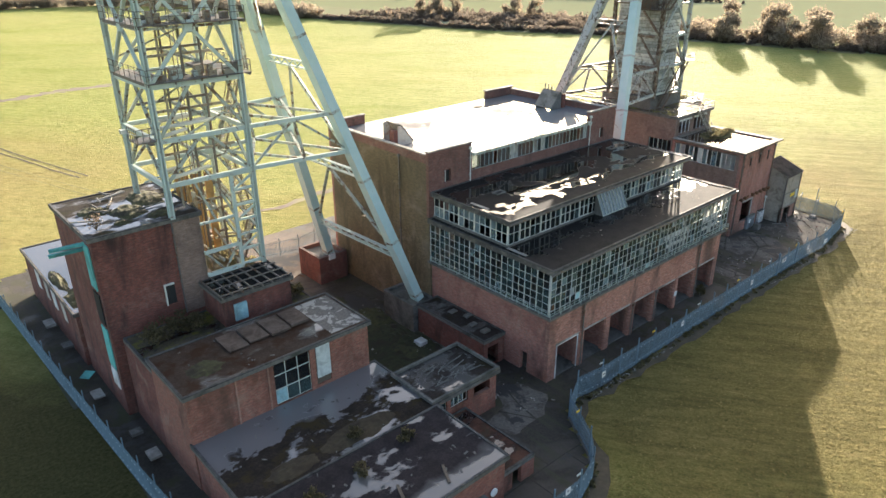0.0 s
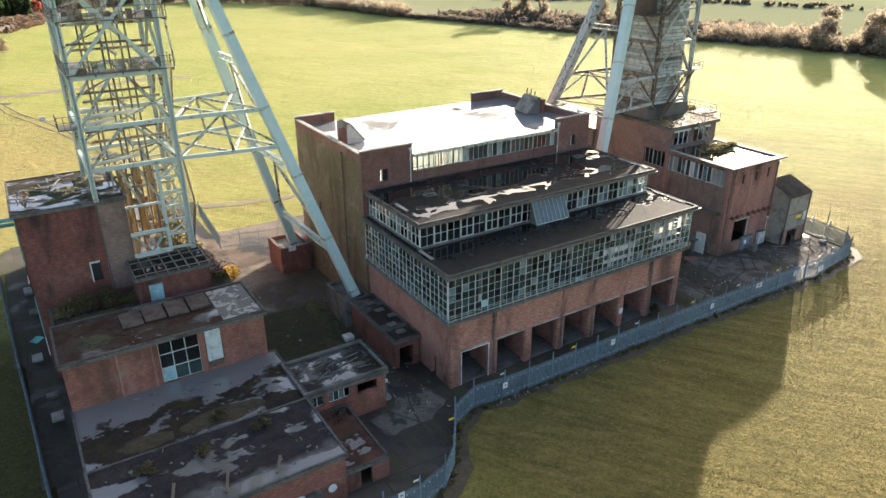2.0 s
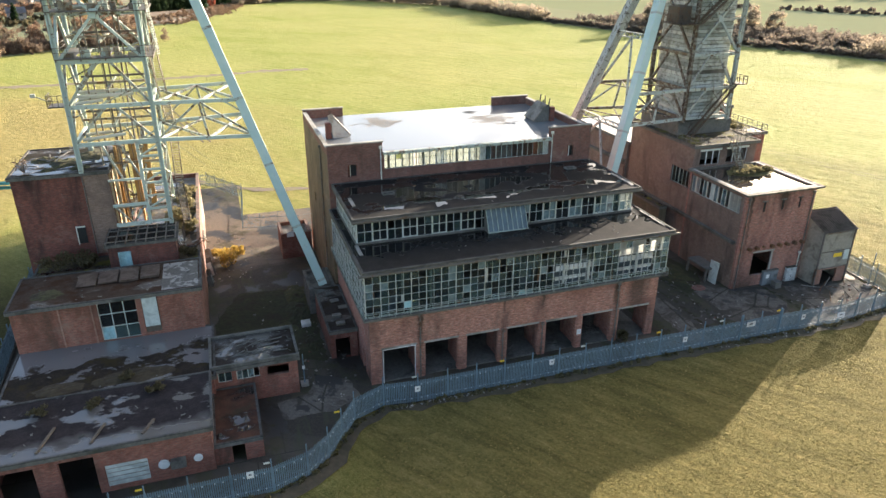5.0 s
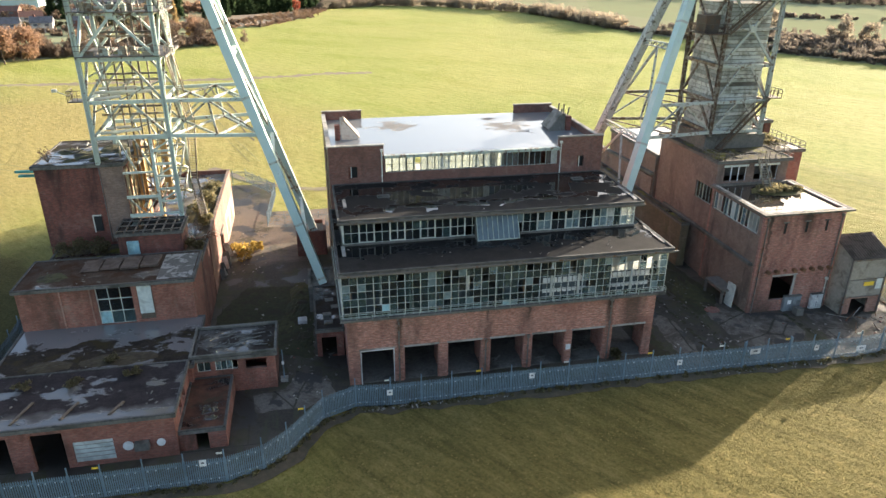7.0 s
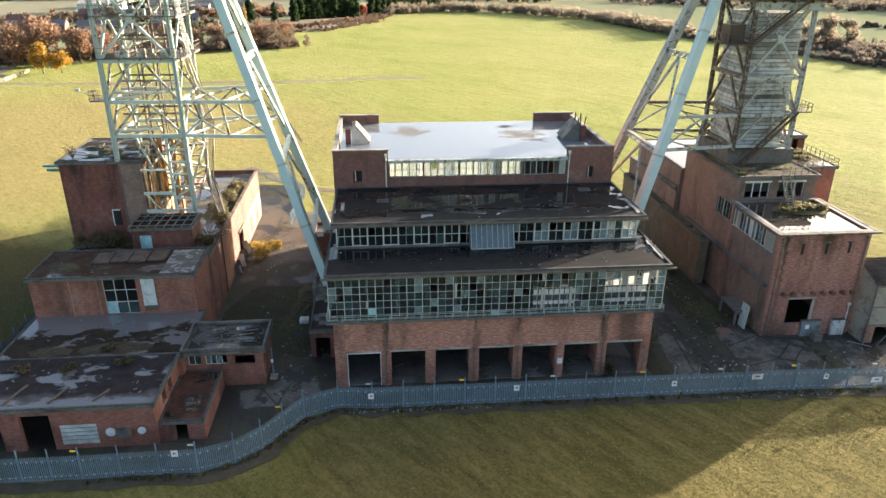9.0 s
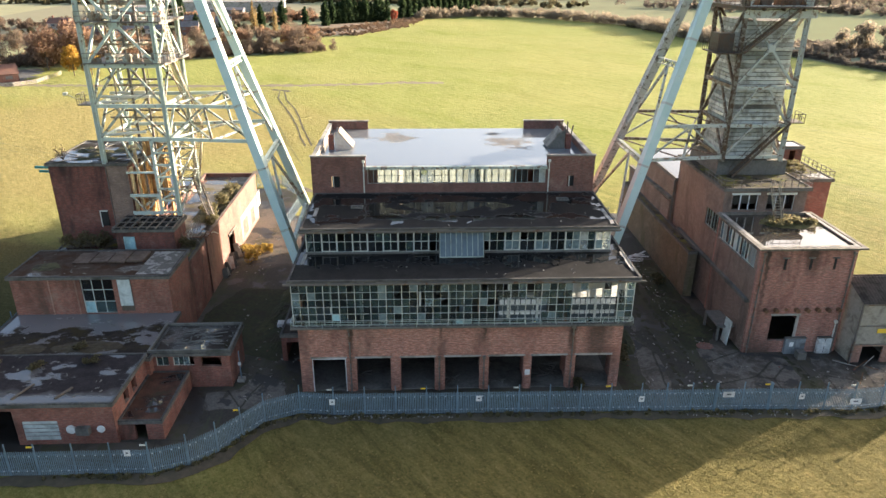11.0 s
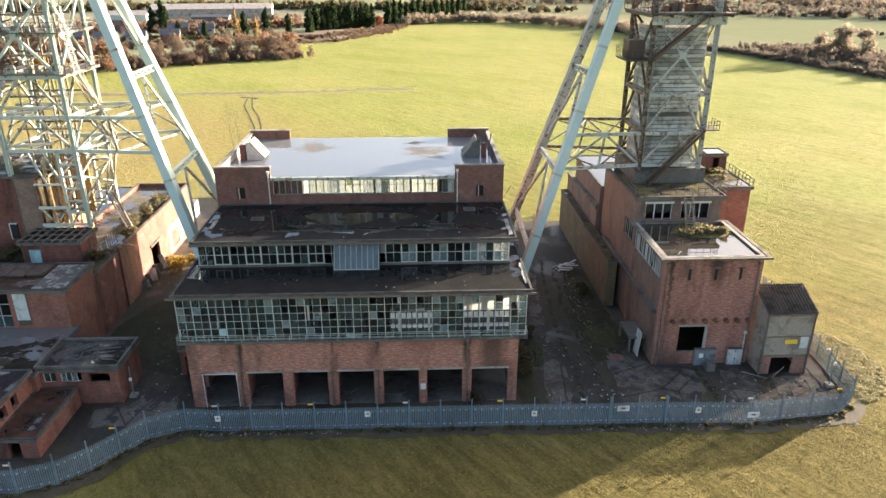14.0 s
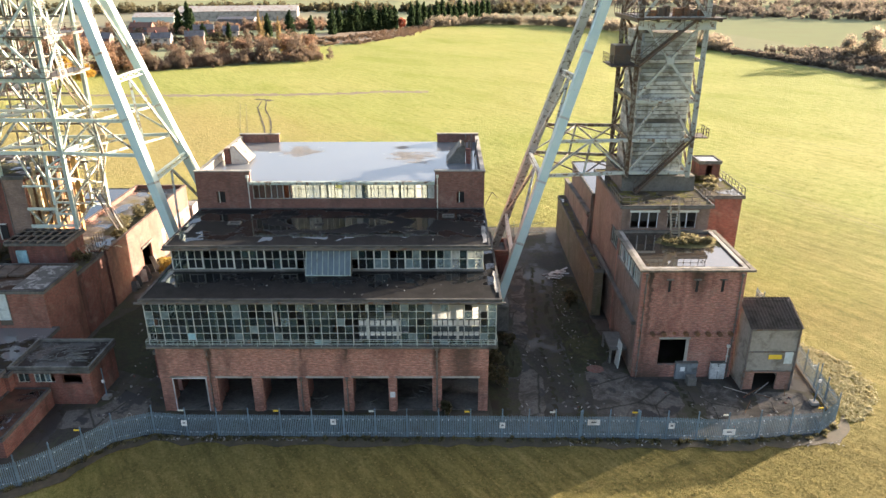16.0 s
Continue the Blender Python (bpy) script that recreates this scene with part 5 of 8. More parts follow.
def farmland_mat():
    m, nt, b = nodes_of("haze_paled_farmland", 1.0)
    b.inputs["Specular IOR Level"].default_value = 0.0
    b.inputs["IOR"].default_value = 1.0
    p = place(nt)
    warp = node(nt, "ShaderNodeMapping", Vector=p)
    warp.inputs["Scale"].default_value = (0.0055, 0.0028, 0.0)
    warp.inputs["Rotation"].default_value = (0, 0, 0.4)
    v = node(nt, "ShaderNodeTexVoronoi", Vector=warp.outputs[0], Scale=1.0)
    s = node(nt, "ShaderNodeSeparateXYZ", Vector=v.outputs["Color"])
    # field colours paled to stand for haze over the distance
    col = ramp(nt, s.outputs[0], [(0.0, (0.21, 0.235, 0.135)), (0.3, (0.28, 0.295, 0.17)), (0.55, (0.24, 0.225, 0.165)), (0.75, (0.34, 0.335, 0.205)), (1.0, (0.20, 0.23, 0.135))])
    col = mix(nt, grey(nt, noise_at(nt, p, 0.05, 8, 0.7), 0.4, 0.7, 0, 0.5), col, (0.24, 0.22, 0.14))
    nt.links.new(col, b.inputs["Base Color"])
    return m


bm = bmnew()
cx, cy = 90, 120
rings = []
for k in (1.0, 1.25, 1.7, 2.4, 3.6, 6.0, 12.0):
    loop = []
    for x, y in FIELD_EDGE:
        qx, qy = cx + (x - cx) * k, cy + (y - cy) * k
        loop.append(bm.verts.new((qx, qy, ground_z(qx, qy) + 0.12 + 0.25 * (k - 1))))
    rings.append(loop)
for a, b in zip(rings, rings[1:]):
    for i in range(len(a) - 1):
        bm.faces.new((a[i], a[i + 1], b[i + 1], b[i]))
tagged(part("ground_farmland", bm, farmland_mat()), "distant patchwork of fields beyond the hedges", "farmland", "", "structure")


def leaf_mat(name, c1, c2, c3):
    m, nt, b = nodes_of(name, 0.9)
    b.inputs["Specular IOR Level"].default_value = 0.1
    r = nt.nodes.new("ShaderNodeNewGeometry").outputs["Random Per Island"]
    col = ramp(nt, r, [(0.0, c1), (0.5, c2), (1.0, c3)])
    nt.links.new(col, b.inputs["Base Color"])
    t = nt.nodes.new("ShaderNodeBsdfTranslucent")
    nt.links.new(col, t.inputs[0])
    s = nt.nodes.new("ShaderNodeMixShader")
    s.inputs[0].default_value = 0.6
    nt.links.new(b.outputs[0], s.inputs[1])
    nt.links.new(t.outputs[0], s.inputs[2])
    nt.links.new(s.outputs[0], nt.nodes["Material Output"].inputs["Surface"])
    return m


CONIFER = leaf_mat("conifer_leaves", (0.025, 0.043, 0.02), (0.038, 0.062, 0.027), (0.062, 0.09, 0.04))
LARCH = leaf_mat("larch_needles", (0.24, 0.17, 0.075), (0.32, 0.23, 0.10), (0.40, 0.30, 0.15))
AMBER = leaf_mat("amber_leaves", (0.34, 0.20, 0.04), (0.42, 0.26, 0.05), (0.46, 0.31, 0.09))
RUSSET = leaf_mat("russet_leaves", (0.21, 0.13, 0.085), (0.28, 0.175, 0.115), (0.34, 0.225, 0.15))
CRIMSON = leaf_mat("crimson_leaves", (0.25, 0.07, 0.04), (0.33, 0.10, 0.06), (0.36, 0.14, 0.09))
TWIGS = leaf_mat("bare_twigs", (0.15, 0.11, 0.08), (0.20, 0.15, 0.11), (0.26, 0.20, 0.145))
# autumn leaf colour, paled to put in the haze over far trees
PALE_TREE = leaf_mat("haze_paled_autumn_leaves", (0.21, 0.175, 0.13), (0.28, 0.235, 0.175), (0.36, 0.30, 0.22))
BRIAR = leaf_mat("greyed_briar", (0.125, 0.105, 0.085), (0.175, 0.148, 0.118), (0.24, 0.20, 0.16))
BRACKEN = leaf_mat("bracken_fronds", (0.20, 0.13, 0.085), (0.28, 0.19, 0.125), (0.34, 0.25, 0.17))
# scrub tone lifted to put in the haze over far hedges
SCRUB = leaf_mat("scrub_leaves", (0.09, 0.08, 0.045), (0.13, 0.112, 0.062), (0.17, 0.145, 0.085))
BARK = worn("bark", (0.09, 0.07, 0.05), (0.14, 0.11, 0.08))


def leaves(rng, centres, radii, counts, size):
    """Loose leaf clumps filling lobes: arrays for from_pydata."""
    pts = []
    for (c, r, n) in zip(centres, radii, counts):
        d = rng.normal(size=(n, 3))
        d /= np.linalg.norm(d, axis=1)[:, None]
        d *= (rng.random(n) ** 0.45)[:, None]
        pts.append(np.array(c) + d * np.array(r))
    pts = np.concatenate(pts)
    n = len(pts)
    a = rng.normal(size=(n, 3))
    a /= np.linalg.norm(a, axis=1)[:, None]
    b = np.cross(a, rng.normal(size=(n, 3)))
    b /= np.linalg.norm(b, axis=1)[:, None]
    s = size * (0.5 + rng.random((n, 1)))
    quad = np.stack([pts - a * s - b * s * 0.6, pts + a * s * 0.9 - b * s * 0.5, pts + a * s + b * s * 0.7, pts - a * s * 0.8 + b * s * 0.5], 1)
    return quad.reshape(-1, 3), np.arange(4 * n).reshape(-1, 4)


def leaf_mesh(name, verts, faces, material):
    me = bpy.data.meshes.new(name)
    me.from_pydata(verts.tolist(), [], faces.tolist())
    me.materials.append(material)
    return me


def tree(kind, height, spread, mt, label, seed, leaf=0.45, amount=520):
    """A tree at the origin: tapered trunk with limbs, and a ragged crown."""
    rng = np.random.default_rng(seed)
    leaf, amount = leaf * 0.62, int(amount * 2.6)
    t = thing("tree", (0, 0, 0), label, "tree")
    bm = bmnew()
    tube(bm, (0, 0, -0.1), (0, 0, height * 0.85), height * 0.022, 7, height * 0.005)
    centres, radii, counts = [], [], []
    if kind == "column":
        for i in range(10):
            f = i / 9
            r = spread * (1 - 0.75 * f ** 5) * rng.uniform(0.9, 1.05)
            for k in range(4 if f < 0.85 else 2):
                a = rng.random() * 6.28
                centres.append((math.cos(a) * r * 0.35, math.sin(a) * r * 0.35, height * (0.06 + 0.86 * f)))
                radii.append((r * 0.75, r * 0.75, height * 0.085))
                counts.append(int(amount / 34))
    elif kind == "cone":
        for i in range(9):
            f = i / 8
            r = spread * 0.85 * (1 - f ** 2.6) * rng.uniform(0.85, 1.1) + 0.3
            for k in range(4 if f < 0.7 else 2):
                a = rng.random() * 6.28
                centres.append((math.cos(a) * r * 0.45, math.sin(a) * r * 0.45, height * (0.08 + 0.82 * f)))
                radii.append((r * 0.7, r * 0.7, height * 0.1))
                counts.append(int(amount / 32))
    else:
        for i in range(16):
            a, f = rng.random() * 6.28, rng.uniform(0.22, 0.92)
            r = spread * (1.1 - abs(f - 0.55) * 1.3) * rng.uniform(0.4, 0.75)
            c = (math.cos(a) * r, math.sin(a) * r, height * f)
            tube(bm, (0, 0, height * f * 0.55), c, height * 0.008, 5, height * 0.003)
            centres.append(c)
            q = spread * rng.uniform(0.34, 0.62)
            radii.append((q, q, q * 0.85))
            counts.append(int(amount / 12))
    part("trunk", bm, BARK, t)
    crown = new("crown", leaf_mesh("crown", *leaves(rng, centres, radii, counts, leaf), mt))
    crown.parent = t
    return t


def scatter(proto, spots, rnd):
    """Copies of proto trees at spots (x, y, scale)."""
    for i, (x, y, s) in enumerate(spots):
        src = proto[i % len(proto)]
        m = Matrix.Translation((x, y, ground_z(x, y))) @ pose(0, 0, 0, 0, 0, rnd.uniform(0, 360))
        ob = copy_thing(src, m)
        ob.scale = (s, s, s * rnd.uniform(0.9, 1.12))


def drop(protos):
    for p in protos:
        for o in (*p.children_recursive, p):
            bpy.data.objects.remove(o)


rnd = random.Random(17)
conifers = [tree("column", 15.5, 3.2, CONIFER, "tall dark green conifer in a shelter row", 30 + i, 0.6, 1500) for i in range(3)]
row = [(-39.6, 430, 0.85), (-31, 455, 1.0), (-12, 428, 0.8), (-2, 445, 1.05)]
row += [(-2.5 + 3.5 * i, 457 + 2.6 * i, 1.0 + 0.1 * math.sin(i * 2.1)) for i in range(12)]
row += [(46 + 4.6 * i, 512 + 5.0 * i, 1.0 + 0.08 * math.sin(i * 1.7)) for i in range(14)] + [(-102, 448, 1.05), (-95, 447, 1.2), (-72, 405, 0.7), (-60, 415, 0.6)]
scatter(conifers, row, rnd)
drop(conifers)
larches = [tree("cone", 14, 1.7, LARCH, "slender larch in autumn gold", 40 + i, 0.4, 380) for i in range(2)]
scatter(larches, [(-41, 415, 1.25), (-22, 382, 1.1), (-45, 440, 0.9)], rnd)
drop(larches)
ambers = [tree("broad", 9, 3.6, AMBER, "small tree with bright amber leaves", 50 + i, 0.42, 560) for i in range(2)]
scatter(ambers, [(-68, 238, 1.05), (-62, 239, 1.0), (-8, 330, 0.6), (-75, 395, 0.7)], rnd)
drop(ambers)
reds = [tree("broad", 11, 4.6, RUSSET, "russet autumn tree along the field edge", 60 + i, 0.42, 640) for i in range(3)]
scatter(reds, [(-84, 252, 1.3), (-74, 258, 1.45), (-64, 262, 1.3), (-90, 262, 1.4), (-58, 268, 1.1), (-80, 270, 1.4), (-31, 308, 0.85), (-24, 312, 0.9), (-14, 316, 0.9), (-4, 322, 1.0), (6, 324, 1.0), (-60, 290, 0.8), (-47, 295, 0.8)], rnd)
drop(reds)
crimson = [tree("broad", 9, 3.0, CRIMSON, "small crimson-leaved tree at the end of the conifers", 70, 0.4, 460)]
scatter(crimson, [(41.5, 483, 1.05)], rnd)
drop(crimson)
bares = [tree("broad", 10, 4.2, TWIGS, "leafless thorn tree at the field edge", 80 + i, 0.3, 620) for i in range(3)]
scatter(bares, [(-55, 279, 0.8), (-34, 292, 0.9), (-12, 306, 1.0), (2, 312, 1.0), (9, 318, 0.8), (-66, 274, 0.9), (-44, 286, 1.0), (17.5, 311.5, 0.55), (-50, 330, 0.9), (-30, 345, 0.9), (-8, 350, 1.0), (-100, 250, 1.1), (-112, 258, 1.2), (-96, 268, 1.2), (-40, 300, 0.7), (12, 312, 0.4), (-20, 305, 0.6), (-120, 300, 1.1), (-130, 280, 1.3)], rnd)
drop(bares)
pales = [tree("broad", 13, 5.5, PALE_TREE, "pale gold autumn tree in the far hedgerow", 90 + i, 0.5, 760) for i in range(3)]
spots = [(256, 303, 0.9), (262, 299, 1.05), (268, 293, 1.0), (282, 262, 0.95), (289, 252, 0.8)]
spots += [(286 + rnd.uniform(-6, 22), 150 - 7.5 * i, rnd.uniform(0.85, 1.25)) for i in range(14)]
scatter(pales, spots, rnd)
drop(pales)


def belt(name, line, width, height, count, size, mt, label, seed):
    """A hedge or wood that nobody could count: clumps along a line."""
    rng = np.random.default_rng(seed)
    cs, rs, ns = [], [], []
    seg = [math.dist(a, b) for a, b in zip(line, line[1:])]
    for _ in range(count):
        k = rng.random() * sum(seg)
        i = 0
        while k > seg[i] and i < len(seg) - 1:
            k -= seg[i]
            i += 1
        f = k / seg[i]
        x = line[i][0] + (line[i + 1][0] - line[i][0]) * f + rng.normal() * width * 0.4
        y = line[i][1] + (line[i + 1][1] - line[i][1]) * f + rng.normal() * width * 0.4
        hh = height * rng.uniform(0.4, 1.2)
        for _k in range(4):
            q = hh * rng.uniform(0.18, 0.34)
            cs.append((x + rng.normal() * hh * 0.3, y + rng.normal() * hh * 0.3, ground_z(x, y) + hh * rng.uniform(0.25, 0.75)))
            rs.append((q, q, q * rng.uniform(0.9, 1.6)))
            ns.append(int(rng.integers(48, 85)))
    ob = new(name, leaf_mesh(name, *leaves(rng, cs, rs, ns, size * 0.48), mt))
    return tagged(ob, label, "hedge" if height < 6 else "wood", "", "stuff")


belt("hedge", [(-130, 252), (-75, 270), (-53, 280), (-19, 303), (10, 315)], 9, 4.6, 420, 0.42, TWIGS, "brown leafless scrub along the field edge", 101)
belt("hedge", [(-110, 262), (-60, 285), (-19, 308), (5, 322)], 12, 4.6, 170, 0.42, RUSSET, "russet scrub along the field edge", 102)
belt("hedge", [(-12, 380), (10, 386), (24, 394), (44, 438), (60, 503)], 7, 1.1, 420, 0.35, BRACKEN, "low brown bracken below the conifers", 103)
belt("hedge", [(-20, 400), (10, 415), (34, 450), (54, 505)], 14, 1.4, 420, 0.4, BRACKEN, "brown bracken on the bank below the conifers", 116)
belt("hedge", [(57, 507), (100, 533), (150, 518), (198, 452), (214, 345)], 7, 7.5, 420, 0.6, PALE_TREE, "pale autumn hedge on the far side", 104)
belt("hedge", [(198, 456), (214, 345), (230, 294), (244, 244), (264, 204), (286, 142), (296, 90), (304, 20)], 5, 2.6, 1150, 0.45, BRIAR, "low grey scrub hedge along the field edge", 105)
belt("hedge", [(282, 190), (294, 142), (303, 90), (310, 30)], 12, 7.0, 260, 0.5, PALE_TREE, "pale gold hedgerow trees", 106)
belt("wood", [(250, 330), (268, 280), (290, 225), (312, 170)], 26, 4.2, 760, 0.5, BRIAR, "grey thicket in the dip beyond the field", 115)
belt("wood", [(280, 640), (420, 560), (560, 420), (640, 260), (680, 120)], 40, 9, 520, 0.9, BRIAR, "far woodland in thin autumn leaf", 107)
belt("wood", [(100, 760), (300, 800), (520, 640), (700, 480), (820, 250)], 60, 11, 520, 1.0, BRIAR, "far bare woodland", 108)
belt("wood", [(-420, 620), (-260, 660), (-120, 700), (60, 690), (200, 640)], 30, 9, 330, 1.3, SCRUB, "far dark hedgerows behind the village", 109)
belt("wood", [(-300, 330), (-220, 400), (-160, 440), (-60, 480), (-20, 520)], 40, 6, 260, 0.8, TWIGS, "garden trees among the houses", 110)
belt("hedge", [(330, 420), (420, 330), (460, 230)], 8, 3.5, 120, 0.8, BRIAR, "far field hedge", 111)

belt("wood", [(-160, 350), (-110, 352), (-70, 362), (-36, 378), (10, 400)], 26, 3.4, 190, 0.7, TWIGS, "bare garden shrubs in front of the houses", 112)
belt("wood", [(-165, 395), (-110, 392), (-60, 405), (-30, 430)], 26, 3.2, 130, 0.7, SCRUB, "dark garden hedges among the houses", 113)
belt("wood", [(-150, 470), (-80, 480), (-40, 490), (10, 500)], 24, 5.5, 150, 0.8, RUSSET, "russet trees between the houses and the works", 114)

# ---- village and works beyond the field ----
TILES = worn("roof_tiles", (0.14, 0.07, 0.05), (0.20, 0.10, 0.07), (0.09, 0.06, 0.05))
SLATE = worn("slates", (0.10, 0.10, 0.11), (0.15, 0.15, 0.16), (0.07, 0.07, 0.07))


def house(x, y, turn, w, d, h, wall, roof, label):
    o = thing("house", (x, y, ground_z(x, y)), label, "house")
    part("wall", box(bmnew(), -w / 2, -d / 2, 0, w / 2, d / 2, h), wall, o).matrix_parent_inverse = Matrix()
    for s in (-w * 0.25, w * 0.25):
        for z in ((1.5, h - 1.05) if h > 4 else (1.5,)):
            part("window", box(bmnew(), s - w * 0.09, -d / 2 - 0.05, z - 0.55, s + w * 0.09, -d / 2 + 0.15, z + 0.55), SLATE, o).matrix_parent_inverse = Matrix()
    bm = bmnew()
    r = d * 0.38
    v = [bm.verts.new(c) for c in ((-w / 2 - 0.3, -d / 2 - 0.4, h - 0.1), (w / 2 + 0.3, -d / 2 - 0.4, h - 0.1), (w / 2 + 0.3, d / 2 + 0.4, h - 0.1), (-w / 2 - 0.3, d / 2 + 0.4, h - 0.1), (-w / 2 - 0.3, 0, h + r), (w / 2 + 0.3, 0, h + r))]
    for f in ((0, 1, 5, 4), (2, 3, 4, 5), (0, 4, 3), (1, 2, 5), (0, 3, 2, 1)):
        bm.faces.new([v[i] for i in f])
    part("roof", bm, roof, o).matrix_parent_inverse = Matrix()
    part("chimney", box(bmnew(), -w * 0.35, -0.4, h + r * 0.5, -w * 0.35 + 0.8, 0.4, h + r + 1.1), BRICK_DARK, o).matrix_parent_inverse = Matrix()
    o.matrix_basis = Matrix.Translation((x, y, ground_z(x, y))) @ pose(0, 0, 0, 0, 0, turn)
    return o


for x, y, a, w in ((-99, 369, 10, 11), (-84, 372, 8, 10), (-70, 384, 12, 10), (-118, 372, 5, 12), (-133, 380, 5, 11), (-101, 410, 20, 11), (-80, 430, 15, 12), (-127, 450, 0, 14), (-60, 420, 12, 9), (-150, 405, 0, 12), (-88, 225, 35, 12), (-110, 225, 30, 12)):
    house(x, y, a, w, 7.5, 5.0 if y > 300 else 2.8, BRICK_SUN_DIMMED if (x + y) % 3 else PLASTER, TILES if (x * 7 + y) % 2 else SLATE, "brick house with pitched roof beyond the field")


def works(x, y, turn, w, d, h, wall, roof, label):
    o = thing("factory_shed", (x, y, ground_z(x, y)), label, "factory")
    part("wall", box(bmnew(), -w / 2, -d / 2, 0, w / 2, d / 2, h), wall, o).matrix_parent_inverse = Matrix()
    bm = bmnew()
    v = [bm.verts.new(c) for c in ((-w / 2 - 0.4, -d / 2 - 0.4, h), (w / 2 + 0.4, -d / 2 - 0.4, h), (w / 2 + 0.4, d / 2 + 0.4, h), (-w / 2 - 0.4, d / 2 + 0.4, h), (-w / 2 - 0.4, 0, h + d * 0.12), (w / 2 + 0.4, 0, h + d * 0.12))]
    for f in ((0, 1, 5, 4), (2, 3, 4, 5), (0, 4, 3), (1, 2, 5)):
        bm.faces.new([v[i] for i in f])
    part("roof", bm, roof, o).matrix_parent_inverse = Matrix()
    o.matrix_basis = Matrix.Translation((x, y, ground_z(x, y))) @ pose(0, 0, 0, 0, 0, turn)


works(-146, 525, 5, 30, 22, 7, worn("green_sheet", (0.38, 0.5, 0.46), (0.45, 0.56, 0.52)), PLASTER, "pale green industrial shed with low roof")
works(-100, 585, 8, 95, 30, 8, CONCRETE, PLASTER, "long white industrial shed")
works(-82, 512, 4, 26, 12, 6, SLATE, SLATE, "dark blue-grey works building")


def van(x, y, turn):
    o = thing("van", (x, y, ground_z(x, y)), "white van parked by the houses beyond the field", "van")
    z = 0.35
    bm = bmnew()
    prof = ((-2.4, z), (2.3, z), (2.4, 1.1), (1.6, 1.25), (0.9, 2.1), (-2.35, 2.15))
    v = [bm.verts.new((px, w, pz)) for w in (-0.95, 0.95) for px, pz in prof]
    bm.faces.new(v[:6][::-1])
    bm.faces.new(v[6:])
    for i in range(6):
        k = (i + 1) % 6
        bm.faces.new((v[i], v[k], v[6 + k], v[6 + i]))
    part("body", bm, WHITE, o).matrix_parent_inverse = Matrix()
    for px in (-1.5, 1.5):
        for w in (-0.97, 0.77):
            part("wheel", tube(bmnew(), (px, w, 0.34), (px, w + 0.2, 0.34), 0.34, 12), SLATE, o).matrix_parent_inverse = Matrix()
    part("windscreen", beam(bmnew(), (1.6, 0, 1.28), (0.95, 0, 2.05), 1.6, 0.03), SLATE, o).matrix_parent_inverse = Matrix()
    o.matrix_basis = Matrix.Translation((x, y, ground_z(x, y))) @ pose(0, 0, 0, 0, 0, turn)


van(-106, 286, 70)


def paddock_fence(line):
    f = thing("fence", (*line[0], 0), "weathered pale timber fence by the houses", "fence")
    for (ax, ay), (bx, by) in zip(line, line[1:]):
        n = max(1, round(math.dist((ax, ay), (bx, by)) / 2.4))
        for i in range(n):
            p0 = (ax + (bx - ax) * i / n, ay + (by - ay) * i / n)
            p1 = (ax + (bx - ax) * (i + 1) / n, ay + (by - ay) * (i + 1) / n)
            part("post", beam(bmnew(), (*p0, 0), (*p0, 1.5), 0.15), BOARD, f)
            for z in (0.5, 0.95, 1.4):
                part("board", beam(bmnew(), (*p0, z), (*p1, z), 0.05, 0.2), BOARD, f)


paddock_fence([(-96, 212), (-76.5, 213), (-72.5, 220), (-73.5, 240)])


# a dirt track across the meadow, and wheel ruts
def ribbon(name, line, width, mt, label, lift=0.05, seed=1):
    rr = random.Random(seed)
    bm = bmnew()
    prev = None
    pts = []
    for (ax, ay), (bx, by) in zip(line, line[1:]):
        n = max(1, int(math.dist((ax, ay), (bx, by)) / 1.3))
        pts += [(ax + (bx - ax) * i / n, ay + (by - ay) * i / n) for i in range(n)]
    pts.append(line[-1])
    for i, (x, y) in enumerate(pts):
        qx, qy = pts[min(i + 1, len(pts) - 1)]
        px, py = pts[max(i - 1, 0)]
        d = math.hypot(qx - px, qy - py)
        nx, ny = -(qy - py) / d, (qx - px) / d
        a, b = width * rr.uniform(0.22, 0.72), width * rr.uniform(0.22, 0.72)
        cur = (bm.verts.new((x + nx * a, y + ny * a, ground_z(x, y) + lift)), bm.verts.new((x - nx * b, y - ny * b, ground_z(x, y) + lift)))
        if prev:
            bm.faces.new((prev[0], prev[1], cur[1], cur[0]))
        prev = cur
    return tagged(part(name, bm, mt), label, "track", "", "structure")


DIRT = worn("bare_earth", (0.13, 0.098, 0.066), (0.185, 0.142, 0.098), (0.19, 0.17, 0.07), 0.18, 0.9)
WORN_TURF = worn("pressed_turf", (0.12, 0.12, 0.036), (0.19, 0.175, 0.06), (0.27, 0.255, 0.085), 0.15, 1.2)
RUT = worn("muddy_rut", (0.05, 0.04, 0.024), (0.09, 0.072, 0.042), (0.04, 0.036, 0.018), 0.5, 2.0)
ribbon("ground_track", [(-140, 214), (-75, 217), (-22, 214.5), (-3, 215.4), (19, 216), (34, 217.7), (52, 221.5), (66, 221)], 4.6, DIRT, "bare dirt track across the meadow")
for line in ([(12.1, 205), (13.9, 192.3), (19.5, 175), (23.5, 162), (26.4, 151), (28.7, 140.9), (31, 133)], [(13.6, 205), (17, 189.4), (22.0, 175), (24.8, 164), (27.0, 154), (29.6, 144), (32.4, 133)]):
    ribbon("ground_rut", line, 0.38, RUT, "dark wheel rut in the grass", 0.04, 3)
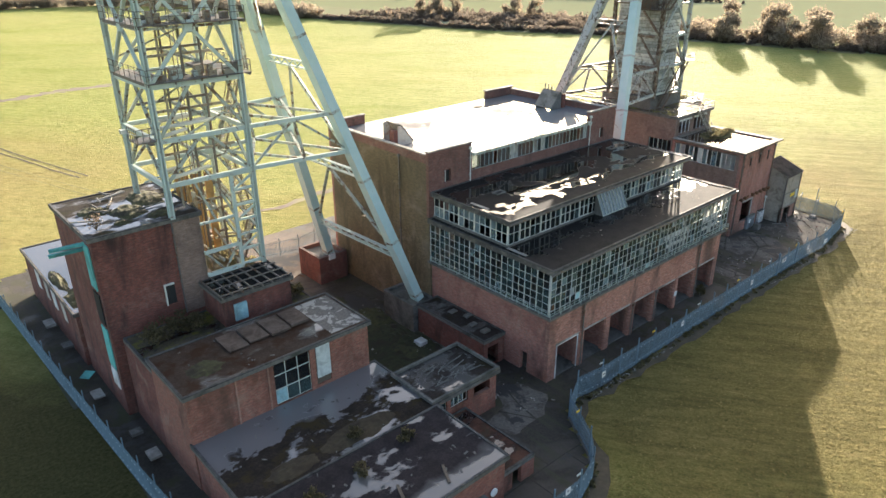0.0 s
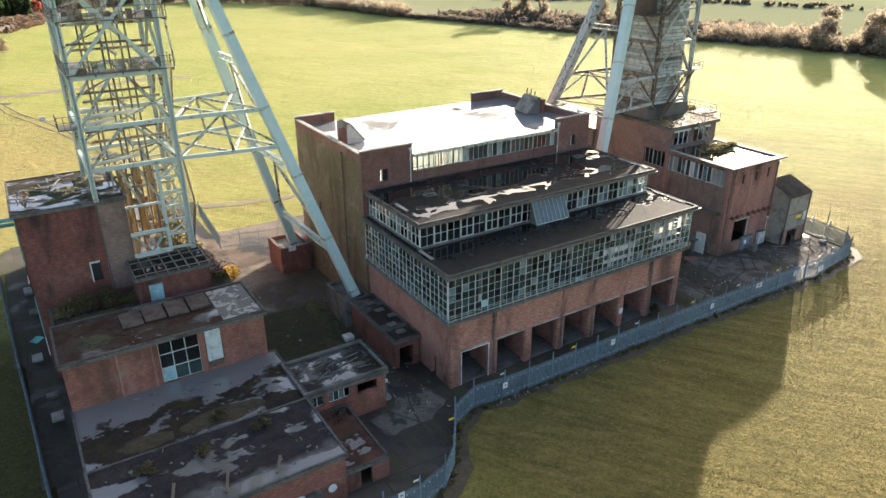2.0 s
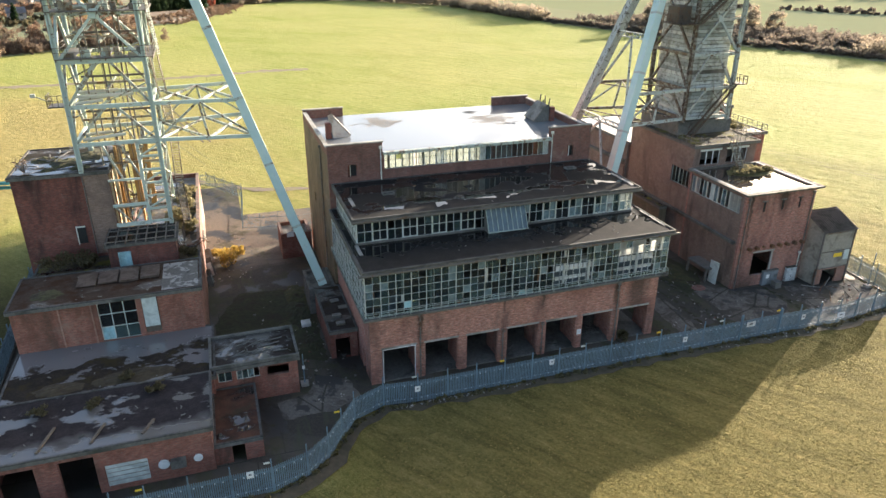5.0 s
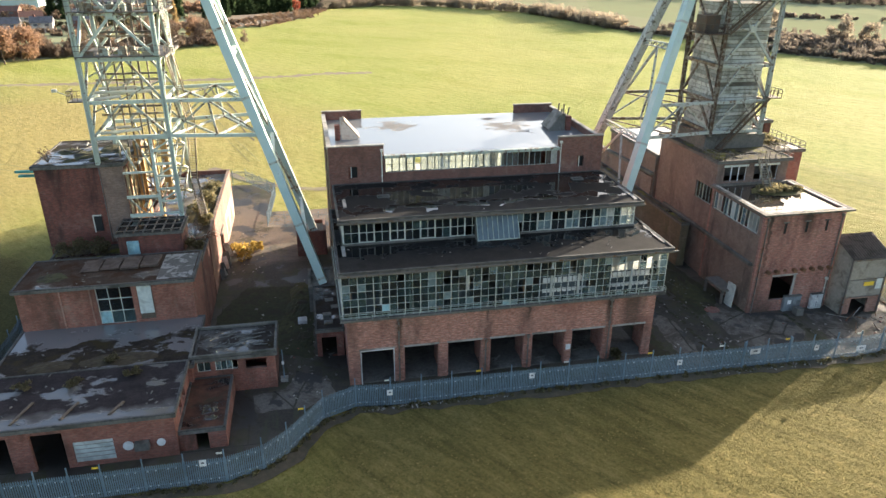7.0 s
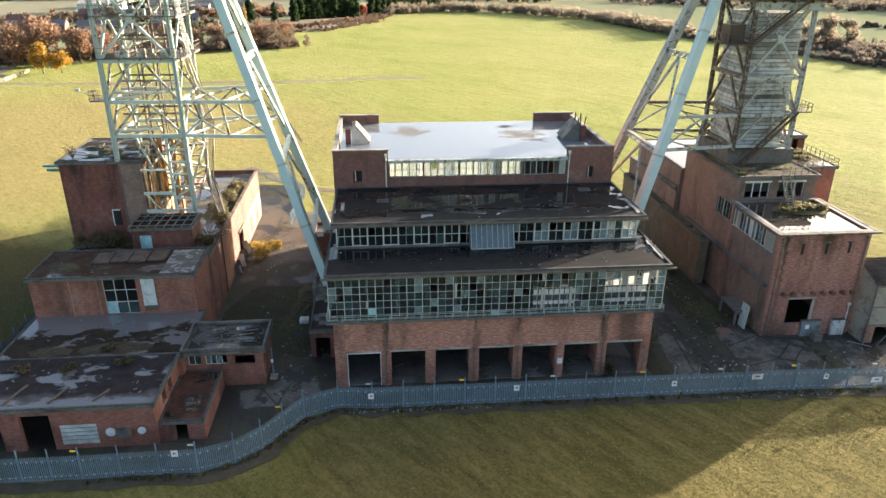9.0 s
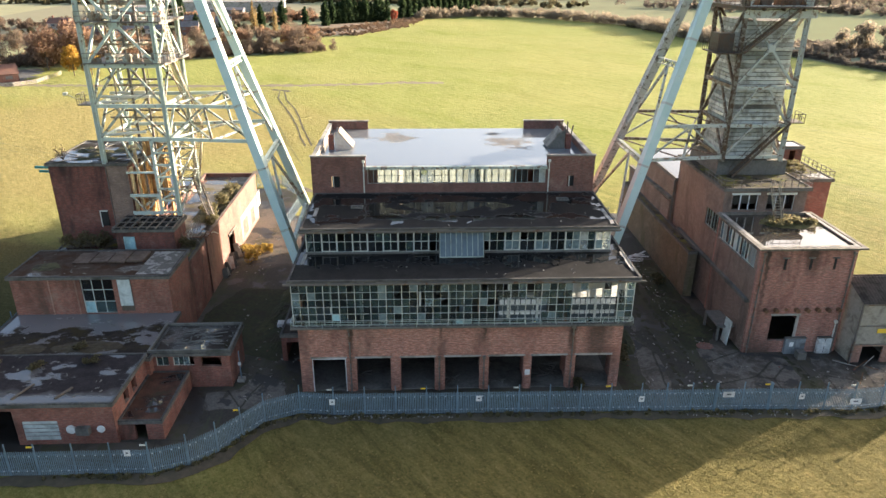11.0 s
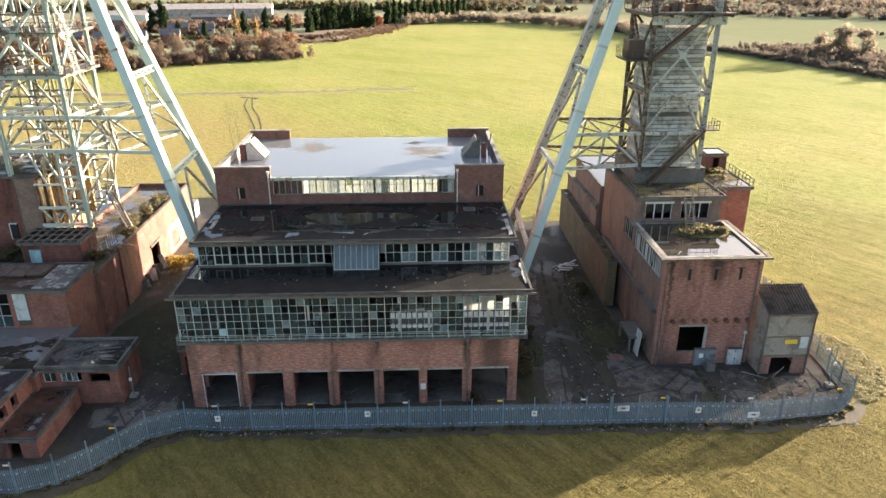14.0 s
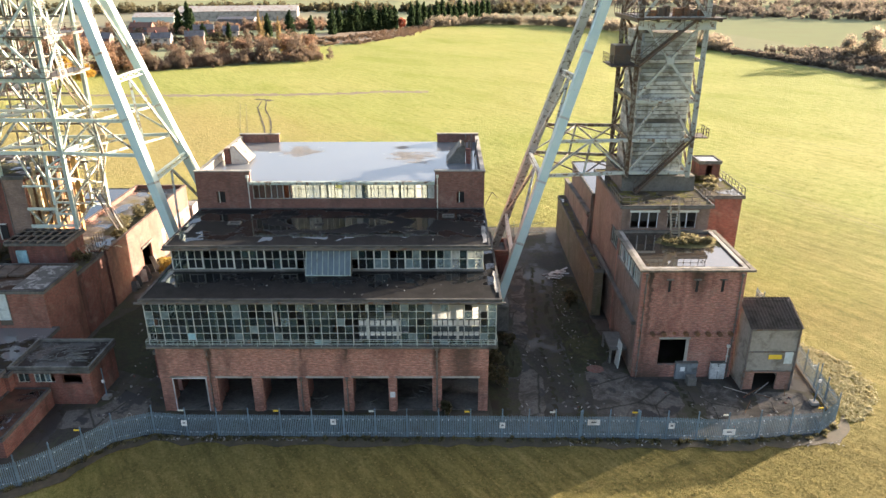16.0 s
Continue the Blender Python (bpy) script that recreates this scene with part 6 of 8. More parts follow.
for line in ([(8.2, 200), (18.8, 162.3), (27.8, 132), (33, 116)], [(6.4, 200), (17.0, 162), (26.0, 132), (31, 116)], [(150, 159), (157.3, 147), (164.8, 140), (176, 119)], [(-60, 150), (-25, 128), (2, 112)], [(-62, 147.5), (-26, 125.5), (1, 109.5)], [(128, 120), (140, 92), (150, 60)], [(129.8, 120), (141.8, 92), (151.8, 60)]):
    ribbon("ground_rut", line, 0.2, WORN_TURF, "faint wheel mark pressed into the turf", 0.035, 4)
ribbon("ground_margin", [(214, 335), (227, 290), (240, 241), (260, 201), (280, 142), (290, 92)], 1.6, DIRT, "pale bare margin along the far side of the meadow", 0.05, 9)
ribbon("ground_lane", [(-84, 216), (-88, 240), (-100, 262), (-112, 292)], 14, CONC_DARK, "dark tarmac lane to the houses", 0.06, 7)
ribbon("ground_mud", [(9.5, 208), (12.5, 206.5), (15.5, 204)], 2.2, RUT, "churned mud where the ruts leave the track", 0.045, 8)
ribbon("ground_path", [(24, 113), (31, 104), (39, 98), (50, 95), (62, 97)], 1.6, DIRT, "trodden earth path behind the yard", 0.05, 5)
ribbon("ground_verge", [(12, 22.6), (24, 22.2), (34.8, 22.2), (37.8, 23.1), (39.9, 25.1), (42.9, 29.5), (45.6, 30.9), (48.6, 30.5), (60, 30.4), (78, 30.3), (98, 29.8), (104, 30.4), (106.8, 30.9)], 1.3, RUT, "strip of bare soil and dead grass outside the fence", 0.05, 6)


# ---- details: powerhouse ----
rnd = random.Random(77)


def loose(name, bm, mt, label, category, group=""):
    return tagged(part(name, bm, mt), label, category, group)


def pipe(parent, x, y, z0, z1, mt=STEEL_DARK, r=0.06):
    bm = bmnew()
    tube(bm, (x, y, z0), (x, y, z1), r, 8)
    z = z0 + 0.8
    while z < z1:
        box(bm, x - r * 1.6, y - r * 1.2, z, x + r * 1.6, y + r * 1.6, z + 0.08)
        z += 1.8
    box(bm, x - 0.14, y - 0.14, z1 - 0.25, x + 0.14, y + 0.14, z1 + 0.02)
    return part("downpipe", bm, mt, parent)


for x, z1 in ((49.95, 7.15), (58.55, 3.9), (62.9, 3.9), (71.45, 7.15)):
    pipe(main, x, BY0 - 0.2, 0.0, z1, STEEL_DARK, 0.07)
for x in (50.6, 71.35):
    pipe(main, x, BY1 - 0.12, 15.08, 18.9, CREAM, 0.06)
pipe(main, 44.7, 56.5, 3.3, 18.2, STEEL_DARK, 0.07)
# white frame round the first bay
bm = bmnew()
for x in (46.25, 49.42):
    box(bm, x, BY0 - 0.06, 0, x + 0.08, BY0 + 0.02, 3.78)
box(bm, 46.25, BY0 - 0.061, 3.72, 49.5, BY0 + 0.02, 3.8)
part("door_frame", bm, WHITE, main, "flaking white timber frame")
part("notice", box(bmnew(), 66.95, BY0 - 0.16, 1.7, 67.45, BY0 - 0.12, 2.3), WHITE, main, "white notice on the brick pier")
# thin guard rail and gutter on the glazed storey
part("guard_rail", rail(bmnew(), [(44.55, BY1 - 0.4, 7.42), (44.55, BY0 - 0.4, 7.42), (77.05, BY0 - 0.4, 7.42), (77.05, BY1 - 0.4, 7.42)], 0.55, 1.45), MINT_FRAME, main)
for nm, x0, x1, y, z in (("gutter", 44.2, 77.7, 34.46, 12.0), ("gutter", 44.9, 76.7, 40.27, 14.85)):
    part(nm, box(bmnew(), x0, y - 0.09, z - 0.1, x1, y + 0.07, z + 0.06), STEEL_DARK, main)
for i in range(12):
    x = 45.6 + i * 2.78
    part("mullion_post", box(bmnew(), x - 0.1, BY0 + 0.1, 7.42, x + 0.1, BY0 + 0.3, 11.78), DULL_BAR if i % 3 else RUST, main)
# black panels stand for the dark room behind these two openings
for x0, x1 in ((46.95, 47.9), (73.5, 74.3)):
    part("window_board", box(bmnew(), x0 + 0.3, BY1 + 0.3, 15.72, x1, BY1 + 0.38, 17.03), SHADE_BLACK, main, "black panel standing for the unlit room, with a gap")
    part("window_frame", box(bmnew(), x0 + 0.22, BY1 + 0.1, 15.72, x0 + 0.3, BY1 + 0.2, 17.0), CREAM, main)


# what stands behind the glass
def control_rack(x, y, w, n):
    o = thing("control_panel", (x, y, 7.42), "long pale switchgear cabinet with white dials", "control panel", "control panels")
    part("cabinet", box(bmnew(), x, y, 7.42, x + w, y + 0.7, 10.0), SLATE_BLUE, o)
    for r in range(2):
        for i in range(n):
            cx = x + (i + 0.5) * w / n
            part("dial", box(bmnew(), cx - 0.19, y - 0.12, 8.15 + 1.05 * r, cx + 0.19, y - 0.003, 8.5 + 1.2 * r), WHITE, o, "white meter face")
    part("top_rail", box(bmnew(), x, y - 0.02, 10.0, x + w, y + 0.72, 10.08), CREAM, o)


SLATE_BLUE = worn("grey_blue_enamel", (0.05, 0.065, 0.07), (0.08, 0.10, 0.11), (0.03, 0.04, 0.045))
control_rack(64.2, 35.5, 4.6, 9)
control_rack(71.0, 35.5, 4.4, 9)
for x, w, hh in ((45.8, 2.6, 1.7), (52.2, 1.4, 2.2), (55.5, 2.0, 1.5), (60.5, 1.2, 2.4)):
    loose("cabinet", box(bmnew(), x, 35.7, 7.42, x + w, 36.6, 7.42 + hh), SLATE_BLUE, "stripped grey-blue electrical cabinet behind broken glass", "cabinet", "switchgear cabinets")
for i in range(9):
    x, y = rnd.uniform(46.5, 74.5), rnd.uniform(36.2, 39.5)
    bm = bmnew()
    for k in range(7):
        a = rnd.uniform(0, 6.28)
        beam(bm, (x + rnd.uniform(-0.8, 0.8), y + rnd.uniform(-0.6, 0.6), 0.1 + rnd.random() * 0.3), (x + math.cos(a) * 1.2, y + math.sin(a) * 0.8, 0.12 + rnd.random() * 0.6), 0.15, 0.08)
    loose("rubble", bm, CONC_DARK, "heap of broken timber and rubble in a bay", "rubble", "rubble heaps")
# roof clutter
def scrap(x, y, z, w, l):
    """A torn, slightly curled sheet."""
    bm = bmnew()
    rows = []
    for j in range(8):
        v = y - l + 2 * l * j / 7
        a, c = w * rnd.uniform(0.55, 1.1), w * rnd.uniform(0.55, 1.1)
        rows.append([bm.verts.new((x + q, v + rnd.uniform(-0.12, 0.12), z + 0.012 + rnd.random() * 0.05)) for q in (-a, 0.0, c)])
    for p0, p1 in zip(rows, rows[1:]):
        for i in range(2):
            bm.faces.new((p0[i], p0[i + 1], p1[i + 1], p1[i]))
    return bm


for x, y, z in ((71.9, 48.6, 15.07), (49.5, 46.4, 15.07)):
    bm = bmnew()
    ring(bm, x, y, x + 1.3, y + 0.8, z, z + 0.16, 0.1)
    loose("roof_hatch", bm, CONC_DARK, "low square upstand on the felt roof", "roof hatch", "roof hatches")
for x, y, z in ((77.05, 38.4, 12.24), (76.1, 43.6, 15.09)):
    loose("felt_sheet", scrap(x, y, z, 0.24, 2.3), CONCRETE, "pale torn roofing sheet lying on the roof", "roofing sheet", "roofing sheets")
for x, y in ((45.2, 38.5), (45.8, 44.2)):
    loose("felt_sheet", box(bmnew(), x, y, 12.222 if y < 40 else 15.072, x + 0.35, y + 2.4, 12.27 if y < 40 else 15.12), CONCRETE, "pale torn roofing sheet lying on the roof", "roofing sheet", "roofing sheets")
bm = bmnew()
for k in range(5):
    beam(bm, (74.6 + 0.3 * k, 62.2, 18.2), (74.9 + 0.25 * k + rnd.uniform(-0.3, 0.3), 62.0, 20.2 + rnd.random() * 0.9), 0.14, 0.05)
loose("torn_cowl", bm, STEEL_DARK, "torn sheet-metal cowl with jagged rusty edges", "cowl")
bm = bmnew()
tube(bm, (76.7, 52.6, 15.2), (77.4, 52.2, 16.8), 0.03, 5)
tube(bm, (77.4, 52.2, 16.8), (78.0, 52.0, 16.2), 0.03, 5)
loose("bent_cable", bm, STEEL_DARK, "bent steel cable hanging off the roof corner", "cable")

# ---- foot blocks of the raking legs and the lean-to beside the powerhouse ----
for flip in (False, True):
    xa, xb = sorted((X(41.6, flip), X(44.6, flip)))
    o = thing("leg_block", ((xa + xb) / 2, 53.2, 0), "concrete pier under a raking leg", "pier", "leg piers")
    part("pit_wall", ring(bmnew(), xa, 50.8, xb, 56.0, 0, 3.3, 0.35), CONC_DARK, o)
    part("footing", box(bmnew(), xa + 0.35, 50.0 + 1.15, 0, xb - 0.35, 55.65, 3.0), CONC_DARK, o)
    xa, xb = sorted((X(40.3, flip), X(44.3, flip)))
    o = thing("leg_block", ((xa + xb) / 2, 69.5, 0), "brick pier under a raking leg", "pier", "leg piers")
    part("pit_wall", ring(bmnew(), xa, 67.2, xb, 72.0, 0, 3.6, 0.35), BRICK_DARK, o)
    part("footing", box(bmnew(), xa + 0.35, 67.55, 0, xb - 0.35, 71.65, 3.1), CONC_DARK, o)
low = block("transformer_bay", 42.2, 40.6, 44.95, 50.7, 3.3, BRICK_DARK, "low mossy-roofed transformer bay along the powerhouse wall", PUDDLE, over=0.1, holes=[(42.7, 44.2, 0.1, 2.4)])
for k in range(5):
    x, y = 42.6 + rnd.random() * 1.6, 41.5 + k * 1.7
    loose("rubble_slab", box(bmnew(), x, y, 3.42, x + 0.9, y + 0.6, 3.5 + rnd.random() * 0.12), CONC_DARK, "broken slab lying on the low roof", "slab", "broken slabs")
loose("white_sheet", box(bmnew(), 40.2, 48.0, 0.08, 41.2, 49.0, 0.5), WHITE, "crumpled white panel dumped on the yard", "panel", "dumped panels")
loose("white_sheet", box(bmnew(), 41.0, 66.0, 3.62, 41.9, 66.15, 4.3), WHITE, "white panel leaning against the brick pier", "panel", "dumped panels")

# ---- details: lamp room, shaft house and baths ----
# the blue corner pane paints in a glimmer of sky
window_wall("window_8", "x", 21.4, 24.7, 4.7, 8.7, 43.5, 3, 3, CREAM, [(DARK_GLASS, 1.0)], 0.06, 9, "tall teal-glazed window of the lamp room", 41, pick=lambda i, j, x, z, r, use: BLUE_PANE if i == 0 and j == 0 else GLASS if j == 0 else use)
part("board", box(bmnew(), 25.25, 43.2, 5.6, 26.55, 43.29, 8.6), PALE_PANE, offices, "pale blue boarded window")
part("board", box(bmnew(), 25.2, 43.4, 4.7, 26.65, 43.5, 8.7), BARK, offices)
for x in (18.2, 20.9):
    part("pilaster", box(bmnew(), x - 0.07, 43.22, 4.62, x + 0.07, 43.297, 8.7), BRICK_PALE, offices)
part("window", box(bmnew(), 22.7, 52.2, 8.2, 23.9, 52.39, 9.8), BLUE_PANE, pent, "blue-painted window")
for i in range(8):
    x = 21.7 + i * 0.96
    part("joist", beam(bmnew(), (x, 52.0, 10.86), (x, 56.8, 10.86), 0.1, 0.16), STEEL_DARK, pent, "bare grey roof joist")
for y in (52.3, 53.9, 55.4):
    part("joist", beam(bmnew(), (21.6, y, 11.0), (28.6, y, 11.0), 0.1, 0.1), STEEL_DARK, pent)
def flaked_mat():
    m, nt, b = nodes_of("flaked_white_coating", 0.6)
    p = place(nt)
    f = noise_at(nt, p, 0.75, 5, 0.6, 0.9)
    col = mix(nt, grey(nt, noise_at(nt, p, 5.0), 0.35, 0.65), (0.06, 0.055, 0.05), (0.11, 0.10, 0.09))
    col = mix(nt, grey(nt, f, 0.5, 0.53), col, (0.27, 0.26, 0.24))
    nt.links.new(col, b.inputs["Base Color"])
    bump(nt, b, f, 0.4, 0.03)
    return m


PANEL_RUST = worn("rusty_deck_panel", (0.075, 0.055, 0.042), (0.12, 0.088, 0.066), (0.05, 0.03, 0.02), 0.8)
part("coating", box(bmnew(), 27.1, 43.6, 9.024, 30.4, 49.7, 9.032), flaked_mat(), offices, "flaking white roof coating")
for i in range(4):
    x = 19.4 + i * 1.9
    loose("roof_panel", box(bmnew(), x, 46.4 + 0.2 * (i % 2), 9.1, x + 1.7, 49.2, 9.18 + 0.05 * i), PANEL_RUST, "loose rusty deck panel on the lamp room roof", "roof panel", "loose roof panels")
part("later_brickwork", box(bmnew(), 20.2, 56.74, 8.2, 22.548, 56.797, 16.95), BRICK_WASHED, lamp_house, "paler later brickwork")
# shaft cladding of rusted sheets on the headframe side
for i in range(11):
    y = 57.3 + i * 0.9
    part("cladding_strip", box(bmnew(), 22.553, y, 8.0 + 0.5 * (i % 3), 22.68 + 0.06 * (i % 2), y + (0.62 if i % 3 else 0.8), 16.6 - 0.7 * (i % 2)), (RUST_OCHRE, OCHRE_PALE, RUST)[(i * 5) % 3 if i % 4 else 1], lamp_house, "ochre and cream rusted cladding sheet")
# teal boards and pale sheets down the shaft house's side
for z0, z1, mt in ((12.4, 16.4, TEAL), (4.6, 8.6, TEAL), (2.6, 4.4, WHITE), (9.0, 12.0, SHADE_BLACK)):
    part("window", box(bmnew(), 13.4, 57.4, z0, 13.48, 59.0, z1), mt, lamp_house)
for z in (16.3, 15.6):
    part("bracket", beam(bmnew(), (10.9, 58.2 + (17 - z), z), (13.7, 58.0 + (17 - z), z), 0.35, 0.25), TEAL, lamp_house, "teal cantilever beam")
for i in range(13):
    x, y, a = rnd.uniform(15.2, 19.5), rnd.uniform(58.5, 66.0), rnd.uniform(0, 3.1)
    l = rnd.uniform(0.8, 2.6)
    loose("timber", beam(bmnew(), (x, y, 17.42), (x + math.cos(a) * l, y + math.sin(a) * l, 17.45 + rnd.random() * 0.15), 0.13, 0.1), CONC_DARK if i % 4 else CONCRETE, "rotten timber on the shaft house roof", "timber", "roof timbers")
# no opening is cut here: a black panel stands for its shade
part("ladder_hatch", box(bmnew(), 18.6, 56.6, 9.6, 19.4, 56.79, 11.4), SHADE_BLACK, lamp_house, "black panel standing for the shade of a door opening")
bm = bmnew()
box(bm, 18.5, 56.55, 9.5, 18.6, 56.79, 11.5)
box(bm, 18.6, 56.55, 11.4, 19.4, 56.79, 11.5)
part("hatch_frame", bm, CREAM, lamp_house, "pale door frame")
part("pipe", tube(bmnew(), (20.1, 56.72, 8.2), (20.1, 56.72, 17.2), 0.07, 8), STEEL_DARK, lamp_house)
for x, d in ((26.9, 0.42), (29.4, 0.34)):
    part("round_sign", tube(bmnew(), (x, 26.62, 2.3), (x, 26.7, 2.3), d, 18), WHITE, canteen, "white round sign on a wall bracket")
    part("sign_arm", beam(bmnew(), (x, 26.7, 2.3), (x, 26.82, 2.3), 0.06), STEEL_DARK, canteen)
part("extractor", box(bmnew(), 27.4, 26.3, 1.9, 28.5, 26.79, 2.6), CONC_DARK, canteen)
part("shutter", box(bmnew(), 22.8, 26.9, 1.1, 25.8, 27.0, 3.1), PALE_PANE, canteen, "pale blocked-up window")
for z in (1.5, 1.9, 2.3, 2.7):
    part("shutter_slat", box(bmnew(), 22.85, 26.86, z, 25.75, 26.899, z + 0.06), CONCRETE, canteen)
for i in range(3):
    x = 18.5 + i * 3.6
    loose("roof_batten", beam(bmnew(), (x, 27.4, 4.98), (x + 0.8, 30.2 - 0.6 * i, 5.0), 0.2, 0.1), BARK, "rotten roof batten lying on the canteen roof", "batten", "roof battens")
for i in range(14):
    a = rnd.uniform(-0.6, 0.6)
    x, y = rnd.uniform(32.5, 36.8), rnd.uniform(36.5, 39.2)
    loose("batten", beam(bmnew(), (x, y, 4.66), (x + math.cos(a) * 1.3, y + math.sin(a) * 1.3, 4.7 + rnd.random() * 0.15), 0.1, 0.06), CONC_DARK, "broken batten on the baths wing roof", "batten", "broken battens")
part("parapet", ring(bmnew(), 30.72, 35.0, 38.5, 40.5, 4.7, 4.95, 0.22), CONC_DARK, wing)
window_wall("window_9", "x", 32.9, 34.9, 3.1, 4.1, 35.4, 4, 1, CREAM, [(GLASS, 0.5), (GLASS_PALE, 0.25)], 0.06, 9, "small broken window in the baths wing", 42)
window_wall("window_10", "x", 31.3, 32.5, 3.1, 4.1, 35.4, 2, 1, CREAM, [(GLASS, 0.5)], 0.06, 9, "small broken window in the baths wing", 43)


loose("teal_board", beam(bmnew(), (12.0, 64.4, 0.8), (12.8, 65.1, 0.95), 1.0, 0.05), TEAL, "teal board fallen on the dark yard", "board")
for i, (x, y, l) in enumerate(((12.2, 61.0, 1.5), (12.6, 72.0, 1.2), (13.0, 49.3, 1.3), (12.9, 53.0, 0.8), (12.4, 78.0, 1.6))):
    loose("slab", box(bmnew(), x - 0.5, y - l / 2, 0.7, x + 0.45, y + l / 2, 0.85 + 0.04 * i), CONCRETE if i % 2 == 0 else CONC_DARK, "pale concrete slab dumped beside the shaft house", "slab", "dumped slabs")
for i, y in enumerate((72.5, 76.0, 79.0, 82.6)):
    part("wall_sheet", beam(bmnew(), (13.16, y, 3.2), (13.13, y + 0.2, 5.4), 1.3 + 0.3 * (i % 2), 0.04, (1, 0, 0)), WHITE if i % 2 else PLASTER, annex, "pale loose wall sheet")
cabin = thing("site_cabin", (28.0, 91.3, 0), "small white cabin behind the brick heapstead", "cabin")
part("body", box(bmnew(), 26.9, 90.2, 0.0, 29.1, 92.4, 2.5), WHITE, cabin)
part("roof", box(bmnew(), 26.8, 90.1, 2.5, 29.2, 92.5, 2.62), CONCRETE, cabin)
part("door", box(bmnew(), 28.0, 90.15, 0.05, 28.8, 90.197, 2.05), SLATE, cabin)


def lamp_post(x, y, h, label):
    z = ground_z(x, y) + 0.06
    o = thing("floodlight_post", (x, y, z), label, "post")
    part("pole", tube(bmnew(), (x, y, z), (x, y, z + h), 0.07, 8, 0.05), GALV, o)
    part("base", box(bmnew(), x - 0.35, y - 0.35, z, x + 0.35, y + 0.35, z + 0.3), CONCRETE, o)
    part("box", box(bmnew(), x - 0.12, y - 0.2, z + h * 0.55, x + 0.12, y - 0.06, z + h * 0.55 + 0.3), WHITE, o)


lamp_post(38.9, 36.3, 3.4, "thin grey post on a concrete base")
lamp_post(108.4, 36.2, 4.6, "camera post inside the fence corner")
# whitewash toned down so that the sun on it does not burn out
WHITEWASH = worn("sun_dimmed_whitewash", (0.24, 0.20, 0.165), (0.32, 0.275, 0.23), (0.16, 0.095, 0.07), 0.6)
# collapsed cladding by the heapstead door
for i in range(9):
    y = 61.5 + i * 1.05
    bm = bmnew()
    beam(bm, (30.9 + rnd.random() * 0.5, y, 0.1), (30.7, y + rnd.uniform(-0.6, 0.6), 1.2 + rnd.random() * 1.6), rnd.uniform(0.5, 1.0), 0.05)
    loose("cladding_sheet", bm, PLASTER if i % 2 else CONC_DARK, "fallen cladding sheet leaning on the heapstead wall", "cladding sheet", "fallen sheets")
part("whitewash", holed(bmnew(), "y", 73.4, 84.8, 0.3, 4.4, 30.502, 30.53, [(74.5, 77.5, 0.9, 3.4), (79.5, 82, 0.9, 3.4)]), WHITEWASH, heapstead, "whitewashed sunlit wall")
part("door_frame", box(bmnew(), 30.51, 66.2, 4.2, 30.7, 69.8, 4.5), CONC_DARK, heapstead)
for i in range(6):
    part("stair_rail", beam(bmnew(), (28.9, 57.4 + 0.6 * i, 7.7), (28.9, 57.4 + 0.6 * i, 9.5), 0.05), STEEL_DARK, heapstead)


# tangle of fallen pipes and rails at the foot of the headframe stairs
for i in range(16):
    x, y = rnd.uniform(28.6, 30.2), rnd.uniform(53.6, 59.5)
    z = 7.85 if y < 56.6 else 7.25
    a, l = rnd.uniform(0, 6.28), rnd.uniform(1.2, 2.8)
    bm = bmnew()
    p, q = Vector((x, y, z)), Vector((x + math.cos(a) * l * 0.5, y + math.sin(a) * l * 0.5, z + rnd.uniform(0.3, 1.6)))
    tube(bm, p, q, 0.05, 6)
    tube(bm, q, q + Vector((math.cos(a + 1.2) * 0.7, math.sin(a + 1.2) * 0.7, -0.5)), 0.05, 6)
    loose("bent_pipe", bm, rnd.choice((STEEL_DARK, MINT_WORN, RUST, CREAM)), "bent pipe in a heap of fallen steelwork", "pipe", "fallen pipes")


# ---- plants ----
def bush(x, y, z, r, h, mt, label, seed, n=420, leaf=0.11):
    rng = np.random.default_rng(seed)
    o = thing("bush", (x, y, z), label, "bush")
    bm = bmnew()
    cs, rs, ns = [], [], []
    for i in range(9):
        a, q = rng.random() * 6.28, r * rng.uniform(0.2, 0.8)
        c = (math.cos(a) * q, math.sin(a) * q, h * rng.uniform(0.35, 0.85))
        tube(bm, (0, 0, 0), c, 0.04, 5, 0.015)
        cs.append(c)
        k = r * rng.uniform(0.3, 0.55)
        rs.append((k, k, h * rng.uniform(0.2, 0.4)))
        ns.append(n // 9)
    st = part("stem", bm, BARK, o)
    st.matrix_parent_inverse = Matrix()
    cr = new("foliage", leaf_mesh("foliage", *leaves(rng, cs, rs, ns, leaf), mt))
    cr.parent = o
    return o


def moss_hump(x, y, z, rx, ry, h, mt, label, seed):
    """A low uneven hump of moss with a ragged outline."""
    bm = bmnew()
    n = 10
    g = [[bm.verts.new((x + rx * (2 * i / n - 1), y + ry * (2 * j / n - 1), z - 0.03 + h * max(0.0, 1.05 - (2 * i / n - 1) ** 2 - (2 * j / n - 1) ** 2 + 0.5 * noise.noise((i * 0.6, j * 0.6, seed * 3.7))) * (0.7 + 0.6 * abs(noise.noise((i * 1.1, j * 1.1, seed * 1.9)))))) for j in range(n + 1)] for i in range(n + 1)]
    for i in range(n):
        for j in range(n):
            bm.faces.new((g[i][j], g[i + 1][j], g[i + 1][j + 1], g[i][j + 1]))
    return tagged(part("moss_hump", bm, mt), label, "moss", "roof moss")


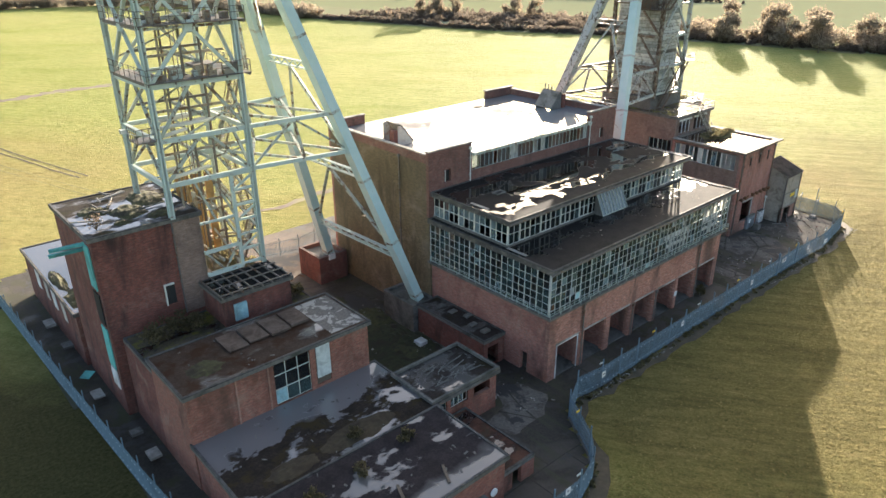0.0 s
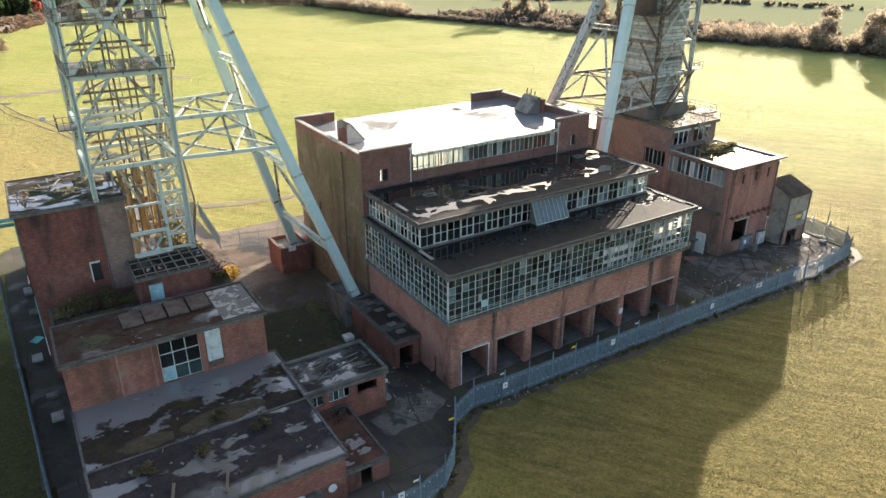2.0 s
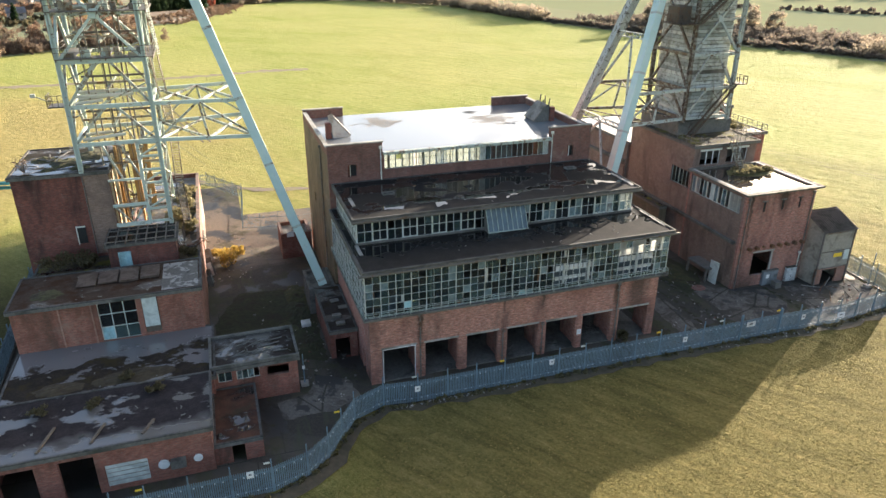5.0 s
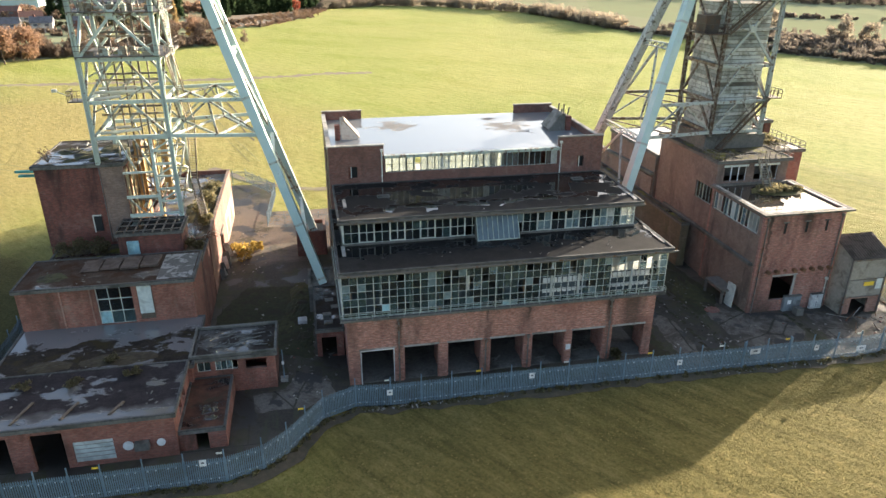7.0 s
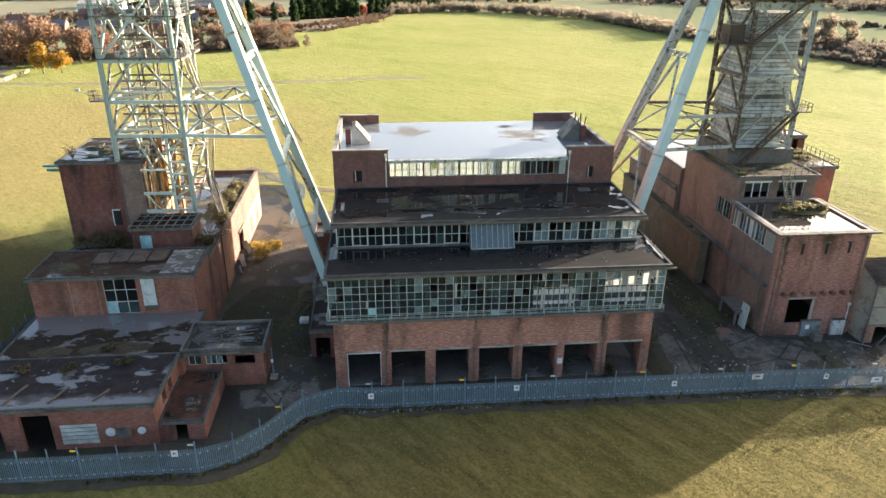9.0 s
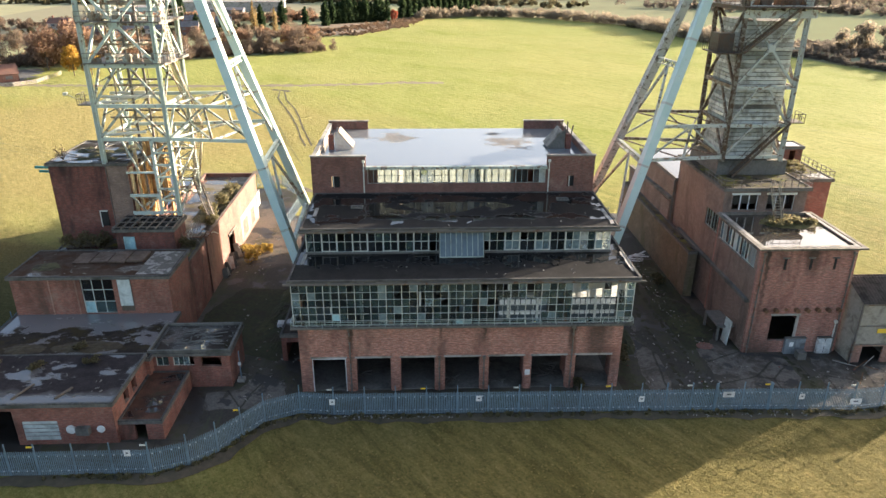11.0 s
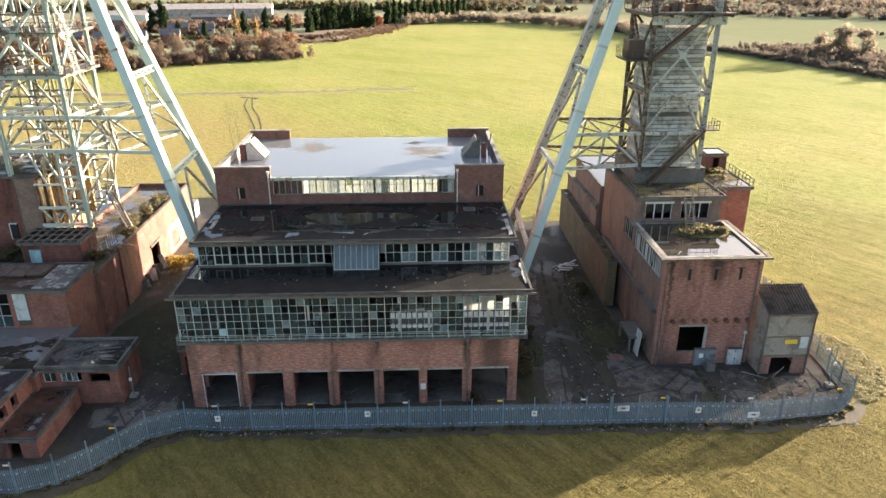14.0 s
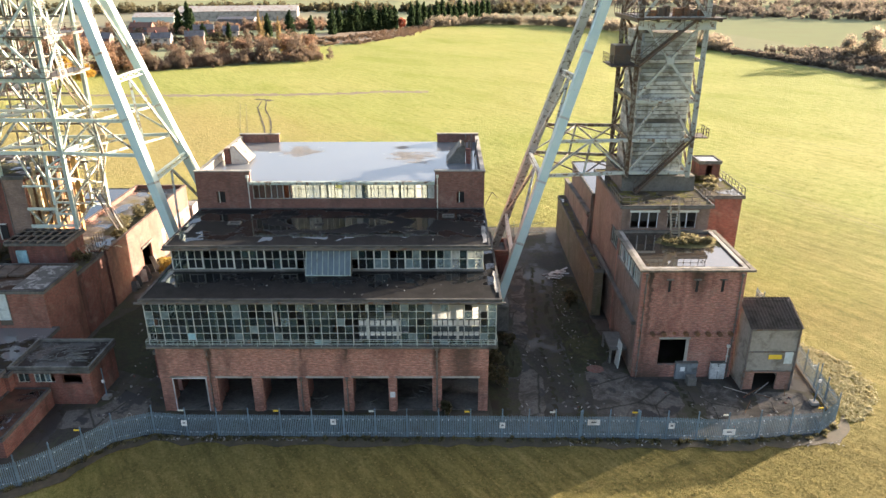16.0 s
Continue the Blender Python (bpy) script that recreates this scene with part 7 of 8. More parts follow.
MOSS_BROWN = worn("brown_roof_moss", (0.035, 0.026, 0.013), (0.065, 0.048, 0.024), (0.03, 0.02, 0.01), 0.7, 2.5, 0.95, 0.8)
MOSS_DEEP = worn("deep_roof_moss", (0.03, 0.032, 0.011), (0.07, 0.066, 0.022), (0.025, 0.02, 0.01), 0.7, 2.5, 0.95, 0.8)
for i, (x, y, z, rx, ry, h) in enumerate(((15.7, 62.8, 17.32, 1.3, 1.5, 0.3), (18.0, 61.0, 17.32, 1.5, 2.0, 0.35), (16.8, 58.6, 17.32, 0.9, 0.7, 0.2), (19.8, 58.6, 17.32, 1.0, 1.0, 0.3), (20.4, 63.5, 17.32, 1.5, 2.6, 0.3), (14.9, 71.0, 6.02, 1.6, 2.8, 0.5), (17.6, 70.0, 6.02, 2.0, 2.0, 0.4), (14.0, 76.5, 6.02, 0.7, 3.2, 0.3), (24.6, 36.4, 4.62, 3.6, 1.3, 0.16), (18.6, 36.2, 4.62, 2.2, 1.0, 0.16), (28.2, 68.0, 7.22, 1.9, 4.2, 0.4), (28.6, 76.5, 7.22, 1.5, 4.0, 0.35), (17.0, 45.8, 9.02, 1.6, 1.2, 0.14), (40.6, 56.0, 0.06, 1.6, 3.0, 0.3), (38.6, 47.0, 0.06, 1.6, 3.4, 0.22), (87.8, 47.8, 0.06, 2.2, 4.2, 0.3), (88.4, 60.5, 0.06, 1.6, 3.4, 0.4))):
    moss_hump(x, y, z, rx, ry, h, MOSS_BROWN if 4 < z < 5 else MOSS_DEEP, "low hump of dark moss and dirt" if z < 1 else "hump of dark moss growing on a flat roof", i + 1)


GOLD_BUSH = leaf_mat("golden_bush_leaves", (0.25, 0.17, 0.04), (0.36, 0.25, 0.06), (0.45, 0.32, 0.10))
DRY = leaf_mat("dry_stalks", (0.12, 0.108, 0.055), (0.17, 0.15, 0.08), (0.24, 0.215, 0.135))
STRAW = leaf_mat("straw_stalks", (0.2, 0.182, 0.095), (0.32, 0.292, 0.165), (0.48, 0.445, 0.3))
for i, (x, y, r, h) in enumerate(((33.6, 67.6, 1.9, 2.2), (32.4, 70.2, 1.3, 1.6), (34.6, 70.6, 1.0, 1.2))):
    bush(x, y, 0.05, r, h, GOLD_BUSH, "golden autumn bush in the sunlit yard", 200 + i, 700)
for i, (x, y, z, r, h) in enumerate(((28.2, 67.0, 7.2, 1.7, 1.6), (28.9, 71.0, 7.2, 1.5, 1.8), (29.2, 75.4, 7.2, 1.4, 1.9), (29.0, 63.2, 7.2, 1.3, 1.2), (16.4, 53.8, 7.8, 1.9, 1.9), (19.3, 54.0, 7.8, 1.6, 1.5), (29.4, 53.6, 7.8, 1.0, 1.3))):
    bush(x, y, z, r, h, DRY if i <= 3 else SCRUB, "scrubby bush growing on a flat roof", 220 + i, 600)
for i, (x, y, r, h) in enumerate(((77.7, 39.5, 1.2, 2.2), (77.6, 43.0, 1.3, 2.0), (72.2, 35.0 - 0.6, 0.6, 1.5), (79.0, 47.5, 1.1, 1.4), (88.0, 58.0, 1.3, 1.5))):
    bush(x, y, 0.05, r, h, SCRUB, "dark ivy-like scrub against the wall", 240 + i, 520)
bush(14.6, 58.4, 17.32, 0.9, 1.9, TWIGS, "bare twiggy shrub on the shaft house roof", 251, 160, 0.07)
for i, (x, y, z) in enumerate(((26.3, 33.1, 4.92), (21.8, 32.3, 4.92), (17.9, 32.3, 4.92), (24.0, 36.2, 4.62))):
    bush(x, y, z, 0.8, 0.55, SCRUB, "withered shrub rooted in a wet roof", 252 + i, 260, 0.09)
for i, (x, y, z, r) in enumerate(((96.6, 47.9, 12.3, 1.5), (98.4, 48.3, 12.3, 1.4), (100.0, 48.0, 12.3, 1.2), (103.6, 58.6, 15.05, 1.3), (104.8, 61.2, 15.05, 1.4), (103.2, 62.8, 15.05, 1.2))):
    bush(x, y, z, r, 0.75, DRY, "tuft of dead grass and moss on a flooded roof", 260 + i, 500)


def tuft_field(name, cells, mt, label, seed, size=0.16):
    rng = np.random.default_rng(seed)
    cs, rs, ns = [], [], []
    for (x, y, r, h) in cells:
        cs.append((x, y, ground_z(x, y) + h * 0.4))
        rs.append((r, r, h * 0.6))
        ns.append(60)
    ob = new(name, leaf_mesh(name, *leaves(rng, cs, rs, ns, size), mt))
    return tagged(ob, label, "grass", "", "stuff")


tuft_field("rough_grass", [(x, y, rnd.uniform(0.25, 0.6), rnd.uniform(0.04, 0.15)) for x, y in ((rnd.uniform(110.4, 116.4), rnd.uniform(33.6, 49)) for _ in range(1000)) if x < 110.9 + 0.9 * min(y - 32.5, 50 - y) and rnd.random() > ((x - 110.4) / 6.2) ** 2], STRAW, "heap of rough dead grass and spoil outside the fence", 300, 0.06)
line = [(25.8, 22.95), (34.7, 22.95), (37.45, 23.85), (39.35, 25.6), (42.4, 30.1), (45.4, 31.6), (48.6, 31.2), (77.4, 31.0), (97.6, 30.5), (106.6, 31.6), (109.1, 33.6)]
cells = []
for (ax, ay), (bx, by) in zip(line, line[1:]):
    for _ in range(int(math.dist((ax, ay), (bx, by)) * 2.4)):
        f = rnd.random()
        cells.append((ax + (bx - ax) * f + rnd.uniform(-0.2, 0.2), ay + (by - ay) * f - rnd.uniform(0.15, 0.7), rnd.uniform(0.12, 0.3), rnd.uniform(0.12, 0.35)))
tuft_field("fence_grass", cells, DRY, "dead grass along the foot of the fence", 301, 0.09)


# short turf standing on the near meadow
def turf():
    rng = np.random.default_rng(411)
    n = 30000
    x, y = rng.uniform(22, 128, n), rng.uniform(-2, 30.4, n)
    keep = (y < 22.0) | (x > 49) | (y < 0.9 * (x - 13) - 3)
    x, y = x[keep], y[keep]
    n = len(x)
    a, w, h = rng.uniform(0, 6.28, n), rng.uniform(0.04, 0.13, n), rng.uniform(0.01, 0.028, n)
    lean = rng.normal(0, 0.09, (n, 2))
    z = np.array([ground_z(u, v) for u, v in zip(x, y)]) + 0.005
    dx, dy = np.cos(a) * w, np.sin(a) * w
    quad = np.stack([np.stack([x - dx, y - dy, z], 1), np.stack([x + dx, y + dy, z], 1), np.stack([x + dx * 0.6 + lean[:, 0], y + dy * 0.6 + lean[:, 1], z + h], 1), np.stack([x - dx * 0.7 + lean[:, 0], y - dy * 0.7 + lean[:, 1], z + h * 0.8], 1)], 1)
    ob = new("meadow_turf", leaf_mesh("meadow_turf", quad.reshape(-1, 3), np.arange(4 * n).reshape(-1, 4), leaf_mat("turf_blades", (0.13, 0.12, 0.04), (0.22, 0.185, 0.068), (0.34, 0.27, 0.11))))
    return tagged(ob, "short tufts of dry and green meadow turf", "grass", "", "stuff")


turf()

# a bank of moss on the back half of the flooded roof
bm = bmnew()
n = 26
g = [[bm.verts.new((94.2 + 7.4 * i / n, 46.6 + 3.9 * j / 10, 12.24 + 0.34 * max(0.0, 1.05 - (i / n * 2 - 1.15) ** 2 - (j / 5 - 1) ** 2 * 0.9) + 0.14 * noise.noise((i * 0.45, j * 0.6, 3.1)))) for j in range(11)] for i in range(n + 1)]
for i in range(n):
    for j in range(10):
        bm.faces.new((g[i][j], g[i + 1][j], g[i + 1][j + 1], g[i][j + 1]))
MOSS_GOLD = worn("golden_moss", (0.10, 0.085, 0.03), (0.19, 0.155, 0.055), (0.06, 0.06, 0.018), 0.6, 2.5, 0.95, 0.8)
tagged(part("moss_bank", bm, MOSS_GOLD), "bank of moss and mud across the flooded roof", "moss", "", "stuff")

# ---- details: engine house and hut ----
STEEL_GREY = worn("grey_enamel", (0.16, 0.18, 0.19), (0.22, 0.24, 0.25), (0.10, 0.10, 0.10), 0.8)
PEELED = worn("peeling_white_paint", (0.42, 0.43, 0.42), (0.58, 0.59, 0.58), (0.16, 0.13, 0.11), 0.9)
for i in range(8):
    x = 93.3 + i * 1.13
    bm = bmnew()
    tube(bm, (x, 40.55 if i not in (2,) else 40.85, 5.3), (x, 41.1, 5.3), 0.24 if i != 2 else 0.16, 12)
    part("pipe_stub", bm, RUST, winder, "rusty cut-off pipe stub")
# the recesses are not cut: black strips stand for their shade
for x in (94.45, 97.15, 99.7):
    part("slot", box(bmnew(), x - 0.12, 40.93, 9.95, x + 0.12, 40.997, 11.2), SHADE_BLACK, winder, "black strip standing for the shade in a narrow recess")
    part("slot_head", box(bmnew(), x - 0.35, 40.9, 11.2, x + 0.35, 40.996, 11.34), CONC_DARK, winder)
bm = bmnew()
box(bm, 94.1, 40.9, 4.6, 97.3, 41.05, 4.78)
box(bm, 96.9, 40.92, 1.6, 97.18, 41.05, 4.6)
part("window_frame", bm, CONCRETE, winder, "broken pale window surround")
for x in (92.1, 101.5):
    pipe(winder, x, 40.88, 0.05, 11.9, STEEL_DARK, 0.08)
pipe(winder, 101.2, 40.75, 0.05, 4.0, CREAM, 0.06)
for x0, x1, z1, mt in ((96.1, 98.3, 1.95, STEEL_GREY), (99.7, 101.2, 1.95, PEELED)):
    o = thing("cabinet", ((x0 + x1) / 2, 40.4, 0.06), "grey steel kiosk against the engine house" if mt is STEEL_GREY else "white peeling door panel against the engine house", "cabinet")
    part("body", box(bmnew(), x0, 40.6, 0.06, x1, 40.95, z1), mt, o)
    part("door_seam", box(bmnew(), (x0 + x1) / 2 - 0.03, 40.58, 0.15, (x0 + x1) / 2 + 0.03, 40.597, z1 - 0.08), SLATE, o)
    part("lid", box(bmnew(), x0 - 0.05, 40.55, z1, x1 + 0.05, 40.97, z1 + 0.07), CONC_DARK, o)
    part("notice", box(bmnew(), x0 + 0.45, 40.57, 1.0, x0 + 0.9, 40.597, 1.5), WHITE, o)
loose("sack", box(bmnew(), 97.0, 39.3, 0.06, 97.9, 40.1, 0.95), CONC_DARK, "grey tarpaulin bundle beside the kiosk", "bundle")
# strip window high on the side wall
window_wall("window_11", "y", 41.95, 51.15, 9.6, 11.8, 91.98, 13, 1, CREAM, [(FROSTED, 0.3), (GLASS_PALE, 0.25), (PALE_PANE, 0.06)], 0.08, 3, "strip window with peeling white frames", 51)
window_wall("window_13", "y", 52.05, 55.75, 9.6, 11.8, 92.12, 5, 1, MINT_FRAME, [(DARK_GLASS, 0.5), (GLASS_PALE, 0.2)], 0.08, 3, "dark strip window further along the side wall", 52)
part("window_back", box(bmnew(), 93.2, 41.5, 9.3, 93.3, 51.2, 11.95), CONC_DARK, winder)
# sloping string of old conveyor marks and its ledge
bm = bmnew()
beam(bm, (91.5, 41.6, 6.05), (91.5, 62.5, 6.3), 0.4, 0.34)
part("ledge", bm, CONC_DARK, winder, "stained sloping ledge on the side wall")
bm = bmnew()
box(bm, 89.9, 43.6, 1.7, 91.68, 47.4, 1.9)
box(bm, 89.9, 43.6, 0.06, 90.1, 43.9, 1.7)
box(bm, 89.9, 47.1, 0.06, 90.1, 47.4, 1.7)
part("porch", bm, CONC_DARK, winder, "collapsed concrete porch")
part("door_leaf", beam(bmnew(), (90.6, 43.2, 0.1), (90.9, 43.4, 2.9), 1.5, 0.08, (1, 0, 0)), PALE_PANE, winder, "pale sheet leaning at the porch")
# ladder and rails on the roofs
part("roof_ladder", stair(bmnew(), (97.0, 48.4, 12.35), (97.4, 51.2, 15.6), 0.9, (1, 0, 0)), CAGE, upper, "rusty steel roof ladder")
part("handrail", rail(bmnew(), [(91.6, 57, 15.42), (91.6, 51.3, 15.42), (93.5, 51.3, 15.42)], 1.0, 0.9), STEEL_DARK, upper)
part("handrail", rail(bmnew(), [(98.5, 51.3, 15.42), (101.8, 51.3, 15.42), (101.8, 56, 15.42)], 1.0, 0.9), STEEL_DARK, upper)
part("handrail", rail(bmnew(), [(102.1, 56.05, 15.02), (107.1, 56.05, 15.02), (107.1, 66, 15.02)], 1.0, 1.0), STEEL_DARK, side_tower)
for x0, x1 in ((92.9, 95.9), (97.0, 100.2)):
    part("window_head", box(bmnew(), x0 - 0.15, 51.5, 14.6, x1 + 0.15, 51.61, 14.85), CREAM, upper, "flaking white window head")
    k = int((x1 - x0) / 0.9)
    for i in range(k + 1):
        x = x0 + (x1 - x0) * i / k
        part("window_bar", box(bmnew(), x - 0.05, 51.7, 12.75, x + 0.05, 51.8, 14.6), WHITE, upper, "white window bar")
o = block("roof_cabin", 104.0, 63.0, 106.6, 65.8, 17.3, BRICK_DARK, "small cabin on the side tower roof", FLOOD, z0=15.02, holes=[(104.9, 105.7, 15.1, 16.8)], over=0.15)
for i in range(12):
    a = 0.5 + 0.9 * math.sin(i * 2.3)
    x, y = 86.6 + 0.17 * i, 66.4 + 0.8 * math.cos(i * 1.7)
    loose("pallet_slat", beam(bmnew(), (x - math.cos(a), y - math.sin(a), 0.12 + 0.05 * i), (x + math.cos(a), y + math.sin(a), 0.2 + 0.055 * i), 0.28, 0.05), WHITE if i % 3 else CONCRETE, "white plank in a dumped pile", "plank", "dumped planks")
# the panelled hut
hut = thing("hut", (104.5, 41.6, 0), "two-storey grey panelled hut with corrugated mono-pitch roof", "hut")
HX0, HX1, HY0, HY1 = 102.2, 107.0, 38.6, 42.0
ZF, ZB = 7.15, 8.65
part("wall", holed(bmnew(), "x", HX0, HX1, 2.3, ZF, HY0, HY0 + 0.12, []), BOARD, hut)
part("wall", holed(bmnew(), "x", HX0, HX1, 0, 2.3, HY0 + 0.1, HY0 + 0.3, [(103.3, 105.6, -0.1, 2.0)]), BRICK_PALE, hut)
part("wall", box(bmnew(), HX0, HY1 - 0.12, 0, HX1, HY1, ZB), BOARD, hut)
for x in (HX0, HX1 - 0.12):
    bm = bmnew()
    v = [bm.verts.new((xx, y, z)) for xx in (x, x + 0.12) for y, z in ((HY0 + 0.12, 0), (HY1 - 0.12, 0), (HY1 - 0.12, ZB), (HY0 + 0.12, ZF))]
    for f in ((0, 1, 2, 3), (7, 6, 5, 4), (0, 4, 5, 1), (1, 5, 6, 2), (2, 6, 7, 3), (3, 7, 4, 0)):
        bm.faces.new([v[i] for i in f])
    part("side_wall", bm, BOARD, hut, "dull grey side wall")
bm = bmnew()
n = 32
tp = [[bm.verts.new((HX0 - 0.2 + (HX1 - HX0 + 0.4) * i / n, y, z + (0.016 if i % 2 else -0.016))) for i in range(n + 1)] for y, z in ((HY0 - 0.25, ZF + 0.03), (HY1 + 0.2, ZB + 0.12))]
for i in range(n):
    bm.faces.new((tp[0][i], tp[0][i + 1], tp[1][i + 1], tp[1][i]))
bmesh.ops.solidify(bm, geom=bm.faces[:], thickness=0.04)
part("roof", bm, FELT_DRY, hut, "dark corrugated roof sheet")
for z in (2.3, 4.5, 6.95):
    part("rail", box(bmnew(), HX0 - 0.04, HY0 - 0.07, z - 0.06, HX1 + 0.04, HY0 - 0.003, z + 0.06), STEEL_DARK, hut)
for x in (HX0, HX1):
    part("corner_post", box(bmnew(), x - 0.07, HY0 - 0.1, 0, x + 0.07, HY0 + 0.08, ZF), STEEL_DARK, hut)
part("sign", box(bmnew(), 104.3, HY0 - 0.11, 3.7, 105.6, HY0 - 0.08, 4.2), YELLOW, hut, "faded yellow panel")
part("window", box(bmnew(), 105.9, HY0 - 0.1, 3.2, 106.7, HY0 - 0.075, 4.5), PALE_PANE, hut)
bm = bmnew()
for i in range(8):
    x, y, a = rnd.uniform(100.5, 107), rnd.uniform(34.5, 37.8), rnd.uniform(0, 3.1)
    l = rnd.uniform(1.0, 3.2)
    loose("scrap_bar", beam(bmnew(), (x, y, 0.12), (x + math.cos(a) * l, y + math.sin(a) * l * 0.7, 0.2 + rnd.random() * 0.7), 0.06, 0.06), rnd.choice((CONCRETE, RUST, STEEL_DARK)), "bent scrap metal bar lying in the yard", "scrap metal", "scrap bars")
bm.free()
for i in range(70):
    x, y = (rnd.uniform(78, 108), rnd.uniform(32, 40)) if i % 2 else (rnd.uniform(35.2, 44), rnd.uniform(33, 60))
    if 91 < x < 107.5 and y > 38 or (x < 38.6 and y < 41) or (x > 42 and y > 40):
        continue
    s = rnd.uniform(0.08, 0.22)
    bm = bmnew()
    bmesh.ops.create_icosphere(bm, subdivisions=1, radius=s)
    for v in bm.verts:
        v.co *= rnd.uniform(0.6, 1.1)
        v.co.z *= 0.6
    st = loose("stone", bm, rnd.choice((CONCRETE, CONC_DARK, BRICK_DARK)), "broken stone lying on the yard", "stone", "yard rubble")
    st.matrix_basis = Matrix.Translation((x, y, ground_z(x, y) + 0.05 + s * 0.3))

# ---- details: yard surfaces ----
def slab_mat():
    m, nt, b = nodes_of("worn_slab", 0.8)
    p = place(nt)
    grain = noise_at(nt, p, 4.0, 8, 0.75)
    col = mix(nt, grey(nt, grain, 0.35, 0.65), (0.10, 0.09, 0.076), (0.175, 0.158, 0.134))
    col = mix(nt, grey(nt, noise_at(nt, p, 0.45, 8, 0.72, 0.6), 0.45, 0.58, 0.0, 0.85), col, (0.05, 0.043, 0.034))
    warp = mix(nt, 0.35, p, node(nt, "ShaderNodeTexNoise", Vector=p, Scale=0.4, Detail=4.0).outputs["Color"], "ADD")
    v = node(nt, "ShaderNodeTexVoronoi", Vector=warp, Scale=0.16)
    v.feature = "DISTANCE_TO_EDGE"
    col = mix(nt, grey(nt, v.outputs["Distance"], 0.0, 0.018, 0.85, 0.0), col, (0.02, 0.02, 0.012))
    wet = grey(nt, noise_at(nt, p, 0.28, 6, 0.6), 0.55, 0.58)
    col = mix(nt, wet, col, (0.045, 0.042, 0.04))
    nt.links.new(col, b.inputs["Base Color"])
    nt.links.new(grey(nt, wet, 0, 1, 0.9, 0.7), b.inputs["Roughness"])
    b.inputs["Specular IOR Level"].default_value = 0.25
    bump(nt, b, grain, 0.5, 0.03)
    return m


SLAB = slab_mat()
MOSS = worn("yard_moss", (0.022, 0.024, 0.009), (0.045, 0.046, 0.016), (0.03, 0.022, 0.012), 0.5, 2.5, 0.95, 0.8)


BANK_EARTH = worn("bracken_litter", (0.16, 0.115, 0.075), (0.24, 0.175, 0.12), (0.13, 0.12, 0.06), 0.08, 0.6)


def plate(name, pts_, z, mt, label, seed):
    """A thin irregular slab on the yard with ragged edges."""
    rr = random.Random(seed)
    ring_ = []
    for (ax, ay), (bx, by) in zip(pts_, [*pts_[1:], pts_[0]]):
        n = max(2, int(math.dist((ax, ay), (bx, by)) / 0.7))
        ring_ += [(ax + (bx - ax) * i / n + rr.uniform(-0.18, 0.18), ay + (by - ay) * i / n + rr.uniform(-0.18, 0.18)) for i in range(n)]
    bm = bmnew()
    bm.faces.new([bm.verts.new((x, y, z + ground_z(x, y))) for x, y in ring_])
    bmesh.ops.triangulate(bm, faces=bm.faces[:])
    return tagged(part(name, bm, mt), label, "yard", "", "structure")


plate("ground_slab", [(86.8, 31.7), (92.2, 31.7), (95.8, 36.0), (95.6, 40.4), (91.6, 40.9), (88.8, 46.6), (87.0, 44.0)], 0.085, SLAB, "worn pale concrete slab in the yard", 1)
plate("ground_slab", [(97.0, 33.0), (101.0, 32.2), (101.6, 39.6), (98.6, 40.0)], 0.085, SLAB, "worn pale concrete slab in the yard", 2)
plate("ground_slab", [(102.4, 32.6), (107.6, 33.8), (108.2, 37.8), (103.2, 38.2)], 0.085, SLAB, "worn pale concrete slab in the yard", 3)
plate("ground_slab", [(79.2, 31.7), (81.6, 31.7), (82.4, 40.5), (80.8, 44.5), (79.8, 40.0)], 0.085, SLAB, "worn pale concrete slab in the yard", 4)
plate("ground_slab", [(80.0, 48.0), (81.6, 45.8), (82.2, 56.0), (83.4, 70.0), (81.6, 70.0), (80.4, 57.0)], 0.085, SLAB, "worn pale concrete strip between the buildings", 5)
plate("ground_slab", [(36.4, 31.2), (40.8, 31.6), (43.6, 33.6), (43.2, 36.6), (40.0, 37.8), (39.2, 35.0), (36.2, 34.0)], 0.09, SLAB, "worn wet concrete apron by the baths", 6)
plate("ground_earth", [(105.2, 30.3), (107.2, 30.0), (109.0, 31.2), (110.2, 33.0), (110.4, 34.6), (109.5, 33.2), (107.0, 31.3)], 0.02, RUT, "bare trodden earth at the fence corner", 9)
plate("ground_bank", [(-22, 384), (-4, 379), (22, 393), (43, 436), (59, 505), (50, 516), (38, 482), (16, 466), (-4, 452), (-24, 440)], 0.3, BANK_EARTH, "brown bracken-covered bank below the conifers", 64)
for k, line in enumerate(([(82.9, 31.5), (83.3, 38), (82.9, 46), (83.2, 55), (84.6, 70)], [(84.8, 31.5), (85.5, 38), (85.3, 45), (84.9, 52), (85.6, 66)], [(96.2, 32.0), (96.3, 36), (95.9, 40.0)], [(78.2, 32.5), (78.3, 40), (78.4, 50)])):
    for (ax, ay), (bx, by) in zip(line, line[1:]):
        for i in range(6):
            f0 = (i + rnd.uniform(0, 0.4)) / 6
            f1 = f0 + rnd.uniform(0.06, 0.16)
            ox = rnd.uniform(-0.2, 0.2)
            p0 = (ax + (bx - ax) * f0 + ox, ay + (by - ay) * f0)
            p1 = (ax + (bx - ax) * f1 + ox, ay + (by - ay) * f1)
            plate("ground_moss", [(p0[0] - 0.25, p0[1]), (p0[0] + 0.25, p0[1] + 0.1), (p1[0] + 0.25, p1[1]), (p1[0] - 0.2, p1[1] + 0.1)], 0.1 + 0.004 * (i % 2), MOSS, "patch of moss in an old rail groove of the yard", 20 + i + 10 * k)
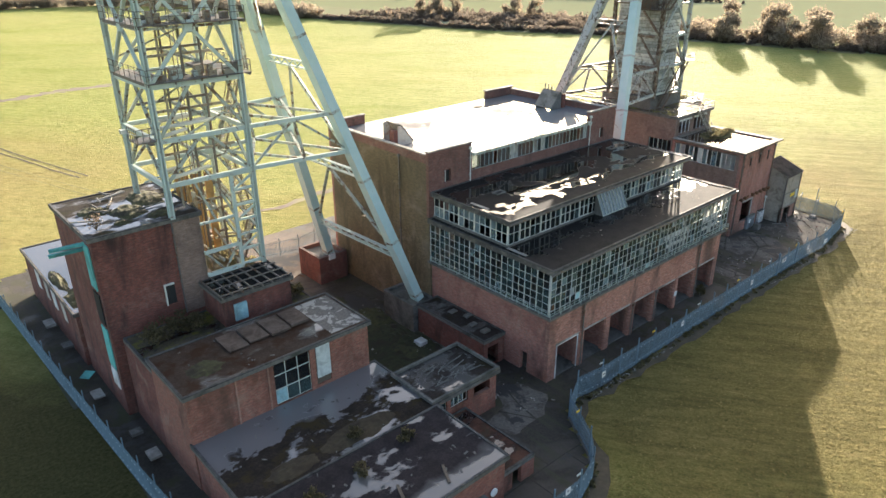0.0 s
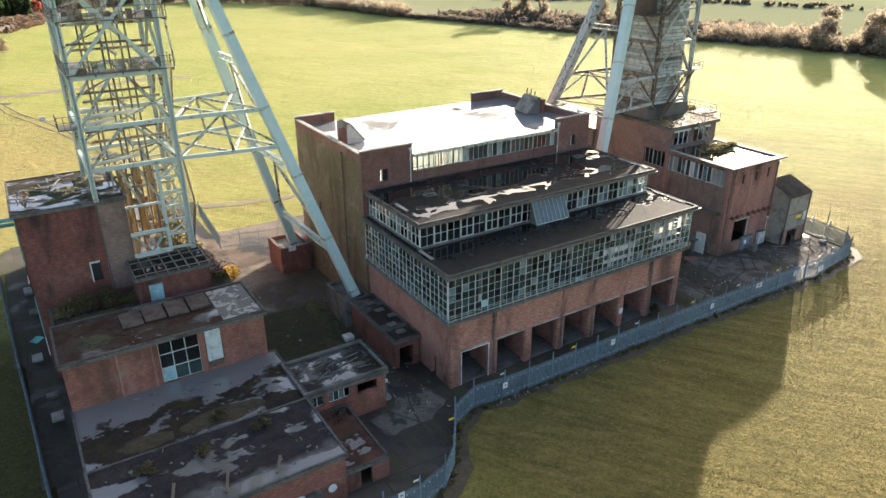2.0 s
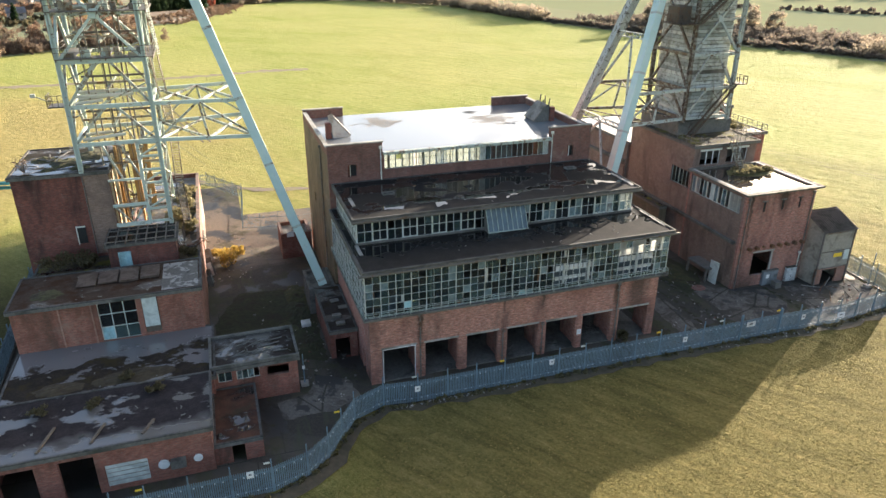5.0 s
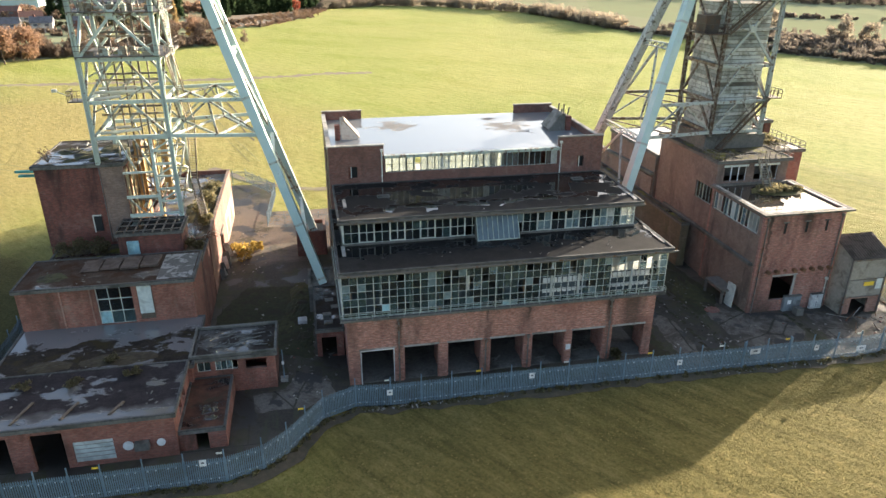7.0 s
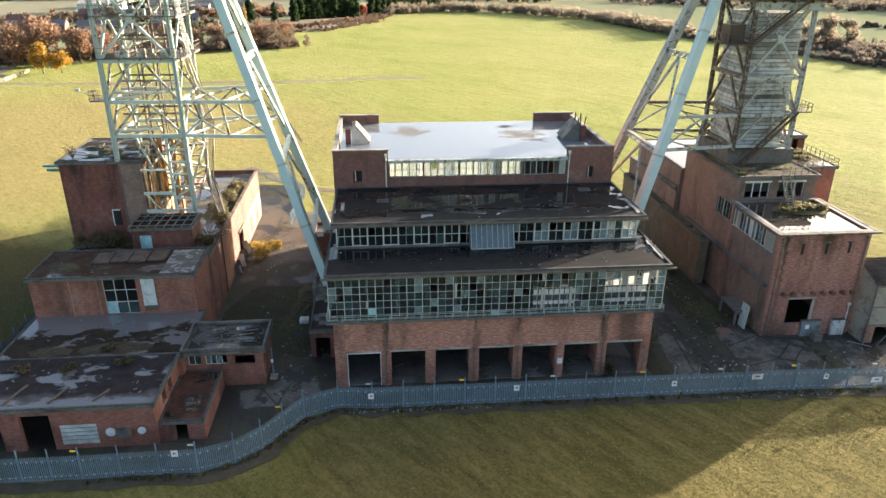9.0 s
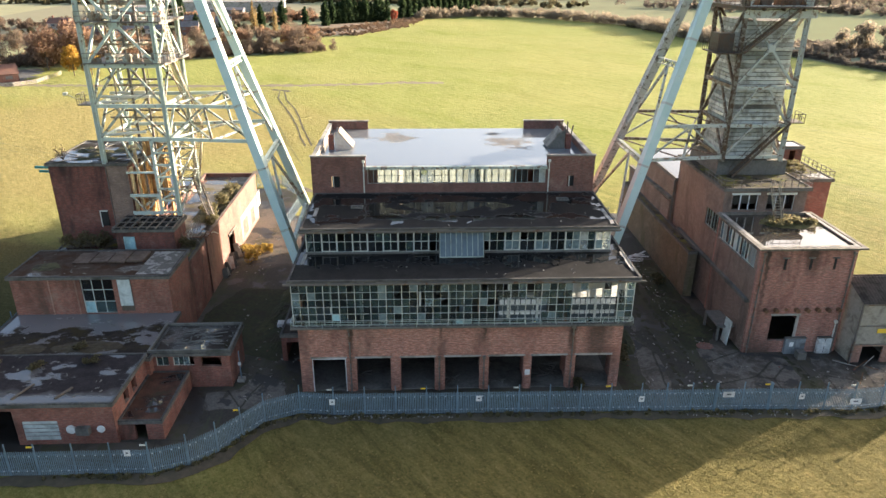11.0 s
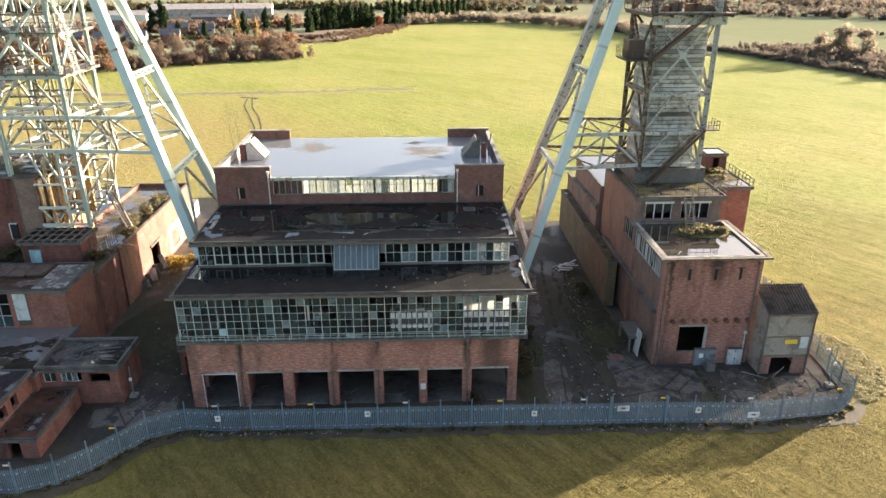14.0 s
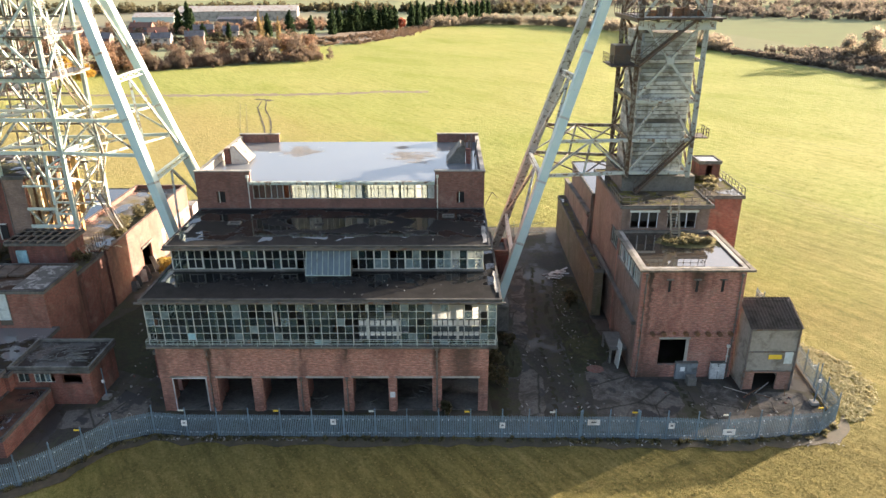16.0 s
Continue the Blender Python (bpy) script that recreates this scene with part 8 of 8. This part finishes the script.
plate("ground_moss", [(85.9, 41.6), (88.6, 42.2), (90.6, 46.0), (90.0, 54.5), (89.9, 66.0), (87.0, 67.0), (86.2, 58.0), (85.5, 49.0)], 0.092, MOSS, "dark mossy earth along the engine house", 61)
plate("ground_moss", [(76.6, 33.0), (78.2, 34.0), (79.0, 44.0), (79.4, 58.0), (77.0, 60.0), (76.7, 46.0)], 0.092, MOSS, "dark mossy earth along the powerhouse", 62)
plate("ground_moss", [(38.8, 41.2), (41.8, 40.2), (41.9, 50.0), (39.9, 58.0), (34.0, 58.5), (31.2, 52.0), (31.0, 44.0)], 0.092, MOSS, "dark mossy mud between the buildings", 63)
for k, (x, y, rx, ry, h) in enumerate(((87.9, 58.5, 2.0, 5.0, 0.5), (87.4, 51.5, 2.2, 3.4, 0.45), (79.4, 44.6, 1.2, 3.8, 0.5), (88.2, 42.5, 1.0, 0.8, 0.35), (40.2, 51.5, 1.5, 3.2, 0.4), (40.9, 44.2, 0.9, 2.2, 0.4))):
    bm = bmnew()
    n = 12
    g = [[bm.verts.new((x + rx * (2 * i / n - 1), y + ry * (2 * j / n - 1), 0.03 + ground_z(x, y) + h * max(0.0, 1 - (2 * i / n - 1) ** 2 - (2 * j / n - 1) ** 2) ** 0.7 * (0.6 + 0.8 * abs(noise.noise((i * 0.5, j * 0.5, k * 3.3)))))) for j in range(n + 1)] for i in range(n + 1)]
    for i in range(n):
        for j in range(n):
            bm.faces.new((g[i][j], g[i + 1][j], g[i + 1][j + 1], g[i][j + 1]))
    tagged(part("moss_mound", bm, BRICK_SUN_DIMMED if k == 3 else MOSS), "low mound of red brick rubble" if k == 3 else "low mossy mound of spoil on the yard", "mound", "yard mounds")


def litter(name, areas, count, mt, label, seed, size=0.14):
    """Scraps that nobody could count, strewn over areas (x0, y0, x1, y1, z)."""
    rr = random.Random(seed)
    bm = bmnew()
    for i in range(count):
        x0, y0, x1, y1, z = areas[i % len(areas)]
        x, y, a, l = rr.uniform(x0, x1), rr.uniform(y0, y1), rr.uniform(0, 3.14), size * rr.uniform(0.5, 2.2)
        z += ground_z(x, y) if z < 1 else 0.0
        beam(bm, (x, y, z), (x + math.cos(a) * l, y + math.sin(a) * l, z + rr.uniform(0, 0.08)), size * rr.uniform(0.3, 0.9), 0.03)
    return tagged(part(name, bm, mt), label, "litter", "", "stuff")


YARD_AREAS = ((79, 32, 91, 46, 0.12), (85.8, 46, 88.2, 66, 0.3), (39, 32, 44, 60, 0.14), (96, 32, 107, 38, 0.12), (31.5, 62, 36, 78, 0.12))
litter("litter", YARD_AREAS, 150, CONCRETE, "scattered pale scraps over the yard", 71, 0.15)
litter("litter", YARD_AREAS, 260, CONC_DARK, "scattered dark rubble over the yard", 72, 0.2)
litter("litter", ((46, 30.3, 60, 30.8, 0.1), (80, 29.6, 108, 30.4, 0.1)), 130, CONCRETE, "pale stones and scraps outside the fence", 73, 0.13)
ROOFS = ((46, 35.2, 76, 40.0, 12.24), (46, 40.8, 76, 51.0, 15.09))
litter("roof_litter", ROOFS, 26, CONCRETE, "pale scraps on the felt roofs", 74, 0.12)
litter("roof_litter", ((15, 27.2, 30.4, 34, 4.95), (15, 34.6, 30.6, 43, 4.65), (31.6, 36, 38, 40, 4.66), (15, 43.6, 30, 49.6, 9.05), (92.5, 52, 101.2, 56, 15.45)), 150, CONC_DARK, "dark scraps on the flat roofs", 75, 0.18)

# ---- details: fence signs, tags, gate, rear fence ----
for i, (x, y, z) in enumerate(((33.1, 23.0, 2.75), (48.5, 31.1, 1.6), (62.1, 31.0, 1.8), (77.4, 30.9, 1.5), (85.6, 30.8, 1.9), (92.6, 30.7, 1.6), (97.7, 30.4, 1.15))):
    w = 0.55 if i in (4, 6) else 0.26
    s = loose("fence_sign", box(bmnew(), x - w, y - 0.16, z - 0.3, x + w, y - 0.13, z + 0.3), WHITE, "white warning sign on the palisade fence", "sign", "fence signs")
    part("sign_print", box(bmnew(), x - w * 0.4, y - 0.167, z - 0.05, x + w * 0.4, y - 0.162, z + 0.1), SLATE, s)
pts = []
for (ax, ay), (bx, by) in zip(FENCE_LINE[5:], FENCE_LINE[6:]):
    n = max(1, round(math.dist((ax, ay), (bx, by)) / 2.75))
    pts += [(ax + (bx - ax) * i / n, ay + (by - ay) * i / n) for i in range(n)]
for i, (x, y) in enumerate(pts):
    if i % 3 == 0:
        z = ground_z(x, y)
        loose("tag", box(bmnew(), x - 0.55, y - 0.02, z + 2.72, x - 0.1, y + 0.04, z + 2.86), YELLOW if i % 2 else CREAM, "small yellow tag on the fence wire", "tag", "fence tags")
for x in (84.5, 89.7):
    loose("gate_post", beam(bmnew(), (x, 30.85, 0), (x, 30.85, 3.0), 0.2), GALV, "thick steel gate post in the fence", "gate post", "gate posts")


def mesh_fence(pts_):
    f = thing("fence", (*pts_[0], 0), "thin weldmesh fence behind the yard", "fence")
    for (ax, ay), (bx, by) in zip(pts_, pts_[1:]):
        n = max(1, round(math.dist((ax, ay), (bx, by)) / 2.75))
        for i in range(n):
            p0 = (ax + (bx - ax) * i / n, ay + (by - ay) * i / n)
            p1 = (ax + (bx - ax) * (i + 1) / n, ay + (by - ay) * (i + 1) / n)
            part("post", beam(bmnew(), (*p0, 0), (*p0, 2.6), 0.08), GALV, f)
            bm = bmnew()
            for k in range(14):
                q = (p0[0] + (p1[0] - p0[0]) * k / 14, p0[1] + (p1[1] - p0[1]) * k / 14)
                beam(bm, (*q, 0.1), (*q, 2.3), 0.035)
            beam(bm, (*p0, 0.5), (*p1, 0.5), 0.05)
            beam(bm, (*p0, 2.0), (*p1, 2.0), 0.05)
            part("panel", bm, GALV, f)["kind"] = "stuff"


mesh_fence([(26.6, 102.0), (31.2, 102.4), (36.6, 94.0), (35.8, 79.4), (43.5, 77.8), (60, 80.0), (78, 80.5), (88, 83.0)])
